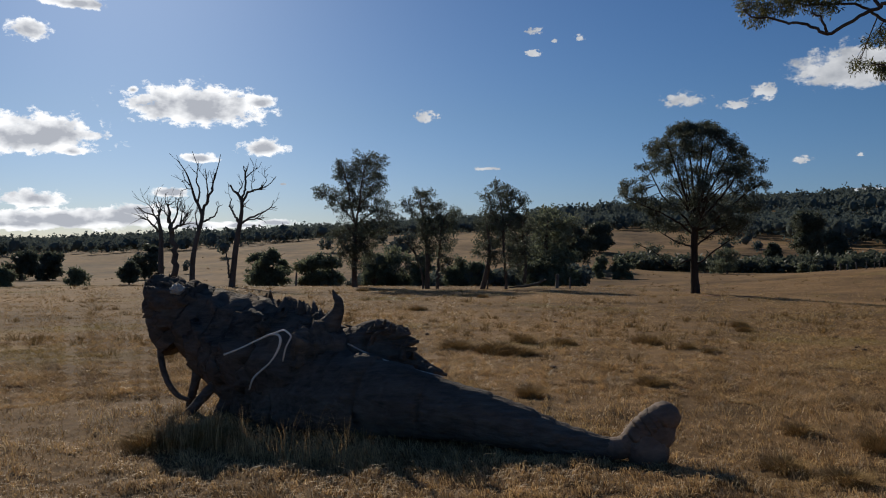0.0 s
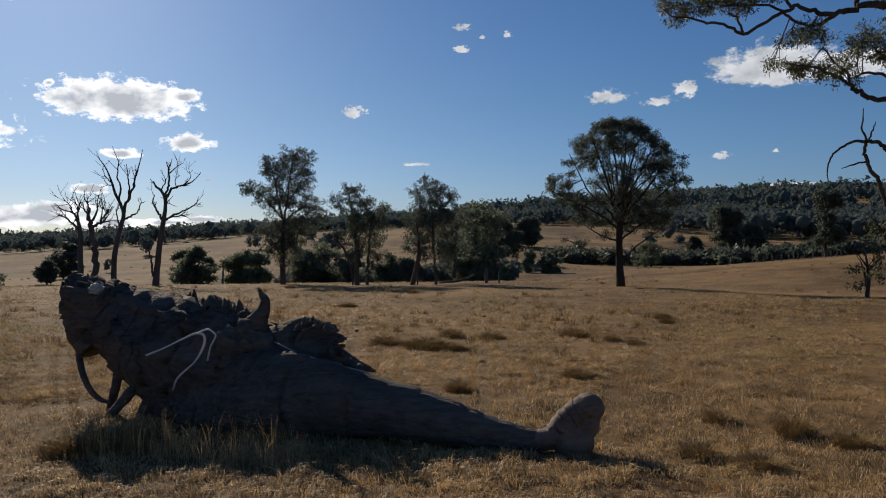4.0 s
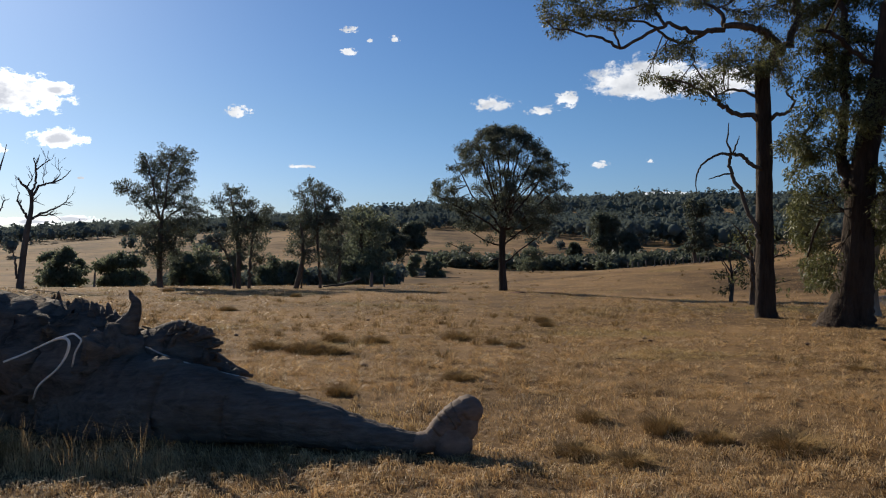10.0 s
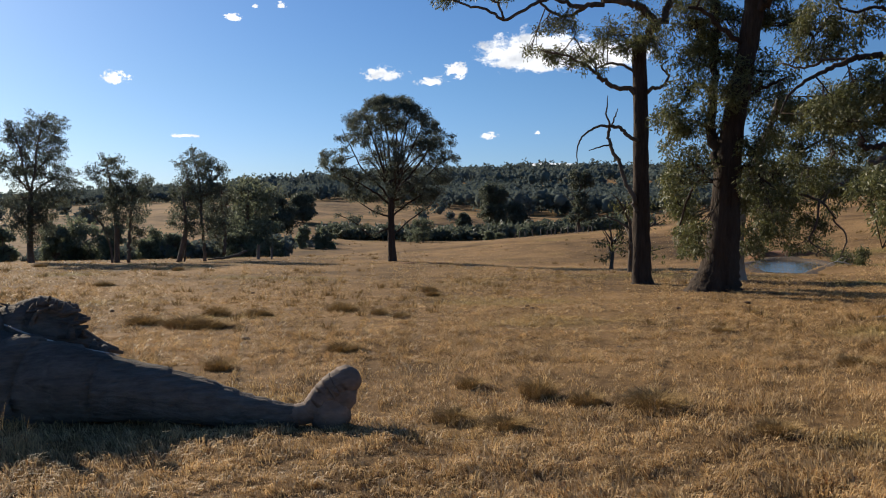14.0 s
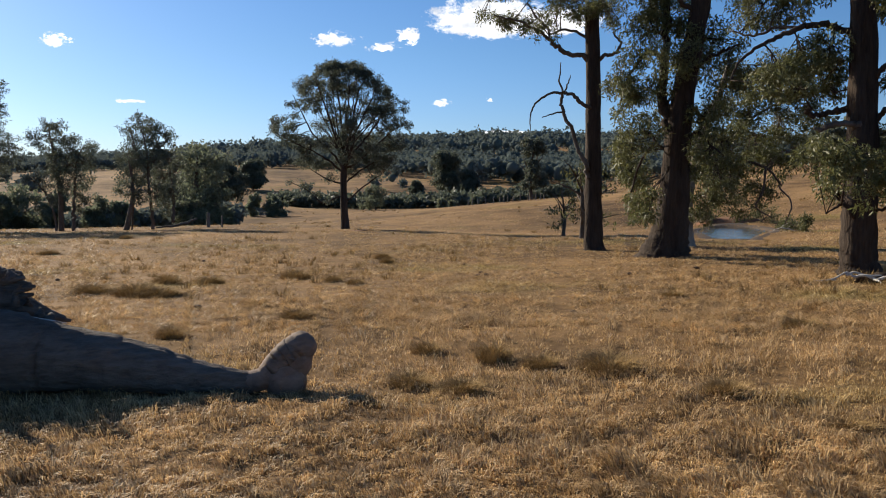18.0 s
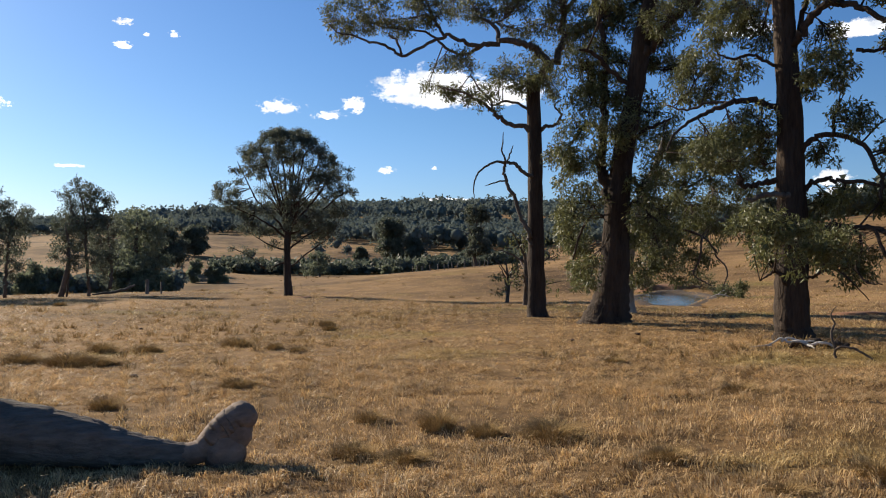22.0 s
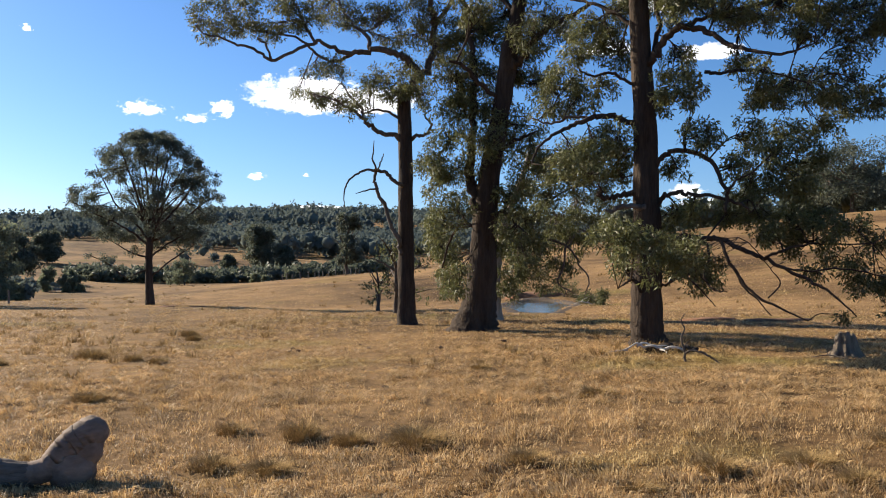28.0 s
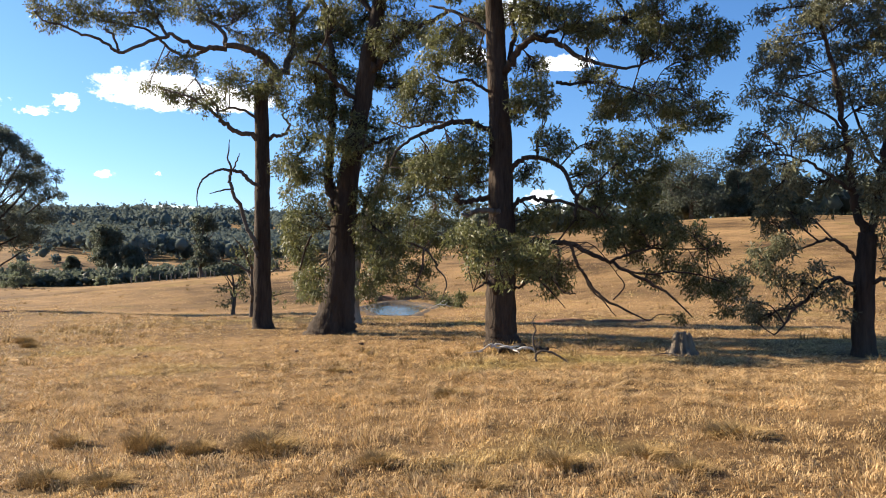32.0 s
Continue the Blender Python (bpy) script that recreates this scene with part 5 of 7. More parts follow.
twin_gum = plant("gum_tree", -0.93, 62.38, "cluster of thin leaning gums at the paddock edge", group="paddock gums", bark=BARK_LIMB, leaf=LEAF_FAR, leaf_size=(0.17, 0.058), bunch=0.29, per_bunch=30, fill=1.3, sides=8, seed=108)
bough(twin_gum, [(-0.26, 0.47, -0.08, 0.197), (-0.24, 0.34, 1.2, 0.172), (-0.22, 0.21, 2.41, 0.16), (-0.38, 0.08, 4.08, 0.122), (-0.57, -0.04, 5.51, 0.086), (-0.8, -0.17, 6.82, 0.037)], [(-0.2, -1, 7, 0.6, 0.4)])
bough(twin_gum, [(0.52, 0.25, -0.05, 0.13), (0.54, 0.06, 0.97, 0.113), (0.63, -0.12, 2.41, 0.097), (0.79, -0.31, 3.84, 0.08), (0.95, -0.49, 5.03, 0.048), (1.3, -0.68, 5.74, 0.019)], [(1.9, -0.9, 5.6, 0.3, 0.3), (0.1, -0.8, 4.5, 0.9, 0.6), (1.2, 0.2, 4.7, 0.8, 0.6), (0.6, -0.7, 3.6, 0.8, 0.6), (1.3, 0.5, 3.7, 0.6, 0.5), (0.9, 1.3, 2.6, 0.7, 0.6), (0.1, -0.6, 3.1, 0.6, 0.5), (1.1, 0.2, 1.9, 0.6, 0.5)])
bough(twin_gum, [(-0.57, 0.19, -0.06, 0.097), (-0.69, 0.27, 1.21, 0.081), (-1.04, 0.35, 2.41, 0.073), (-1.51, 0.43, 3.12, 0.057), (-2.09, 0.51, 3.65, 0.02)], [(-1.6, 0.6, 3.7, 0.6, 0.3), (-2.1, -0.2, 3.6, 0.3, 0.2), (-1, 1, 3.1, 0.5, 0.4), (-0.8, -0.7, 2.2, 0.3, 0.5)])
bough(twin_gum, [(-0.22, 0.17, 2.65, 0.057), (0.14, 0.1, 4.09, 0.049), (0.49, 0.03, 5.53, 0.019)], [(0.5, 0, 6.1, 0.6, 0.5), (0.7, -0.2, 5.4, 0.8, 0.6), (1.6, 0.6, 5.8, 0.6, 0.4)])
bough(twin_gum, [(-0.33, -0.02, 4.08, 0.048), (-0.92, 0.13, 5.28, 0.032), (-1.51, 0.29, 6.12, 0.016)], [(-0.8, 1.1, 7.3, 0.7, 0.4), (-1.4, -1.1, 6.2, 0.6, 0.4), (-2.1, 0.7, 6.4, 0.3, 0.2), (-0.3, 1.2, 6.3, 0.8, 0.6), (-0.6, -0.7, 5.3, 0.8, 0.6), (-0.7, -0.5, 4.3, 0.7, 0.5)])
twin_gum.clumps = [(u, w, h, ru * 0.92, rh * 1.35) for u, w, h, ru, rh in twin_gum.clumps]
grow(twin_gum)

edge_gum = plant("gum_tree", 3.99, 62.63, "group of gums with pale stems at the paddock edge", group="paddock gums", bark=BARK_LIMB, leaf=LEAF_FAR, leaf_size=(0.17, 0.058), bunch=0.3, per_bunch=30, fill=1.3, sides=8, seed=109)
bough(edge_gum, [(-1.02, -0.28, -0.01, 0.196), (-0.8, -0.45, 0.97, 0.171), (-0.53, -0.62, 2.18, 0.146), (-0.53, -0.79, 3.63, 0.097), (-0.72, -0.95, 4.83, 0.036)], [(-0.7, -0.8, 3, 0.8, 0.6), (-0, -1, 2.4, 0.6, 0.6)])
bough(edge_gum, [(0.77, -0.02, 0.02, 0.13), (0.72, -0.06, 0.95, 0.114), (0.62, -0.11, 2.42, 0.105), (0.55, -0.15, 4.37, 0.089), (0.42, -0.19, 6.07, 0.065), (0.11, -0.23, 7.28, 0.024)], [(0.1, -0.1, 7.6, 0.8, 0.4), (1.2, -1, 2.4, 0.7, 0.6)])
bough(edge_gum, [(-0.66, -0.33, 0.04, 0.065), (-0.59, -0.3, 0.72, 0.057), (-0.49, -0.28, 1.69, 0.049)], [(-1.5, 0.7, 2.7, 0.4, 0.4)])
bough(edge_gum, [(2.13, -0.18, 0.46, 0.13), (2.16, 0, 1.68, 0.114), (2.19, 0.19, 2.91, 0.098), (1.99, 0.37, 4.38, 0.065), (1.7, 0.55, 5.87, 0.025)], [(2, -0.8, 5.1, 0.8, 0.7), (1.5, 1.5, 3.8, 1, 0.7), (1.9, -0.8, 2.7, 0.9, 0.6), (2.5, 1.1, 4.2, 0.8, 0.7), (1.5, 1.3, 1.7, 0.7, 0.6)])
bough(edge_gum, [(0.52, -0.36, 4.61, 0.065), (1.09, 0.31, 5.85, 0.049), (1.59, 0.98, 7.01, 0.02)], [(0.7, 1.1, 7.4, 0.8, 0.5), (1.4, -0.1, 7, 0.8, 0.5), (2, 0.7, 6.7, 0.5, 0.4), (0.5, 1.1, 6.5, 1, 0.7), (1.4, -0.3, 5.9, 0.9, 0.6), (0.9, -0.9, 4.8, 0.9, 0.7)])
bough(edge_gum, [(0.57, -0.02, 4.13, 0.065), (-0.13, 0.09, 5.35, 0.049), (-0.5, 0.2, 6.82, 0.02)], [(-0.6, 1, 7.1, 0.6, 0.4), (-1.1, 0.2, 7.1, 0.2, 0.2), (-0.4, 0.7, 6, 0.6, 0.6), (-0.9, 1.5, 5.3, 0.7, 0.5), (-0, -0.1, 5.2, 0.9, 0.6), (-0.5, 0.7, 4.4, 0.7, 0.6), (0.4, 0.6, 3.8, 0.9, 0.6), (-1.1, 1.1, 3.8, 0.5, 0.5)])
edge_gum.clumps = [(u, w, h, ru * 0.92, rh * 1.35) for u, w, h, ru, rh in edge_gum.clumps]
grow(edge_gum)

creek_gum = plant("gum_tree", 11.63, 91.26, "broad dark gum growing from the creek bed", group="paddock gums", bark=BARK_LIMB, leaf=BUSH_LEAF, leaf_size=(0.4, 0.17), bunch=0.7, per_bunch=44, fill=1.1, sides=8, seed=110)
bough(creek_gum, [(-0.49, 0, -0.02, 0.361), (-0.42, 0.17, 2.32, 0.289), (-0.32, 0.33, 5.2, 0.217), (-0.14, 0.5, 7.74, 0.073)], [(-1.2, -1.2, 8.2, 1.4, 0.9), (0.2, 1.8, 8.5, 1.6, 0.9), (-0.1, -0.4, 7, 1.8, 1), (-0.9, 1.7, 5.6, 1.7, 1.1), (-1.6, 0.4, 3.8, 1.6, 1.2), (-0.1, 0.9, 2.7, 1.7, 1.2), (-1.9, -0.8, 1.6, 1.4, 1.1), (0.2, -0.3, 1.4, 1.6, 0.9)])
bough(creek_gum, [(1.49, 0, 0.16, 0.191), (1.52, 0.17, 2.32, 0.167), (1.59, 0.33, 5.21, 0.119), (1.85, 0.5, 7.38, 0.048)], [(1.5, -0.9, 7.7, 1.2, 0.9), (1.1, 1.1, 5.9, 1.6, 1.1), (2.4, -2.1, 7.6, 0.8, 0.9), (2.2, -2, 5.9, 0.9, 1.1), (0.6, -1, 4.5, 1.6, 1.1), (2, -0.7, 4.3, 1.1, 0.9), (1.3, -2.5, 3.1, 1.2, 1), (1.7, -0.1, 1.6, 1.1, 0.8)])
grow(creek_gum)

dead_pair = plant("dead_tree", -23.79, 72.18, "bare grey dead tree with crooked leafless branches", "dead tree", "dead trees", DEADWOOD, DEADWOOD, bunch=1.1, per_bunch=6, sides=8, seed=121)
bough(dead_pair, [(-0.59, -0.17, 0.1, 0.253), (-0.61, -0.12, 2.23, 0.225), (-0.61, -0.06, 4.36, 0.183), (-0.77, -0, 5.43, 0.127), (-1.14, 0.06, 6.09, 0.085), (-1.9, 0.11, 6.35, 0.042), (-2.52, 0.17, 6.88, 0.023)])
bough(dead_pair, [(0.55, 0.27, 0.07, 0.297), (0.48, 0.17, 2.22, 0.267), (0.38, 0.08, 4.37, 0.222), (0.17, -0.02, 5.71, 0.148), (-0.01, -0.12, 6.77, 0.074), (-0.26, -0.22, 7.43, 0.03)])
bough(dead_pair, [(-0.62, 0.03, 4.5, 0.118), (-1.14, -0.24, 5.15, 0.088), (-1.64, -0.5, 5.67, 0.059), (-2.12, -0.76, 5.79, 0.029)])
bough(dead_pair, [(-0.69, -0.14, 5.16, 0.103), (-0.77, 0.1, 6.23, 0.074), (-0.52, 0.33, 7.18, 0.03)])
bough(dead_pair, [(0.37, -0.23, 4.63, 0.147), (1.02, 0.1, 5.45, 0.104), (1.54, 0.44, 6.14, 0.06), (1.99, 0.77, 6.71, 0.03)])
bough(dead_pair, [(0.27, 0.25, 5.18, 0.119), (0.68, -0.28, 6.24, 0.074), (0.75, -0.81, 7.15, 0.029)])
bough(dead_pair, [(0.33, 0.26, 4.91, 0.089), (1.14, 0.01, 5.31, 0.074), (1.86, -0.25, 5.45, 0.029)])
bough(dead_pair, [(-1.15, 0.16, 6.1, 0.059), (-1.4, 0.34, 6.77, 0.045), (-1.78, 0.51, 7.17, 0.024)])
bough(dead_pair, [(0.17, -0.12, 5.7, 0.074), (-0.26, 0.11, 6.37, 0.059), (-0.77, 0.35, 6.78, 0.024)])
bough(dead_pair, [(1.02, 0.09, 5.45, 0.059), (1.15, 0.35, 6.4, 0.045), (1.41, 0.61, 7.1, 0.024)])
grow(dead_pair)

dead_tall = plant("dead_tree", -21.34, 70.86, "bare grey dead tree with crooked leafless branches", "dead tree", "dead trees", DEADWOOD, DEADWOOD, bunch=0.8, per_bunch=3, sides=8, seed=122)
bough(dead_tall, [(-0.01, -0.14, -0.04, 0.247), (0.02, -0.08, 1.4, 0.219), (0.12, -0.02, 2.71, 0.206), (0.4, 0.04, 4.16, 0.192), (0.75, 0.1, 5.48, 0.165), (0.81, 0.15, 6.01, 0.151), (0.58, 0.21, 6.8, 0.124), (0.2, 0.27, 7.59, 0.11), (-0.05, 0.33, 8.51, 0.083), (-0.43, 0.39, 9.56, 0.061), (-0.81, 0.45, 10.22, 0.042), (-1.26, 0.51, 10.81, 0.022)])
bough(dead_tall, [(0.78, 0.28, 5.88, 0.13), (1.16, 0.29, 7.08, 0.116), (1.6, 0.31, 8.28, 0.087), (1.98, 0.33, 9.62, 0.058), (2.37, 0.35, 11.36, 0.023)])
bough(dead_tall, [(0.45, 0.02, 7.13, 0.087), (0.65, -0.18, 8.1, 0.072), (0.35, -0.38, 8.99, 0.057), (0.45, -0.57, 10.15, 0.04), (-0, -0.77, 11.42, 0.02)])
bough(dead_tall, [(1.16, -0, 7.06, 0.072), (1.26, -0.1, 8.24, 0.058), (1.16, -0.2, 9.29, 0.043), (1.06, -0.3, 10.07, 0.02)])
bough(dead_tall, [(0.76, 0.13, 5.35, 0.101), (1.34, 0.19, 5.75, 0.081), (1.9, 0.24, 6.11, 0.058), (2.14, 0.3, 6.75, 0.041), (2.55, 0.36, 7.02, 0.02)])
bough(dead_tall, [(-0.05, 0.04, 8.49, 0.058), (-0.55, -0.3, 8.98, 0.04), (-0.8, -0.64, 9.72, 0.02)])
bough(dead_tall, [(0.65, 0.09, 4.55, 0.087), (0.33, 0.17, 5.61, 0.058), (0.25, 0.26, 6.4, 0.023)])
bough(dead_tall, [(1.59, -0.19, 8.25, 0.058), (1.73, 0.29, 8.95, 0.038), (1.53, 0.78, 9.65, 0.02)])
grow(dead_tall)

dead_crooked = plant("dead_tree", -17.17, 67.86, "bare grey dead tree with crooked leafless branches", "dead tree", "dead trees", DEADWOOD, DEADWOOD, bunch=0.8, per_bunch=3, sides=8, seed=123)
bough(dead_crooked, [(-0.03, 0.09, -0.09, 0.286), (0.05, -0, 0.97, 0.247), (0.24, -0.09, 2.73, 0.22), (0.44, -0.19, 4.24, 0.207), (0.63, -0.28, 5.25, 0.181), (0.75, -0.38, 6.2, 0.142), (0.73, -0.47, 6.94, 0.129), (0.44, -0.57, 7.53, 0.103), (0.07, -0.66, 7.82, 0.077), (-0.12, -0.75, 8.26, 0.039)])
bough(dead_crooked, [(0.74, 0.26, 6.83, 0.11), (1.18, 0.06, 7.66, 0.087), (1.62, -0.13, 7.83, 0.076), (2.28, -0.33, 8.03, 0.06), (2.84, -0.52, 8.28, 0.043), (3.45, -0.72, 8.91, 0.022)])
bough(dead_crooked, [(0.76, -0.1, 7.14, 0.095), (1.05, 0.08, 8.17, 0.082), (1.06, 0.26, 9.07, 0.069), (0.89, 0.44, 9.89, 0.028)])
bough(dead_crooked, [(1.05, 0.06, 8.92, 0.06), (1.47, 0.08, 9.31, 0.044), (2.04, 0.11, 9.79, 0.022)])
bough(dead_crooked, [(0.49, 0.09, 5.26, 0.109), (0.15, 0.03, 6.01, 0.082), (-0.17, -0.03, 6.55, 0.065), (-0.05, -0.08, 7.21, 0.027)])
bough(dead_crooked, [(0.66, -0.11, 5.13, 0.109), (1.17, -0.22, 5.5, 0.087), (1.91, -0.33, 5.81, 0.071), (2.64, -0.43, 6.21, 0.054), (3.08, -0.54, 6.52, 0.041), (3.3, -0.65, 7.07, 0.022)])
bough(dead_crooked, [(1.17, -0.26, 5.45, 0.068), (2.04, 0.09, 5.65, 0.049), (2.42, 0.43, 6.25, 0.022)])
bough(dead_crooked, [(0.44, 0.15, 7.66, 0.055), (0.81, 0.12, 8.29, 0.041), (0.64, 0.09, 8.79, 0.022)])
bough(dead_crooked, [(2.29, 0.14, 8.07, 0.044), (2.71, -0.07, 8.69, 0.027), (2.6, -0.28, 9.05, 0.016)])
bough(dead_crooked, [(-0.25, -0.14, 0.73, 0.095), (-0.29, -0.17, 1.73, 0.082), (-0.46, -0.2, 2.61, 0.054), (-0.83, -0.23, 3.11, 0.027)])
bough(dead_crooked, [(1.62, 0.22, 7.86, 0.044), (1.54, -0.35, 8.4, 0.027), (1.89, -0.92, 8.73, 0.016)])
grow(dead_crooked)

BUSHES = [(-17.5, 83.2, 3.8, 3.7), (-16.7, 86.4, 1.6, 3.1), (-19.5, 86.8, 1.8, 4.3), (-13.6, 86.9, 4.1, 3.6), (-11.3, 85.2, 2.8, 3.4), (-7.5, 89.7, 3.4, 4.8), (-5.1, 91.9, 5.6, 4.9), (-2.4, 90.0, 3.7, 4.2), (1.8, 93.0, 4.4, 3.9), (3.9, 90.9, 3.1, 3.2), (11.3, 89.3, 4.9, 3.7), (14.3, 90.9, 2.1, 1.9), (22.2, 117.9, 2.0, 3.1), (24.8, 115.4, 3.0, 2.7), (33.4, 197.2, 3.3, 2.4)]
SHRUBS = [(38.0, 43.8, 2.2, 0.9), (40.8, 41.6, 2.4, 0.8), (36.4, 34.9, 1.5, 0.7), (37.6, 36.6, 1.2, 0.6), (45.2, 132.5, 4.9, 3.6), (41.7, 96.4, 1.0, 1.0), (45.5, 94.6, 1.0, 0.9), (48.1, 107.8, 0.8, 0.7), (34.4, 32.0, 0.6, 0.8), (-33.1, 75.0, 2.0, 1.4), (-37.3, 70.8, 1.4, 1.4)]
TREES = [(16.8, 139.0, 9.0, 8.2), (22.3, 143.3, 7.9, 6.9), (35.1, 186.7, 7.7, 6.2), (11.0, 121.5, 5.0, 6.1), (72.4, 164.8, 8.5, 9.5), (74.5, 158.4, 5.5, 5.7), (70.1, 176.6, 3.4, 3.1), (55.2, 97.5, 4.4, 8.2), (23.2, 37.4, 2.0, 2.8), (20.6, 31.6, 3.6, 3.7), (152.1, 80.2, 17.5, 13.1), (155.6, 90.4, 11.0, 11.0), (159.7, 73.9, 7.2, 10.5), (164.9, 72.1, 7.3, 10.3), (-58.6, 116.1, 5.3, 4.1), (-57.0, 120.2, 4.5, 4.0), (-37.0, 98.2, 2.1, 2.6), (-43.2, 122.6, 3.9, 4.9)]

# ---- creek scrub, paddock trees and far woods ----
for k, (x, y, w, h) in enumerate(BUSHES):
    paddock_tree(x, y, w, h * 1.05, "dense dark green scrub bush beside the creek", "creek scrub", 300 + k, BUSH_LEAF, 0.02, 0.3, "creek_bush")
for k, (x, y, w, h) in enumerate(SHRUBS):
    paddock_tree(x, y, w, h * 1.1, "low dark shrub in dry pasture", "low shrubs", 340 + k, BUSH_LEAF if y > 60 else LEAF, 0.02, 0.26 if y > 60 else 0.12, "shrub", dense=1.0 if y > 60 else (0.7 if y > 34.5 else 0.35))
for k, (x, y, w, h) in enumerate(TREES):
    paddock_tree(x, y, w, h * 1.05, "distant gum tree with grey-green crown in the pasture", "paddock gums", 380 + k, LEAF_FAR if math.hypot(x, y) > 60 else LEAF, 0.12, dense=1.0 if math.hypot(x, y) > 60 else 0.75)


GOLD = (1 + math.sqrt(5)) / 2
ICO_V = np.array([(a * s1, b * s2, c) if k == 0 else ((c, a * s1, b * s2) if k == 1 else (b * s2, c, a * s1)) for k in range(3) for a, b, c in ((1, GOLD, 0),) for s1 in (-1, 1) for s2 in (-1, 1)]) / math.hypot(1, GOLD)
ICO_F = np.array([f for f in itertools.combinations(range(12), 3) if all(np.linalg.norm(ICO_V[i] - ICO_V[j]) < 1.06 for i, j in itertools.combinations(f, 2))])
ICO_F = np.array([f if np.dot(np.cross(ICO_V[f[1]] - ICO_V[f[0]], ICO_V[f[2]] - ICO_V[f[0]]), ICO_V[f[0]]) > 0 else f[::-1] for f in ICO_F])


def far_woods(name, label, n, near, far, az0, az1, tall, seed, tufts=9, keep=None, tuft_leaves=9, stems=False, slim=1.0, mat=None):
    """A wood on the hills: crowns of many leafy tufts on thin stems, one stuff object."""
    rng = np.random.default_rng(seed)
    a = np.radians(rng.uniform(az0, az1, n * 3))
    d = np.sqrt(rng.uniform(near**2, far**2, n * 3))
    x, y = d * np.sin(a), d * np.cos(a)
    ok = keep(x, y, np.degrees(a), d) if keep else np.ones(n * 3, dtype=bool)
    x, y, d = x[ok][:n], y[ok][:n], d[ok][:n]
    z = rise(x, y)
    h = tall * rng.uniform(0.7, 1.2, len(x)) * (0.8 + 0.4 * vnoise(x, y, 60, seed)) * (0.75 + 0.25 * smoothstep((np.degrees(np.arctan2(x, y)) + 16) / 22))
    w = h * rng.uniform(0.34, 0.5, len(x)) * slim
    base = np.column_stack([x, y, z])
    # crown tufts
    k = tufts
    q = rng.normal(0, 1, (len(x), k, 3))
    q /= np.linalg.norm(q, axis=2)[:, :, None]
    q *= rng.uniform(0.55, 1, (len(x), k, 1))
    c = base[:, None, :] + np.array([0, 0, 1]) * (h * 0.55)[:, None, None] + q * np.stack([w, w, h * 0.42], -1)[:, None, :]
    c = c.reshape(-1, 3)
    size = np.repeat(w * 0.55, k)
    # each tuft: a handful of leafy blades, over the outside of the crown
    m = tuft_leaves
    p = np.repeat(c, m, axis=0) + rng.normal(0, 0.34, (len(c) * m, 3)) * np.repeat(size, m)[:, None]
    e1 = rng.normal(0, 1, p.shape)
    e1 /= np.linalg.norm(e1, axis=1)[:, None] + 1e-6
    e2 = np.cross(e1, rng.normal(0, 1, p.shape))
    e2 /= np.linalg.norm(e2, axis=1)[:, None] + 1e-6
    s = np.repeat(size, m)[:, None] * rng.uniform(0.3, 0.62, (len(p), 1))
    v = np.stack([p - e1 * s, p + e1 * s * 0.6 - e2 * s * 0.7, p + e1 * s * 0.6 + e2 * s * 0.7], 1).reshape(-1, 3)
    leaf = np.arange(len(v)).reshape(-1, 3)
    # the dense inside of each crown
    lobes = base + np.array([0, 0, 1]) * (h * 0.5)[:, None]
    wide = np.stack([w, w, h * 0.42], -1) * rng.uniform(0.5, 0.82, (len(lobes), 3))
    lobes = lobes + rng.normal(0, 0.2, lobes.shape) * wide
    bv = (lobes[:, None, :] + ICO_V[None] * wide[:, None, :] * rng.uniform(0.72, 1.2, (len(lobes), 12, 1))).reshape(-1, 3)
    bf = (ICO_F[None] + 12 * np.arange(len(lobes))[:, None, None]).reshape(-1, 3)
    ob = part(name, mesh_of(name, np.vstack([v, bv]), np.vstack([leaf, bf + len(v)]), mat or HAZED_FOREST, True))
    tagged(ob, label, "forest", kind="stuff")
    if not stems:
        return
    # stems
    r = h * 0.018
    sv = np.stack([base + np.stack([-r, 0 * r, 0 * r], -1), base + np.stack([r, 0 * r, 0 * r], -1), base + np.stack([r * 0.5, 0 * r, h * 0.7], -1), base + np.stack([-r * 0.5, 0 * r, h * 0.7], -1),
                   base + np.stack([0 * r, -r, 0 * r], -1), base + np.stack([0 * r, r, 0 * r], -1), base + np.stack([0 * r, r * 0.5, h * 0.7], -1), base + np.stack([0 * r, -r * 0.5, h * 0.7], -1)], 1).reshape(-1, 3)
    tagged(part("forest_stems", mesh_of("forest_stems", sv, np.arange(len(sv)).reshape(-1, 4), BARK_LIMB)), "thin grey stems of the far woods", "forest", kind="stuff")


def field_end(az):
    """Distance at which the far pasture gives way to forest, by bearing."""
    return 218 + 12 * smoothstep((-az - 22) / 6) + 95 * smoothstep((az + 21) / 15) + 10 * np.sin(np.radians(az * 9)) - 60 * smoothstep((az - 15) / 10) + 90 * smoothstep((az - 38) / 10)


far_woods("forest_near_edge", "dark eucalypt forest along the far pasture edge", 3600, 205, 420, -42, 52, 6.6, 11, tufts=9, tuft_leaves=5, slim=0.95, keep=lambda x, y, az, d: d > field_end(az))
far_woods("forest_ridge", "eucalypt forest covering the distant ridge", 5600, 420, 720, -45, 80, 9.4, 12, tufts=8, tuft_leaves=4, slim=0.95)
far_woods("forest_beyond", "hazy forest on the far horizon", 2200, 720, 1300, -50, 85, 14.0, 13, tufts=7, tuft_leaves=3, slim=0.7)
far_woods("hilltop_wood", "tall thin-stemmed eucalypts along the crest of the hill paddock", 190, 172, 250, 47, 84, 9.5, 14, tufts=16, stems=True, slim=0.75, mat=LEAF_FAR)
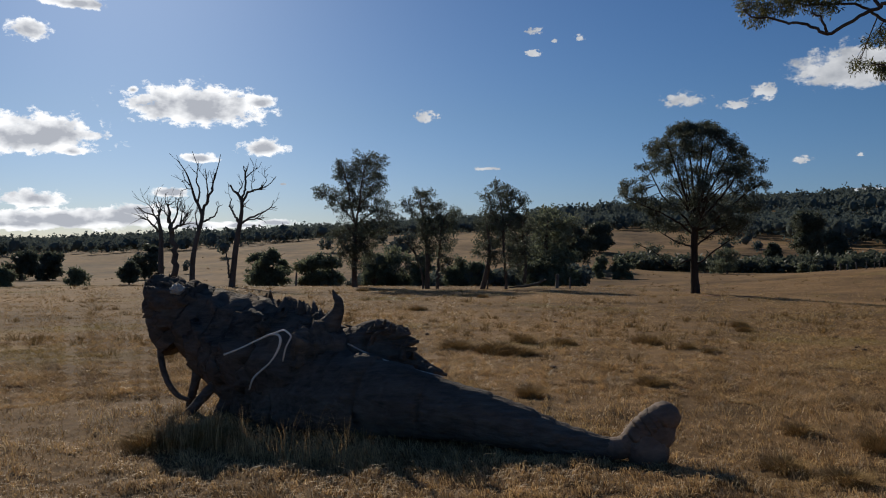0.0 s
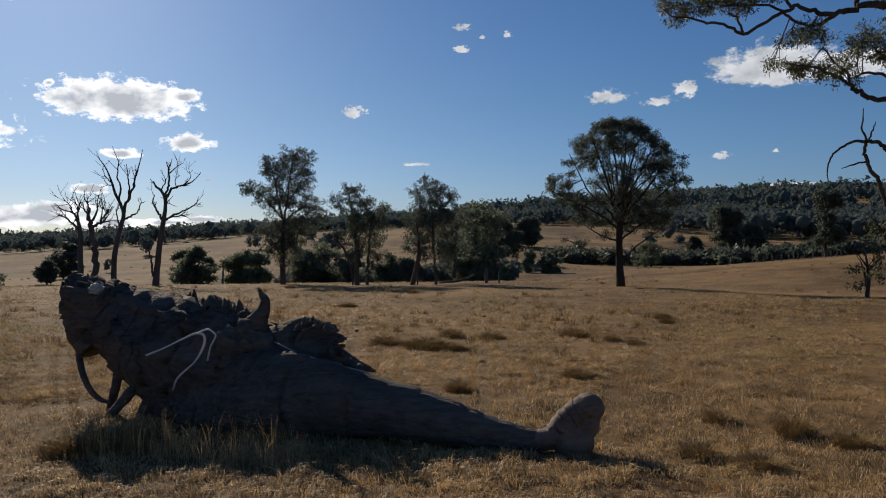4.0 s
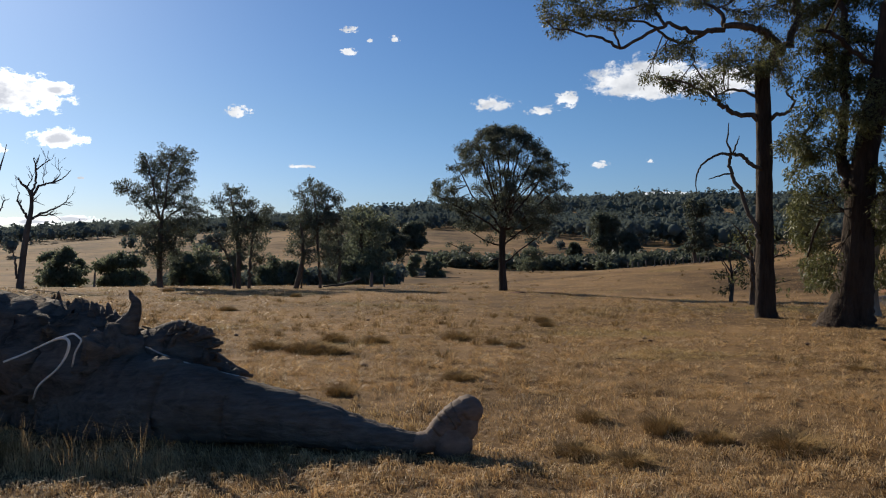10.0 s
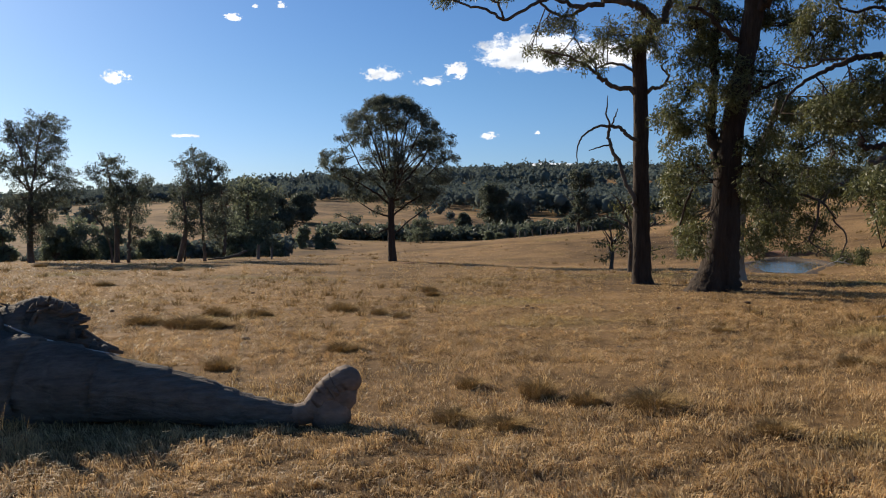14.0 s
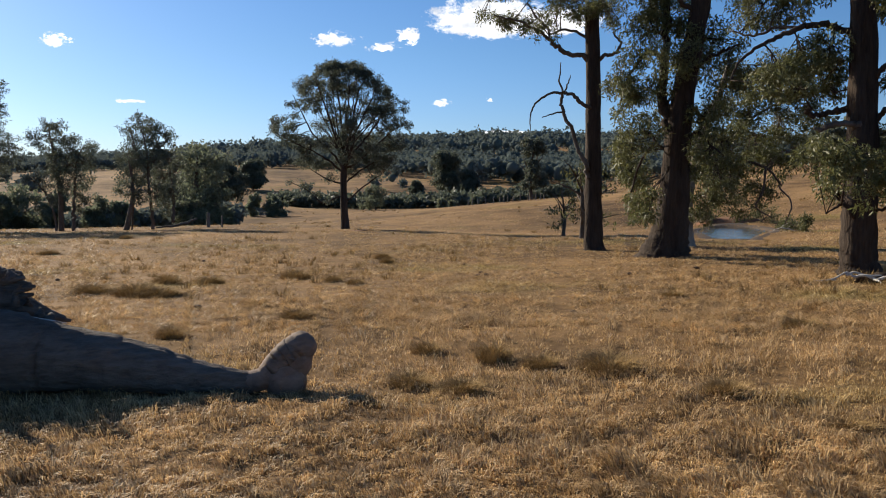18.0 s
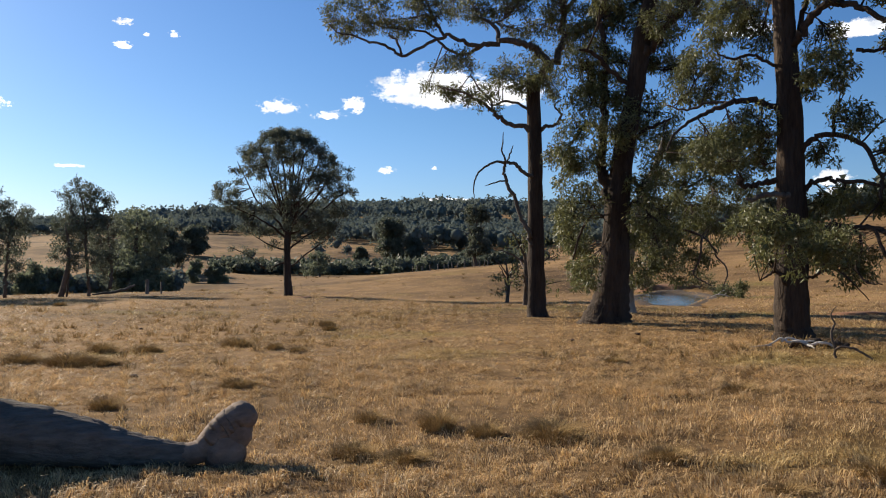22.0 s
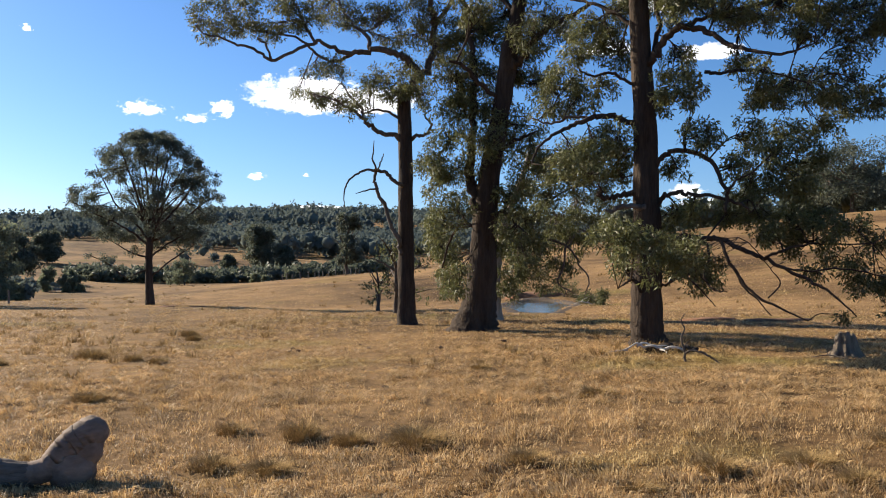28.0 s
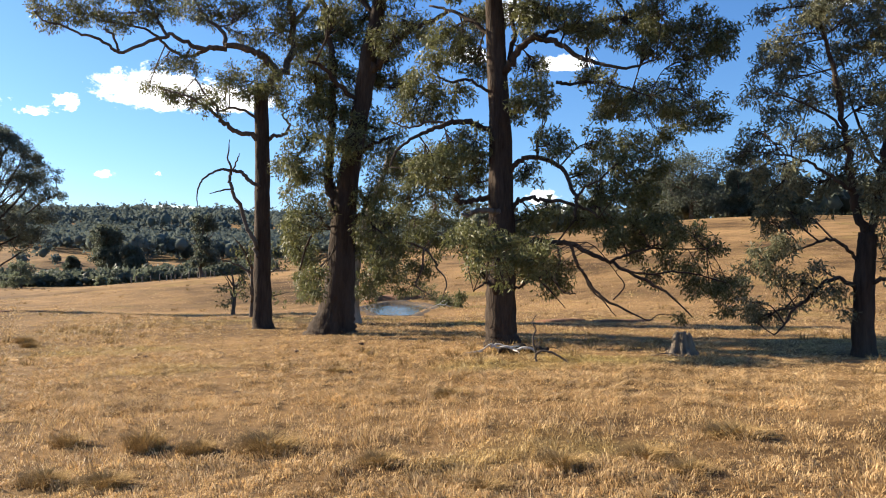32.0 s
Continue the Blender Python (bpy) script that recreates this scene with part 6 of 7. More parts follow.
far_woods("creek_thicket", "scrubby thicket along the creek bed", 120, 90, 106, -9, 9.5, 2.6, 15, tufts=12)
far_woods("creek_thicket", "scrubby thicket along the creek bed", 300, 150, 164, 12, 34, 2.5, 16, tufts=9, slim=1.5, mat=LEAF_FAR)
far_woods("scattered_wood", "open woodland across the far pasture", 26, 150, 250, -30, 30, 5.0, 17, tufts=14)

# ---- fallen log with its root mass ----
log = tagged(new("fallen_log"), "dark weathered fallen tree trunk with upturned root mass", "log")
LOG_SIZE = 0.95
log.location, log.scale = (0.005, 0.0, 0.085), (LOG_SIZE, LOG_SIZE, LOG_SIZE)
LOG_RNG = np.random.default_rng(5)
MASS = []


def log_part(name, path, sides=18, rough=0.08, mat=None, wander=0.05, rows_per=5, label=""):
    if sides > 12:
        sides *= 2
    v, f = tube(path, sides, rough * 0.45, LOG_RNG, rows_per=rows_per + 3 if sides > 12 else rows_per, wander=wander * 0.5, grooves=rough * 0.45 if sides > 12 else 0.0)
    ob = part(name, mesh_of(name, v, f, mat or LOGWOOD, True), MASS[0] if name == "splinter" and MASS else log, label)
    if name == "root_mass":
        MASS.append(ob)
    return ob


def lumpy(name, centre, radii3, power=1.0, seed=0, mat=None, jag=0.19, uneven=1.0):
    """A broken lump of root wood, its surface torn and uneven."""
    bm = bmesh.new()
    bmesh.ops.create_icosphere(bm, subdivisions=4, radius=1.0)
    for v in bm.verts:
        n = v.co.normalized()
        q = n * 2.1 + Vector((seed * 3.1, seed, 0))
        d = 1 + uneven * (0.32 * noise.noise(q) + 0.24 * noise.noise(q * 2.3)) + 1.4 * jag * noise.noise(q * 5) + 1.2 * jag * noise.noise(q * 11)
        v.co = Vector((n.x * radii3[0], n.y * radii3[1], n.z * radii3[2])) * d + Vector(centre)
    me = bpy.data.meshes.new(name)
    bm.to_mesh(me)
    bm.free()
    me.materials.append(mat or LOGWOOD)
    for p in me.polygons:
        p.use_smooth = True
    return part(name, me, log)


def splinters(n, x0, z0, x1, z1, y, tall, seed):
    """Torn ends of broken roots standing along the top of the root mass."""
    rng = np.random.default_rng(seed)
    for k in range(n):
        a = rng.uniform(0, 1)
        x, z = x0 + (x1 - x0) * a, z0 + (z1 - z0) * a
        yy = y + rng.normal(0, 0.12)
        h, w = tall * rng.uniform(0.35, 1.2), rng.uniform(0.015, 0.07)
        lean = rng.normal(0, 0.75, 2) * h
        p = [(x, yy, z - 0.12, w * 1.5), (x + lean[0] * 0.3, yy + lean[1] * 0.3, z + h * 0.4, w), (x + lean[0], yy + lean[1], z + h, w * 0.25)]
        v, f = tube(p, 6, 0.3, rng, rows_per=2)
        part("splinter", mesh_of("splinter", v, f, LOGWOOD, False), MASS[0])


log_part("trunk", [(-2.10, 9.86, -0.03, 0.468), (-1.57, 9.48, 0.00, 0.566), (-1.00, 9.01, 0.09, 0.513), (-0.50, 8.70, 0.12, 0.389), (-0.08, 8.55, 0.07, 0.313), (0.32, 8.40, 0.01, 0.268), (0.70, 8.25, -0.06, 0.224), (1.08, 8.10, -0.14, 0.170), (1.39, 8.00, -0.19, 0.130), (1.65, 7.95, -0.22, 0.108)], 24, 0.05)
log_part("root", [(1.54, 7.95, -0.21, 0.102), (1.73, 7.93, -0.18, 0.113), (1.85, 7.90, -0.06, 0.134), (1.96, 7.88, 0.03, 0.150), (2.04, 7.87, 0.09, 0.149)], 18, 0.015, KNOBWOOD)
log_part("root_mass", [(-0.88, 9.00, 0.12, 0.244), (-1.21, 9.19, 0.21, 0.436), (-1.72, 9.62, 0.30, 0.639), (-2.35, 10.07, 0.51, 0.628), (-2.88, 10.25, 0.77, 0.473), (-3.28, 10.30, 0.97, 0.349), (-3.50, 10.30, 1.15, 0.210), (-3.53, 10.30, 1.25, 0.154)], 24, 0.09)
log_part("root", [(-3.21, 10.20, 0.53, 0.235), (-3.38, 10.22, 0.74, 0.236), (-3.46, 10.25, 0.93, 0.188), (-3.51, 10.30, 1.11, 0.154), (-3.52, 10.30, 1.25, 0.140), (-3.51, 10.30, 1.31, 0.105), (-3.51, 10.30, 1.34, 0.042)], 14, 0.05)
log_part("root", [(-2.62, 10.07, 0.34, 0.273), (-2.92, 10.15, 0.61, 0.248), (-3.28, 10.20, 0.81, 0.194), (-3.56, 10.25, 0.98, 0.125)], 14, 0.1)
log_part("root_strip", [(-3.45, 10.20, 0.77, 0.048), (-3.45, 10.15, 0.54, 0.042), (-3.41, 10.10, 0.30, 0.038), (-3.32, 10.05, 0.09, 0.036), (-3.18, 10.00, -0.06, 0.032), (-3.02, 9.95, -0.1, 0.026)], 8, 0.03)
log_part("root", [(-2.50, 9.86, 0.30, 0.080), (-2.69, 9.80, 0.11, 0.066), (-2.87, 9.72, -0.1, 0.056), (-3.02, 9.64, -0.28, 0.05), (-3.12, 9.58, -0.42, 0.04)], 10, 0.08)
log_part("root", [(-3.00, 10.20, 0.26, 0.069), (-3.02, 10.15, 0.10, 0.055), (-3.06, 10.1, -0.12, 0.05), (-3.1, 10.05, -0.42, 0.04)], 10, 0.08)
log_part("root", [(-2.33, 9.70, 0.13, 0.132), (-2.53, 9.72, -0.11, 0.105), (-2.66, 9.66, -0.48, 0.079)], 12, 0.1)
log_part("root", [(-1.65, 9.22, -0.04, 0.213), (-1.78, 9.22, -0.26, 0.185), (-1.80, 9.02, -0.5, 0.16)], 12, 0.1)
log_part("root", [(-1.31, 9.25, 0.77, 0.163), (-1.22, 9.19, 0.91, 0.106), (-1.16, 9.15, 1.02, 0.068), (-1.15, 9.15, 1.12, 0.050), (-1.19, 9.17, 1.18, 0.031), (-1.22, 9.19, 1.25, 0.009)], 12, 0.06)
log_part("stripped_root", [(-2.39, 9.07, 0.55, 0.012), (-2.19, 9.01, 0.63, 0.010), (-1.96, 8.86, 0.74, 0.010), (-1.79, 8.72, 0.81, 0.014), (-1.70, 8.65, 0.79, 0.014), (-1.71, 8.66, 0.68, 0.014), (-1.81, 8.72, 0.52, 0.010), (-2.01, 8.85, 0.34, 0.012), (-2.09, 8.96, 0.19, 0.010)], 8, 0.0, GLINT_STRIP, 0.0)
log_part("stripped_root", [(-1.77, 8.71, 0.82, 0.010), (-1.66, 8.63, 0.86, 0.010), (-1.59, 8.57, 0.83, 0.010), (-1.57, 8.56, 0.79, 0.010), (-1.63, 8.61, 0.68, 0.010), (-1.68, 8.71, 0.53, 0.010)], 8, 0.0, GLINT_STRIP, 0.0)
log_part("slab", [(-1.26, 9.54, 0.41, 0.298), (-0.85, 9.37, 0.53, 0.318), (-0.53, 9.30, 0.50, 0.189), (-0.25, 9.25, 0.40, 0.088), (-0.01, 9.20, 0.33, 0.025)], 18, 0.08)
log_part("slab", [(-1.05, 9.46, 0.68, 0.115), (-0.75, 9.33, 0.79, 0.127), (-0.53, 9.30, 0.76, 0.095), (-0.39, 9.28, 0.80, 0.031)], 14, 0.08)
log_part("slab", [(-0.92, 9.40, 0.59, 0.140), (-0.53, 9.30, 0.66, 0.101), (-0.31, 9.28, 0.67, 0.038)], 12, 0.08)
# white wood here paints the streak of sunlight along the trunk's top edge
log_part("splinter", [(-1.04, 9.05, 0.67, 0.008), (-0.75, 8.87, 0.56, 0.011), (-0.38, 8.76, 0.45, 0.011), (0.01, 8.71, 0.36, 0.006)], 8, 0.1, WHITEWOOD, label="splinter along the trunk, whitened as its sunlit edge")
log_part("splinter", [(-3.33, 10.05, 1.12, 0.061), (-3.30, 10.05, 1.21, 0.027), (-3.34, 10.15, 1.30, 0.010)], 6, 0.25, rows_per=2)
log_part("splinter", [(-3.25, 10.20, 1.13, 0.069), (-3.22, 10.20, 1.22, 0.035), (-3.25, 10.25, 1.31, 0.010)], 6, 0.25, rows_per=2)
log_part("splinter", [(-3.08, 10.25, 1.11, 0.063), (-3.05, 10.25, 1.20, 0.028), (-2.99, 10.05, 1.30, 0.010)], 6, 0.25, rows_per=2)
log_part("splinter", [(-2.88, 10.10, 1.08, 0.089), (-2.89, 10.10, 1.17, 0.055), (-2.94, 10.30, 1.25, 0.010)], 6, 0.25, rows_per=2)
log_part("splinter", [(-2.84, 10.15, 1.03, 0.062), (-2.82, 10.15, 1.12, 0.028), (-2.78, 10.10, 1.21, 0.010)], 6, 0.25, rows_per=2)
log_part("splinter", [(-2.67, 10.18, 0.91, 0.062), (-2.69, 10.18, 1.00, 0.028), (-2.71, 10.23, 1.08, 0.010)], 6, 0.25, rows_per=2)
log_part("splinter", [(-2.50, 10.04, 0.87, 0.068), (-2.49, 10.04, 0.96, 0.034), (-2.53, 10.23, 1.03, 0.010)], 6, 0.25, rows_per=2)
log_part("splinter", [(-2.42, 10.01, 0.91, 0.088), (-2.39, 10.00, 1.00, 0.054), (-2.43, 10.20, 1.07, 0.010)], 6, 0.25, rows_per=2)
log_part("splinter", [(-2.31, 10.01, 0.85, 0.061), (-2.30, 10.01, 0.94, 0.027), (-2.27, 9.94, 1.03, 0.010)], 6, 0.25, rows_per=2)
log_part("splinter", [(-2.28, 10.13, 0.94, 0.076), (-2.25, 10.11, 1.03, 0.041), (-2.21, 10.01, 1.12, 0.010)], 6, 0.25, rows_per=2)
log_part("splinter", [(-2.13, 10.05, 0.99, 0.061), (-2.14, 10.06, 1.07, 0.027), (-2.11, 9.95, 1.17, 0.010)], 6, 0.25, rows_per=2)
log_part("splinter", [(-2.08, 9.98, 1.02, 0.068), (-2.07, 9.97, 1.11, 0.034), (-2.03, 9.77, 1.21, 0.010)], 6, 0.25, rows_per=2)
log_part("splinter", [(-1.99, 9.93, 0.93, 0.088), (-1.96, 9.91, 1.02, 0.054), (-1.92, 9.71, 1.11, 0.010)], 6, 0.25, rows_per=2)
log_part("splinter", [(-1.88, 9.90, 0.85, 0.060), (-1.87, 9.90, 0.94, 0.027), (-1.84, 9.79, 1.03, 0.010)], 6, 0.25, rows_per=2)
log_part("splinter", [(-1.70, 9.52, 0.92, 0.065), (-1.72, 9.53, 1.00, 0.032), (-1.74, 9.55, 1.09, 0.010)], 6, 0.25, rows_per=2)
log_part("splinter", [(-1.63, 9.47, 0.95, 0.083), (-1.62, 9.46, 1.03, 0.051), (-1.64, 9.48, 1.12, 0.010)], 6, 0.25, rows_per=2)
log_part("splinter", [(-1.52, 9.44, 0.89, 0.058), (-1.53, 9.45, 0.98, 0.026), (-1.56, 9.56, 1.05, 0.010)], 6, 0.25, rows_per=2)
log_part("splinter", [(-1.48, 9.55, 0.94, 0.071), (-1.48, 9.55, 1.02, 0.039), (-1.50, 9.61, 1.10, 0.010)], 6, 0.25, rows_per=2)
log_part("splinter", [(-1.37, 9.34, 0.87, 0.070), (-1.38, 9.35, 0.95, 0.038), (-1.40, 9.45, 1.03, 0.010)], 6, 0.25, rows_per=2)
log_part("splinter", [(-0.80, 9.11, 0.78, 0.056), (-0.80, 9.11, 0.82, 0.025), (-0.77, 9.05, 0.87, 0.009)], 6, 0.25, rows_per=2)
log_part("splinter", [(-0.71, 9.13, 0.85, 0.062), (-0.72, 9.13, 0.90, 0.031), (-0.73, 9.18, 0.93, 0.009)], 6, 0.25, rows_per=2)
log_part("splinter", [(-0.64, 9.21, 0.83, 0.056), (-0.65, 9.21, 0.88, 0.025), (-0.63, 9.11, 0.93, 0.009)], 6, 0.25, rows_per=2)
log_part("splinter", [(-0.60, 9.06, 0.81, 0.055), (-0.58, 9.05, 0.85, 0.025), (-0.56, 9.00, 0.90, 0.009)], 6, 0.25, rows_per=2)
log_part("splinter", [(-0.45, 8.90, 0.79, 0.078), (-0.47, 8.90, 0.84, 0.048), (-0.48, 8.90, 0.88, 0.009)], 6, 0.25, rows_per=2)
log_part("splinter", [(-0.41, 9.05, 0.64, 0.061), (-0.41, 9.05, 0.68, 0.031), (-0.38, 9.00, 0.73, 0.009)], 6, 0.25, rows_per=2)
log_part("splinter", [(-0.34, 9.15, 0.49, 0.056), (-0.34, 9.15, 0.53, 0.025), (-0.33, 8.95, 0.60, 0.009)], 6, 0.25, rows_per=2)
log_part("splinter", [(-0.23, 8.95, 0.41, 0.061), (-0.22, 8.95, 0.45, 0.030), (-0.23, 9.05, 0.48, 0.009)], 6, 0.25, rows_per=2)
log_part("splinter", [(-0.16, 8.95, 0.35, 0.079), (-0.13, 8.95, 0.39, 0.049), (-0.14, 9.05, 0.42, 0.009)], 6, 0.25, rows_per=2)
lumpy("root_lump", (-3.24, 10.2, 1.02), (0.35, 0.32, 0.29), seed=315)
lumpy("root_lump", (-3.43, 10.25, 1.14), (0.19, 0.21, 0.21), seed=290)
lumpy("root_lump", (-3.04, 10.2, 0.98), (0.32, 0.29, 0.26), seed=345)
lumpy("root_lump", (-2.49, 10.08, 0.68), (0.48, 0.41, 0.38), seed=420)
lumpy("root_lump", (-1.87, 9.72, 0.65), (0.46, 0.44, 0.40), seed=500)
lumpy("root_lump", (-1.41, 9.28, 0.45), (0.38, 0.42, 0.44), seed=560)
lumpy("root_lump", (-2.06, 9.66, 0.27), (0.52, 0.43, 0.39), seed=470)
lumpy("root_lump", (-0.85, 9.32, 0.44), (0.44, 0.28, 0.25), seed=650)
lumpy("root_lump", (-1.44, 9.48, 0.74), (0.29, 0.25, 0.23), seed=560)
lumpy("root_lump", (-2.36, 10.12, 0.88), (0.27, 0.20, 0.18), seed=440)
lumpy("root_lump", (-1.74, 9.72, 0.88), (0.26, 0.19, 0.17), seed=520)
lumpy("pale_wood_patch", (-3.16, 9.9, 1.22), (0.08, 0.07, 0.06), seed=7, mat=WHITEWOOD)
splinters(7, -3.30, 1.21, -2.63, 1.12, 10.18, 0.1, 71)
splinters(16, -2.56, 1.05, -1.31, 0.88, 9.85, 0.14, 72)
splinters(12, -0.96, 0.75, -0.40, 0.61, 9.30, 0.1, 73)
log_part("splinter", [(-0.92, 9.40, 0.74, 0.057), (-0.68, 9.24, 0.79, 0.051), (-0.45, 9.20, 0.85, 0.016)], 8, 0.25, rows_per=2)
log_part("splinter", [(-0.88, 9.38, 0.68, 0.051), (-0.62, 9.23, 0.72, 0.045), (-0.36, 9.20, 0.77, 0.016)], 8, 0.25, rows_per=2)
log_part("splinter", [(-0.82, 9.36, 0.61, 0.057), (-0.54, 9.22, 0.64, 0.051), (-0.27, 9.20, 0.68, 0.016)], 8, 0.25, rows_per=2)
log_part("splinter", [(-0.72, 9.33, 0.55, 0.051), (-0.50, 9.22, 0.57, 0.045), (-0.29, 9.20, 0.60, 0.016)], 8, 0.25, rows_per=2)
log_part("splinter", [(-0.66, 9.31, 0.48, 0.057), (-0.41, 9.22, 0.46, 0.051), (-0.18, 9.20, 0.46, 0.016)], 8, 0.25, rows_per=2)
log_part("splinter", [(-0.53, 9.30, 0.41, 0.044), (-0.30, 9.22, 0.38, 0.039), (-0.08, 9.20, 0.36, 0.016)], 8, 0.25, rows_per=2)
log_part("splinter", [(-0.59, 9.30, 0.45, 0.038), (-0.28, 9.22, 0.37, 0.034), (0.04, 9.20, 0.31, 0.016)], 8, 0.25, rows_per=2)
lumpy("root_end", (2.08, 7.87, 0.11), (0.15, 0.15, 0.15), seed=3, mat=KNOBWOOD, jag=0.018, uneven=0.2)
lumpy("root_end", (2.03, 7.88, -0.01), (0.165, 0.16, 0.19), seed=14, mat=KNOBWOOD, jag=0.018, uneven=0.2)
lumpy("root_end", (1.93, 7.88, -0.19), (0.2, 0.17, 0.22), seed=9, mat=KNOBWOOD, jag=0.02, uneven=0.3)

# ---- old stump, fallen branches, posts ----
def ground_z(x, y):
    return stand(x, y)


def stump(x, y, radius, height):
    root = tagged(new("tree_stump"), "grey-brown weathered tree stump with flared base in dry grass", "stump")
    root.location = (x, y, ground_z(x, y))
    rng = np.random.default_rng(8)
    sides = 72
    ang = np.linspace(0, 2 * np.pi, sides, endpoint=False)
    flute = 0.09 * np.sin(ang * 5 + 1) + 0.05 * np.sin(ang * 9) + 0.03 * np.sin(ang * 17 + 2)
    check = 0.05 * (np.sin(ang * 31) > 0.75)
    lip = 0.06 * np.sin(2 * ang + 0.5) + 0.05 * np.sin(7 * ang) + 0.02 * rng.normal(0, 1, sides)
    rings = []
    for h, k in [(-0.1, 1.6), (0.0, 1.42), (0.07, 1.25), (0.16, 1.12), (0.3, 1.02), (0.45, 0.95), (0.6, 0.89), (0.8, 0.83), (0.94, 0.8), (1.0, 0.77)]:
        r = radius * k * (1 + flute * (1.6 - h) - check * (1.1 - 0.3 * h) + rng.normal(0, 0.008, sides))
        rings.append(np.column_stack([np.cos(ang) * r, np.sin(ang) * r, h * height * (1 + lip * max(h, 0) ** 3)]))
    inner = rings[-1] * np.array([0.86, 0.86, 1]) - np.array([0, 0, 0.01])
    core = rings[-1] * np.array([0.5, 0.5, 1]) - np.array([0, 0, 0.07 * height])
    rings += [inner, core]
    v = np.vstack(rings + [np.array([[0, 0, height * 0.88]])])
    m = len(rings)
    a = np.arange(m - 1)[:, None] * sides
    s = np.arange(sides)[None, :]
    quads = np.stack([a + s, a + (s + 1) % sides, a + sides + (s + 1) % sides, a + sides + s], -1).reshape(-1, 4)
    s = np.arange(0, sides, 2)
    lid = np.stack([(m - 1) * sides + s, (m - 1) * sides + s + 1, (m - 1) * sides + (s + 2) % sides, np.full_like(s, m * sides)], -1)
    part("stump_wood", mesh_of("stump_wood", v, np.vstack([quads, lid]), STUMPWOOD, False), root)
    for k in range(5):
        b = 2 * math.pi * k / 5 + 0.4
        p = [(math.cos(b) * radius * q, math.sin(b) * radius * q, hh, rr) for q, hh, rr in ((0.9, 0.14, 0.07), (1.3, 0.04, 0.06), (1.7, -0.05, 0.03))]
        vv, ff = tube(p, 10, 0.1, rng)
        part("surface_root", mesh_of("surface_root", vv, ff, STUMPWOOD, True), root)


stump(16.25, 8.55, 0.23, 0.48)


def fallen_branch(name, label, x, y, paths, mat, seed, sides=10, rough=0.1, size=1.0):
    root = tagged(new(name), label, "branch")
    root.location = (x, y, ground_z(x, y))
    root.rotation_euler = (0, 0, -math.atan2(x, y))
    root.scale = (size, size, size)
    rng = np.random.default_rng(seed)
    for k, p in enumerate(paths):
        v, f = tube(p, sides if k == 0 else 8, rough, rng, wander=0.25)
        n = "main_stem" if k == 0 else "side_branch"
        part(n, mesh_of(n, v, f, mat, True), root)
    return root


fallen_branch("bleached_branch", "white bleached fallen branch at the foot of a gum", 14.0, 11.55,
              [[(-0.95, -0.2, 0.05, 0.01), (-0.6, -0.1, 0.12, 0.02), (-0.35, 0, 0.27, 0.03), (-0.15, 0, 0.17, 0.032), (0.1, -0.05, 0.22, 0.036), (0.4, -0.08, 0.13, 0.04), (0.7, -0.1, 0.2, 0.045), (1.0, -0.1, 0.1, 0.03)],
               [(-0.35, 0, 0.18, 0.04), (-0.15, 0.1, 0.27, 0.035), (0.15, 0.1, 0.2, 0.03), (0.5, 0.1, 0.22, 0.02)],
               [(-0.6, -0.1, 0.08, 0.025), (-0.9, -0.3, 0.06, 0.015), (-1.2, -0.35, 0.03, 0.008)],
               [(0.3, -0.1, 0.12, 0.03), (0.45, -0.3, 0.1, 0.02), (0.5, -0.45, 0.02, 0.01)]], WHITEWOOD, 21, size=0.72)
fallen_branch("rotten_log", "dark rotting log pieces under a gum trunk", 14.35, 11.45,
              [[(-0.5, 0, 0.05, 0.09), (0.0, 0, 0.08, 0.11), (0.5, 0.05, 0.07, 0.1), (0.85, 0, 0.04, 0.08)], [(-0.2, -0.2, 0.04, 0.06), (0.3, -0.25, 0.05, 0.07), (0.6, -0.2, 0.03, 0.05)]], BARK_DARK, 22, size=0.8)
fallen_branch("fallen_branch", "dark forked fallen branch standing up from the grass", 13.1, 9.95,
              [[(0.02, 0, -0.03, 0.024), (0.0, 0, 0.2, 0.022), (-0.05, 0, 0.42, 0.02), (0.0, 0.05, 0.62, 0.016), (-0.06, 0.05, 0.78, 0.012), (0.03, 0.05, 0.92, 0.006)],
               [(0.0, 0, 0.16, 0.022), (0.12, -0.05, 0.22, 0.022), (0.3, -0.1, 0.2, 0.02), (0.5, -0.15, 0.1, 0.018), (0.68, -0.2, -0.03, 0.012)],
               [(0.1, 0, 0.2, 0.014), (0.25, 0.1, 0.28, 0.01), (0.45, 0.15, 0.24, 0.006)],
               [(-0.02, 0, 0.25, 0.012), (0.05, 0.05, 0.36, 0.009), (0.12, 0.1, 0.4, 0.005)]], BARK_LIMB, 23)
fallen_branch("fallen_branch", "thin dead sticks lying in the grass beside a stump", 15.6, 8.3,
              [[(-0.5, -0.1, 0.02, 0.008), (-0.2, -0.2, 0.08, 0.012), (0.1, -0.3, 0.04, 0.012), (0.3, -0.45, 0.02, 0.006)], [(-0.2, -0.2, 0.08, 0.009), (-0.25, -0.15, 0.22, 0.005)]], BARK_LIMB, 24)
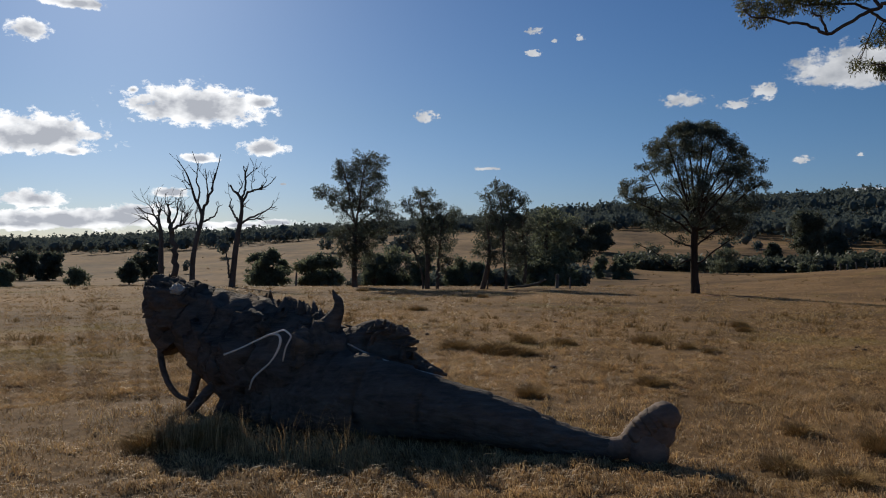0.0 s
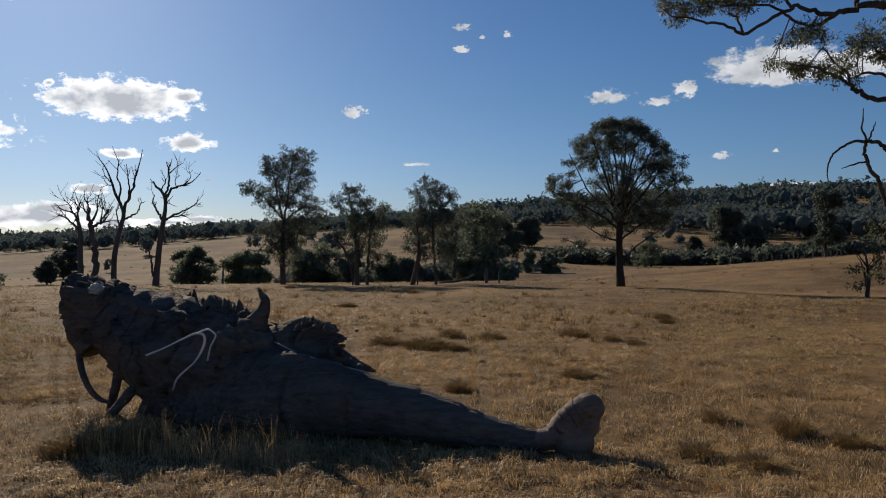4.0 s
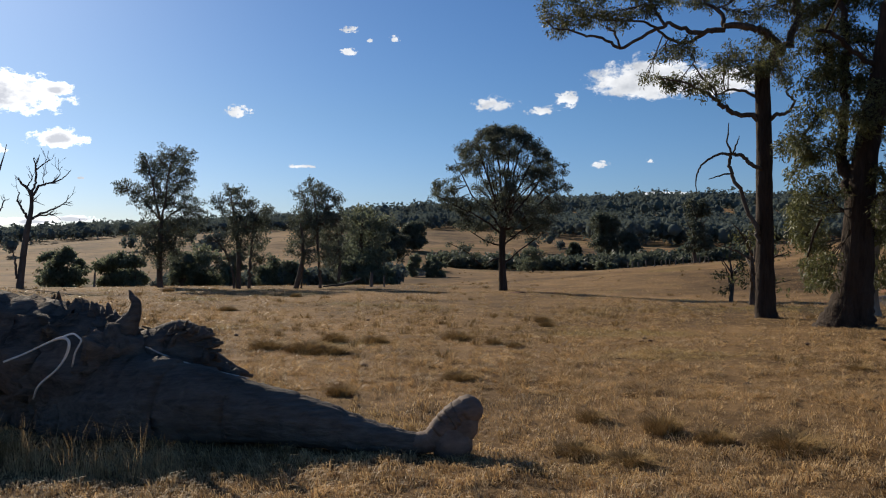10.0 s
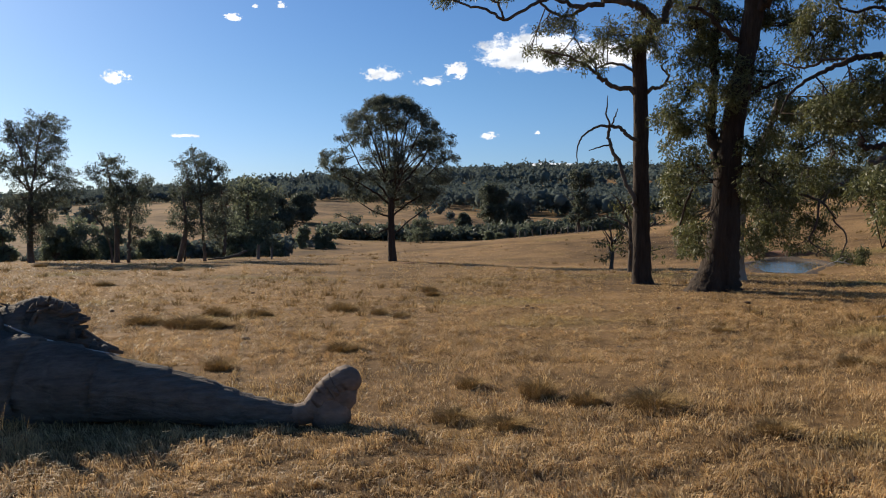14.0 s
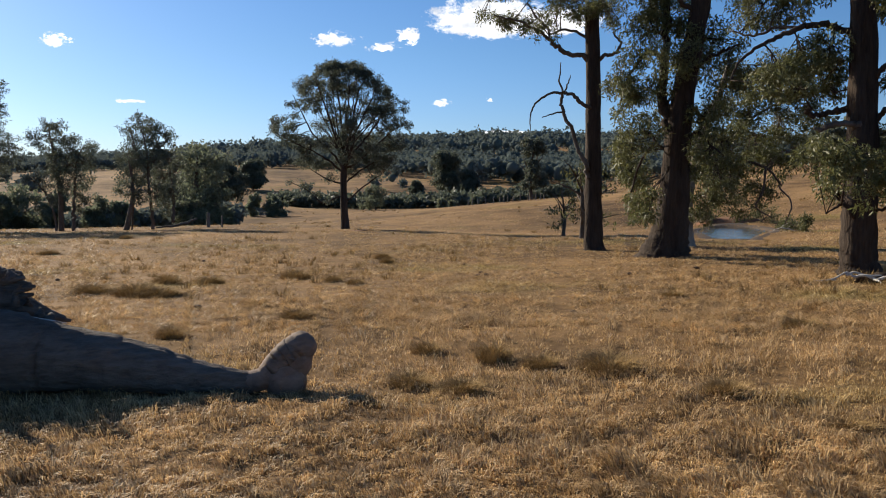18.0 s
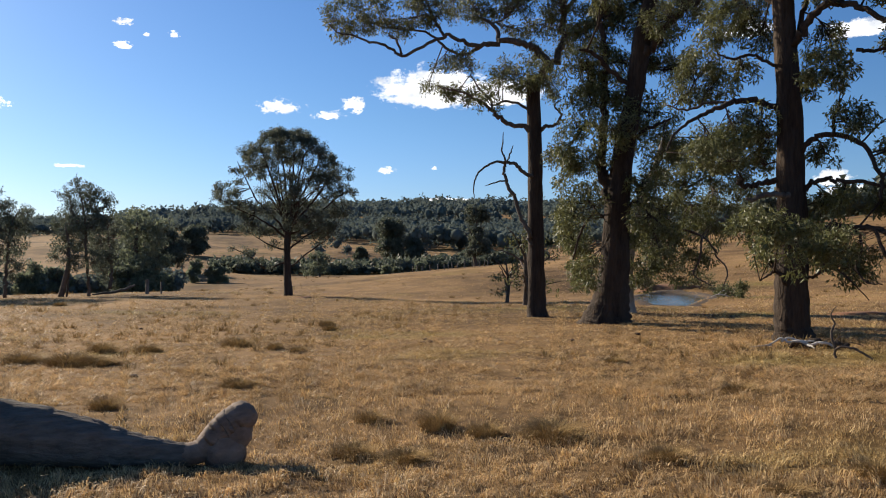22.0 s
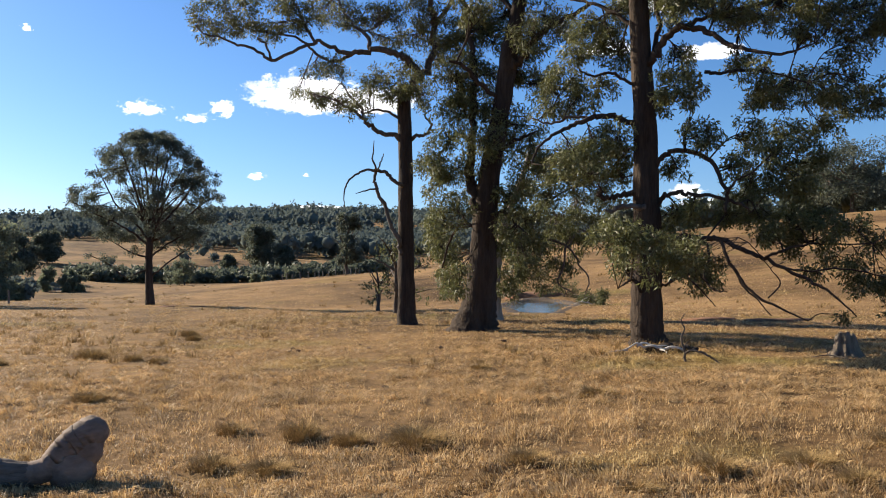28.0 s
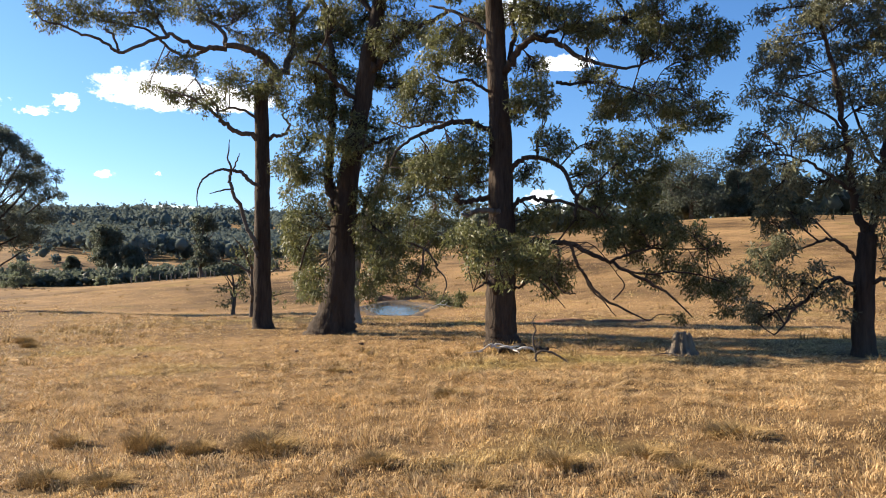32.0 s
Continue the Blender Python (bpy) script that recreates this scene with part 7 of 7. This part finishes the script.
fallen_branch("bleached_branch", "white bleached snag lying at the edge of a farm dam", 34.2, 33.2,
              [[(-0.9, 0, 0.1, 0.03), (-0.3, 0, 0.3, 0.05), (0.3, 0, 0.25, 0.05), (0.9, 0, 0.05, 0.03)], [(-0.3, 0, 0.3, 0.04), (-0.1, 0.1, 0.55, 0.03), (0.25, 0.1, 0.7, 0.015)], [(0.2, 0, 0.25, 0.035), (0.45, 0.1, 0.5, 0.02)]], WHITEWOOD, 26, size=0.6)
fallen_branch("fallen_branch", "broken grey branch lying near the paddock edge", 6.7, 64.5,
              [[(-1.6, 0, 0.08, 0.05), (-0.6, 0, 0.15, 0.09), (0.4, 0, 0.35, 0.1), (1.3, 0, 0.7, 0.06)], [(0.4, 0, 0.35, 0.06), (0.8, 0.2, 0.5, 0.04), (1.0, 0.2, 0.9, 0.02)]], DEADWOOD, 25)


def post(x, y, height, radius, lean=0.0, label="grey split-timber fence post in dry pasture"):
    root = tagged(new("fence_post"), label, "post", "fence posts")
    root.location = (x, y, ground_z(x, y))
    rng = np.random.default_rng(int(abs(x) * 10))
    v, f = tube([(0, 0, -0.2, radius * 1.05), (lean * 0.5, 0, height * 0.5, radius), (lean, 0, height, radius * 0.92)], 8, 0.08, rng, rows_per=3)
    part("post_timber", mesh_of("post_timber", v, f, POSTWOOD, False), root)


post(8.96, 65.6, 1.1, 0.13, 0.05)
post(9.9, 64.9, 0.9, 0.07)
for k in range(14):
    post(42.6 + 0.62 * k, 90.5 - 0.33 * k + 0.6 * math.sin(k), 0.75 + 0.1 * math.sin(k * 2.3), 0.055, 0.05 * math.sin(k * 1.7))
post(-13.6, 77.0, 1.3, 0.09, 0.06)


def earth_patch(name, x, y, rx, ry, label, mat=None, height=0.05, seed=1):
    ang = np.linspace(0, 2 * np.pi, 28, endpoint=False)
    rng = np.random.default_rng(seed)
    wob = 1 + 0.2 * np.sin(2 * ang + seed) + 0.12 * np.sin(5 * ang + seed) + rng.normal(0, 0.04, 28)
    rings = []
    for k, h in ((1.0, -0.04), (0.8, height * 0.7), (0.45, height)):
        px, py = x + rx * k * wob * np.cos(ang), y + ry * k * wob * np.sin(ang)
        rings.append(np.column_stack([px, py, rise(px, py) + h]))
    v = np.vstack(rings + [np.array([[x, y, stand(x, y) + height]])])
    a = np.arange(2)[:, None] * 28
    s = np.arange(28)[None, :]
    quads = np.stack([a + s, a + (s + 1) % 28, a + 28 + (s + 1) % 28, a + 28 + s], -1).reshape(-1, 4)
    s = np.arange(0, 28, 2)
    lid = np.stack([56 + s, 57 + s, 56 + (s + 2) % 28, np.full_like(s, 84)], -1)
    tagged(part(name, mesh_of(name, v, np.vstack([quads, lid]), mat or REDSOIL, True)), label, "earth", kind="structure")


earth_patch("ground_bare_soil", 25.0, 18.1, 1.1, 0.8, "dark red eroded bare soil patch in the pasture", seed=2, height=0.1)
earth_patch("ground_bare_soil", 26.5, 16.5, 1.8, 0.5, "strip of bare red soil along the gully", seed=3, height=0.1)
for k in range(9):
    ex = 15.5 + 1.6 * k
    earth_patch("ground_drain_bank", ex, 47.0 - 1.05 * (ex - 18.5) + 0.9, 1.5 + 0.3 * math.sin(k * 2), 0.55, "eroded red-brown bank along a shallow drain", seed=20 + k, height=0.03)
earth_patch("ground_bank", 39.6, 43.4, 2.6, 1.3, "muddy dark bank behind the farm dam", seed=4, height=0.25)


# ---- tussocks and dung ----
def tussock_mesh(seed, blades, spread, height, mat=None, thin=1.0):
    rng = np.random.default_rng(seed)
    n = blades
    a = rng.uniform(0, 2 * np.pi, n)
    q = rng.uniform(0, 1, n) ** 0.6 * spread
    b = np.column_stack([np.cos(a) * q, np.sin(a) * q, np.full(n, -0.02)])
    h = height * rng.uniform(0.35, 1.0, n) * (1.1 - 0.6 * q / spread)
    lean = np.column_stack([np.cos(a + rng.normal(0, 0.9, n)), np.sin(a + rng.normal(0, 0.9, n)), np.zeros(n)]) * (h * rng.uniform(0.4, 1.9, n))[:, None]
    side = np.column_stack([-np.sin(a), np.cos(a), np.zeros(n)]) * rng.uniform(0.010, 0.024, n)[:, None] * thin
    mid = b + lean * 0.35 + np.array([0, 0, 1]) * (h * 0.65)[:, None]
    tip = b + lean + np.array([0, 0, 1]) * (h * 0.95)[:, None]
    v = np.stack([b - side, b + side, mid + side * 0.8, mid - side * 0.8, tip + side * 0.15, tip - side * 0.15], 1).reshape(-1, 3)
    k = np.arange(n)[:, None] * 6
    f = np.vstack([k + np.array([[0, 1, 2, 3]]), k + np.array([[3, 2, 4, 5]])])
    return mesh_of("tuft", v, f, mat or SHADED_TUSSOCK)


TUSSOCK_MESHES = [tussock_mesh(50 + k, 800, 1.0, 0.9) for k in range(4)] + [tussock_mesh(60 + k, 70, 1.0, 1.15, GRASS, 0.7) for k in range(2)]


def tussock(k, x, y, spread, height, label="brown tussock of rank dry grass, darkened as its shaded side", kinds=(0, 1, 2, 3)):
    root = tagged(new("grass_tussock"), label, "grass tussock", "grass tussocks")
    root.location = (x, y, ground_z(x, y))
    root.rotation_euler = (0, 0, k * 1.3)
    ob = part("tuft", TUSSOCK_MESHES[kinds[k % len(kinds)]], root)
    tagged(ob, kind="stuff")
    ob.scale = (spread * 1.05, spread * 1.05, height * 1.1)


TUSSOCKS = [(1.03, 16.33, 0.4, 0.29), (1.78, 18.5, 0.3, 0.28), (4.39, 17.8, 0.34, 0.3), (1.13, 10.7, 0.2, 0.18), (2.99, 11.9, 0.24, 0.18), (3.72, 8.7, 0.16, 0.16), (4.23, 8.0, 0.2, 0.25), (4.5, 7.45, 0.18, 0.16),
            (3.29, 6.8, 0.2, 0.13), (5.0, 6.95, 0.3, 0.22), (2.97, 7.25, 0.2, 0.14), (4.9, 16.7, 0.2, 0.2), (5.25, 16.3, 0.2, 0.16), (-2.32, 7.9, 0.35, 0.3), (-2.75, 7.8, 0.25, 0.22)]
TUSSOCKS_FAR = [(-1.0, 32.9, 0.4, 0.22), (8.5, 23.8, 0.25, 0.24), (-5.6, 57.8, 0.4, 0.3), (2.1, 44.5, 0.3, 0.3), (9.5, 11.6, 0.2, 0.15), (8.5, 7.8, 0.22, 0.16), (5.2, 5.5, 0.18, 0.13), (6.13, 4.2, 0.18, 0.17),
                (7.0, 3.9, 0.2, 0.15), (8.3, 3.66, 0.3, 0.16), (5.13, 4.2, 0.16, 0.13), (6.7, 3.3, 0.17, 0.13), (8.2, 22.6, 0.24, 0.25), (1.4, 16.0, 0.4, 0.2), (0.3, 17.0, 0.35, 0.24), (2.6, 17.9, 0.3, 0.2), (-1.5, 12.2, 0.25, 0.16)]
for k, (x, y, s, h) in enumerate(TUSSOCKS + TUSSOCKS_FAR):
    tussock(k, x, y, s, h)
for k in range(14):
    tussock(k, -2.5 + 0.14 * k + 0.05 * math.sin(k * 5), 7.62 - 0.05 * k + 0.14 * math.sin(k * 3.1), 0.12 + 0.03 * math.sin(k), 0.4 + 0.12 * math.sin(k * 2.7), "tall straw stalks growing against a fallen log", (4, 5))

for k, (x, y) in enumerate([(6.86, 10.56), (8.9, 17.9), (9.57, 20.3), (1.82, 13.73), (10.6, 17.7), (8.5, 17.2), (10.2, 16.6), (10.4, 14.5), (8.65, 17.1), (13.6, 15.8), (11.6, 15.7), (-0.4, 21.0), (3.5, 26.0)]):
    bm = bmesh.new()
    bmesh.ops.create_icosphere(bm, subdivisions=2, radius=0.055)
    for v in bm.verts:
        v.co = Vector((v.co.x * 1.2, v.co.y, v.co.z * 0.55)) * (1 + 0.4 * noise.noise(v.co * 14 + Vector((k * 3, 0, 0))))
    me = bpy.data.meshes.new("dung_lump")
    bm.to_mesh(me)
    bm.free()
    me.materials.append(DUNG)
    root = tagged(new("dung_pat", me), "dark dried cattle dung on the grass", "dung", "dung pats")
    root.location = (x, y, ground_z(x, y) + 0.03)
    root.rotation_euler = (0, 0, k)


# ---- grass over the paddock ----
def grass(name, label, n, d0, d1, tall, wide, seed, bent, az0=-36, az1=79, even=0.0, spread=11.0):
    """Dry blades in matted, swirling tufts, fewer with distance, evenly strewn nearer than the distance even."""
    rng = np.random.default_rng(seed)
    far = max(d0, even)
    d = 1 / rng.uniform(1 / d1, 1 / far, n)
    if even > d0:
        m = int(0.4 * n / (1 / far - 1 / d1) * (far**2 - d0**2) / (2 * far**3))
        d = np.concatenate([d, np.sqrt(rng.uniform(d0**2, far**2, m))])
    n = len(d)
    a = np.radians(rng.uniform(az0, az1, n) + rng.normal(0, 2.5, n))
    x, y = d * np.sin(a), d * np.cos(a)
    lump = 0.46 * vnoise(x, y, np.maximum(0.075, 0.009 * d), 21) + 0.32 * vnoise(x, y, 0.24, 23) + 0.22 * vnoise(x, y, 1.3, 22)
    keep = rng.uniform(0, 1, n) < 0.3 + 1.2 * lump
    x, y, d, lump = x[keep], y[keep], d[keep], lump[keep]
    n = len(x)
    b = np.column_stack([x, y, rise(x, y) - 0.005])
    h = tall * rng.uniform(0.4, 1.3, n) * (0.12 + 2.9 * lump**2)
    g = rng.uniform(0, 2 * np.pi, n)
    wind = np.radians(200) + 8.0 * (vnoise(x, y, 0.13, 24) - 0.5) + rng.normal(0, 0.75, n)
    lean = np.column_stack([np.cos(wind), np.sin(wind), np.zeros(n)]) * (h * rng.uniform(0.3, 1.9, n))[:, None]
    w = np.maximum(wide, wide * d / spread) * rng.uniform(0.5, 1.5, n)
    side = np.column_stack([np.cos(g), np.sin(g), np.zeros(n)]) * w[:, None] * 0.5
    up = np.array([0, 0, 1.0])
    tip = b + lean + up * (h * 0.72)[:, None]
    if not bent:
        v = np.stack([b - side, b + side, tip], 1).reshape(-1, 3)
        f = np.arange(n * 3).reshape(-1, 3)
    else:
        mid = b + lean * 0.3 + up * (h * 0.66)[:, None]
        v = np.stack([b - side, b + side, mid + side * 0.8, mid - side * 0.8, tip], 1).reshape(-1, 3)
        f = (np.arange(n)[:, None, None] * 5 + np.array([[0, 1, 2], [0, 2, 3], [3, 2, 4]])[None]).reshape(-1, 3)
    tagged(part(name, mesh_of(name, v, f, GRASS)), label, "grass", kind="stuff")


grass("near_grass", "short matted straw-coloured dry grass", 310000, 0.6, 15, 0.066, 0.0068, 31, True, even=4.2)
grass("paddock_grass", "short dry golden grass over the paddock", 600000, 11, 85, 0.075, 0.0105, 32, False)


def scattered_tufts(n, seed, d0=15.0, d1=75.0, most=0.15):
    """Small rank tufts dotted over the paddock."""
    rng = np.random.default_rng(seed)
    m = 26
    d = 1 / rng.uniform(1 / d1, 1 / d0, n)
    a = np.radians(rng.uniform(-34, 77, n))
    x, y = d * np.sin(a), d * np.cos(a)
    here = vnoise(x, y, 3.5, 41) + rng.normal(0, 0.12, n) > 0.55
    x, y, d, n = x[here], y[here], d[here], int(here.sum())
    size = rng.uniform(0.2, 1.0, n) ** 1.5 * most * (1 + d / 50)
    base = np.repeat(np.column_stack([x, y, rise(x, y)]), m, axis=0)
    r = np.repeat(size, m)
    g = rng.uniform(0, 2 * np.pi, n * m)
    q = r * rng.uniform(0, 1, n * m) ** 0.6
    b = base + np.column_stack([np.cos(g) * q, np.sin(g) * q, np.full(n * m, -0.01)])
    h = r * rng.uniform(0.4, 1.1, n * m)
    tip = b + np.column_stack([np.cos(g) * h * 0.6, np.sin(g) * h * 0.6, h])
    side = np.column_stack([-np.sin(g), np.cos(g), 0 * g]) * (0.06 * r + 0.002)[:, None]
    v = np.stack([b - side, b + side, tip], 1).reshape(-1, 3)
    tagged(part("paddock_tufts", mesh_of("paddock_tufts", v, np.arange(len(v)).reshape(-1, 3), SHADED_TUSSOCK)), "small rank grass tufts dotted over the paddock", "grass", kind="stuff")


scattered_tufts(2600, 33)
scattered_tufts(2200, 36, 70.0, 240.0, 0.1)
grass("paddock_grass", "short dry golden grass over the paddock", 80000, 0.6, 60, 0.085, 0.013, 34, False, 79, 324, 3.0)
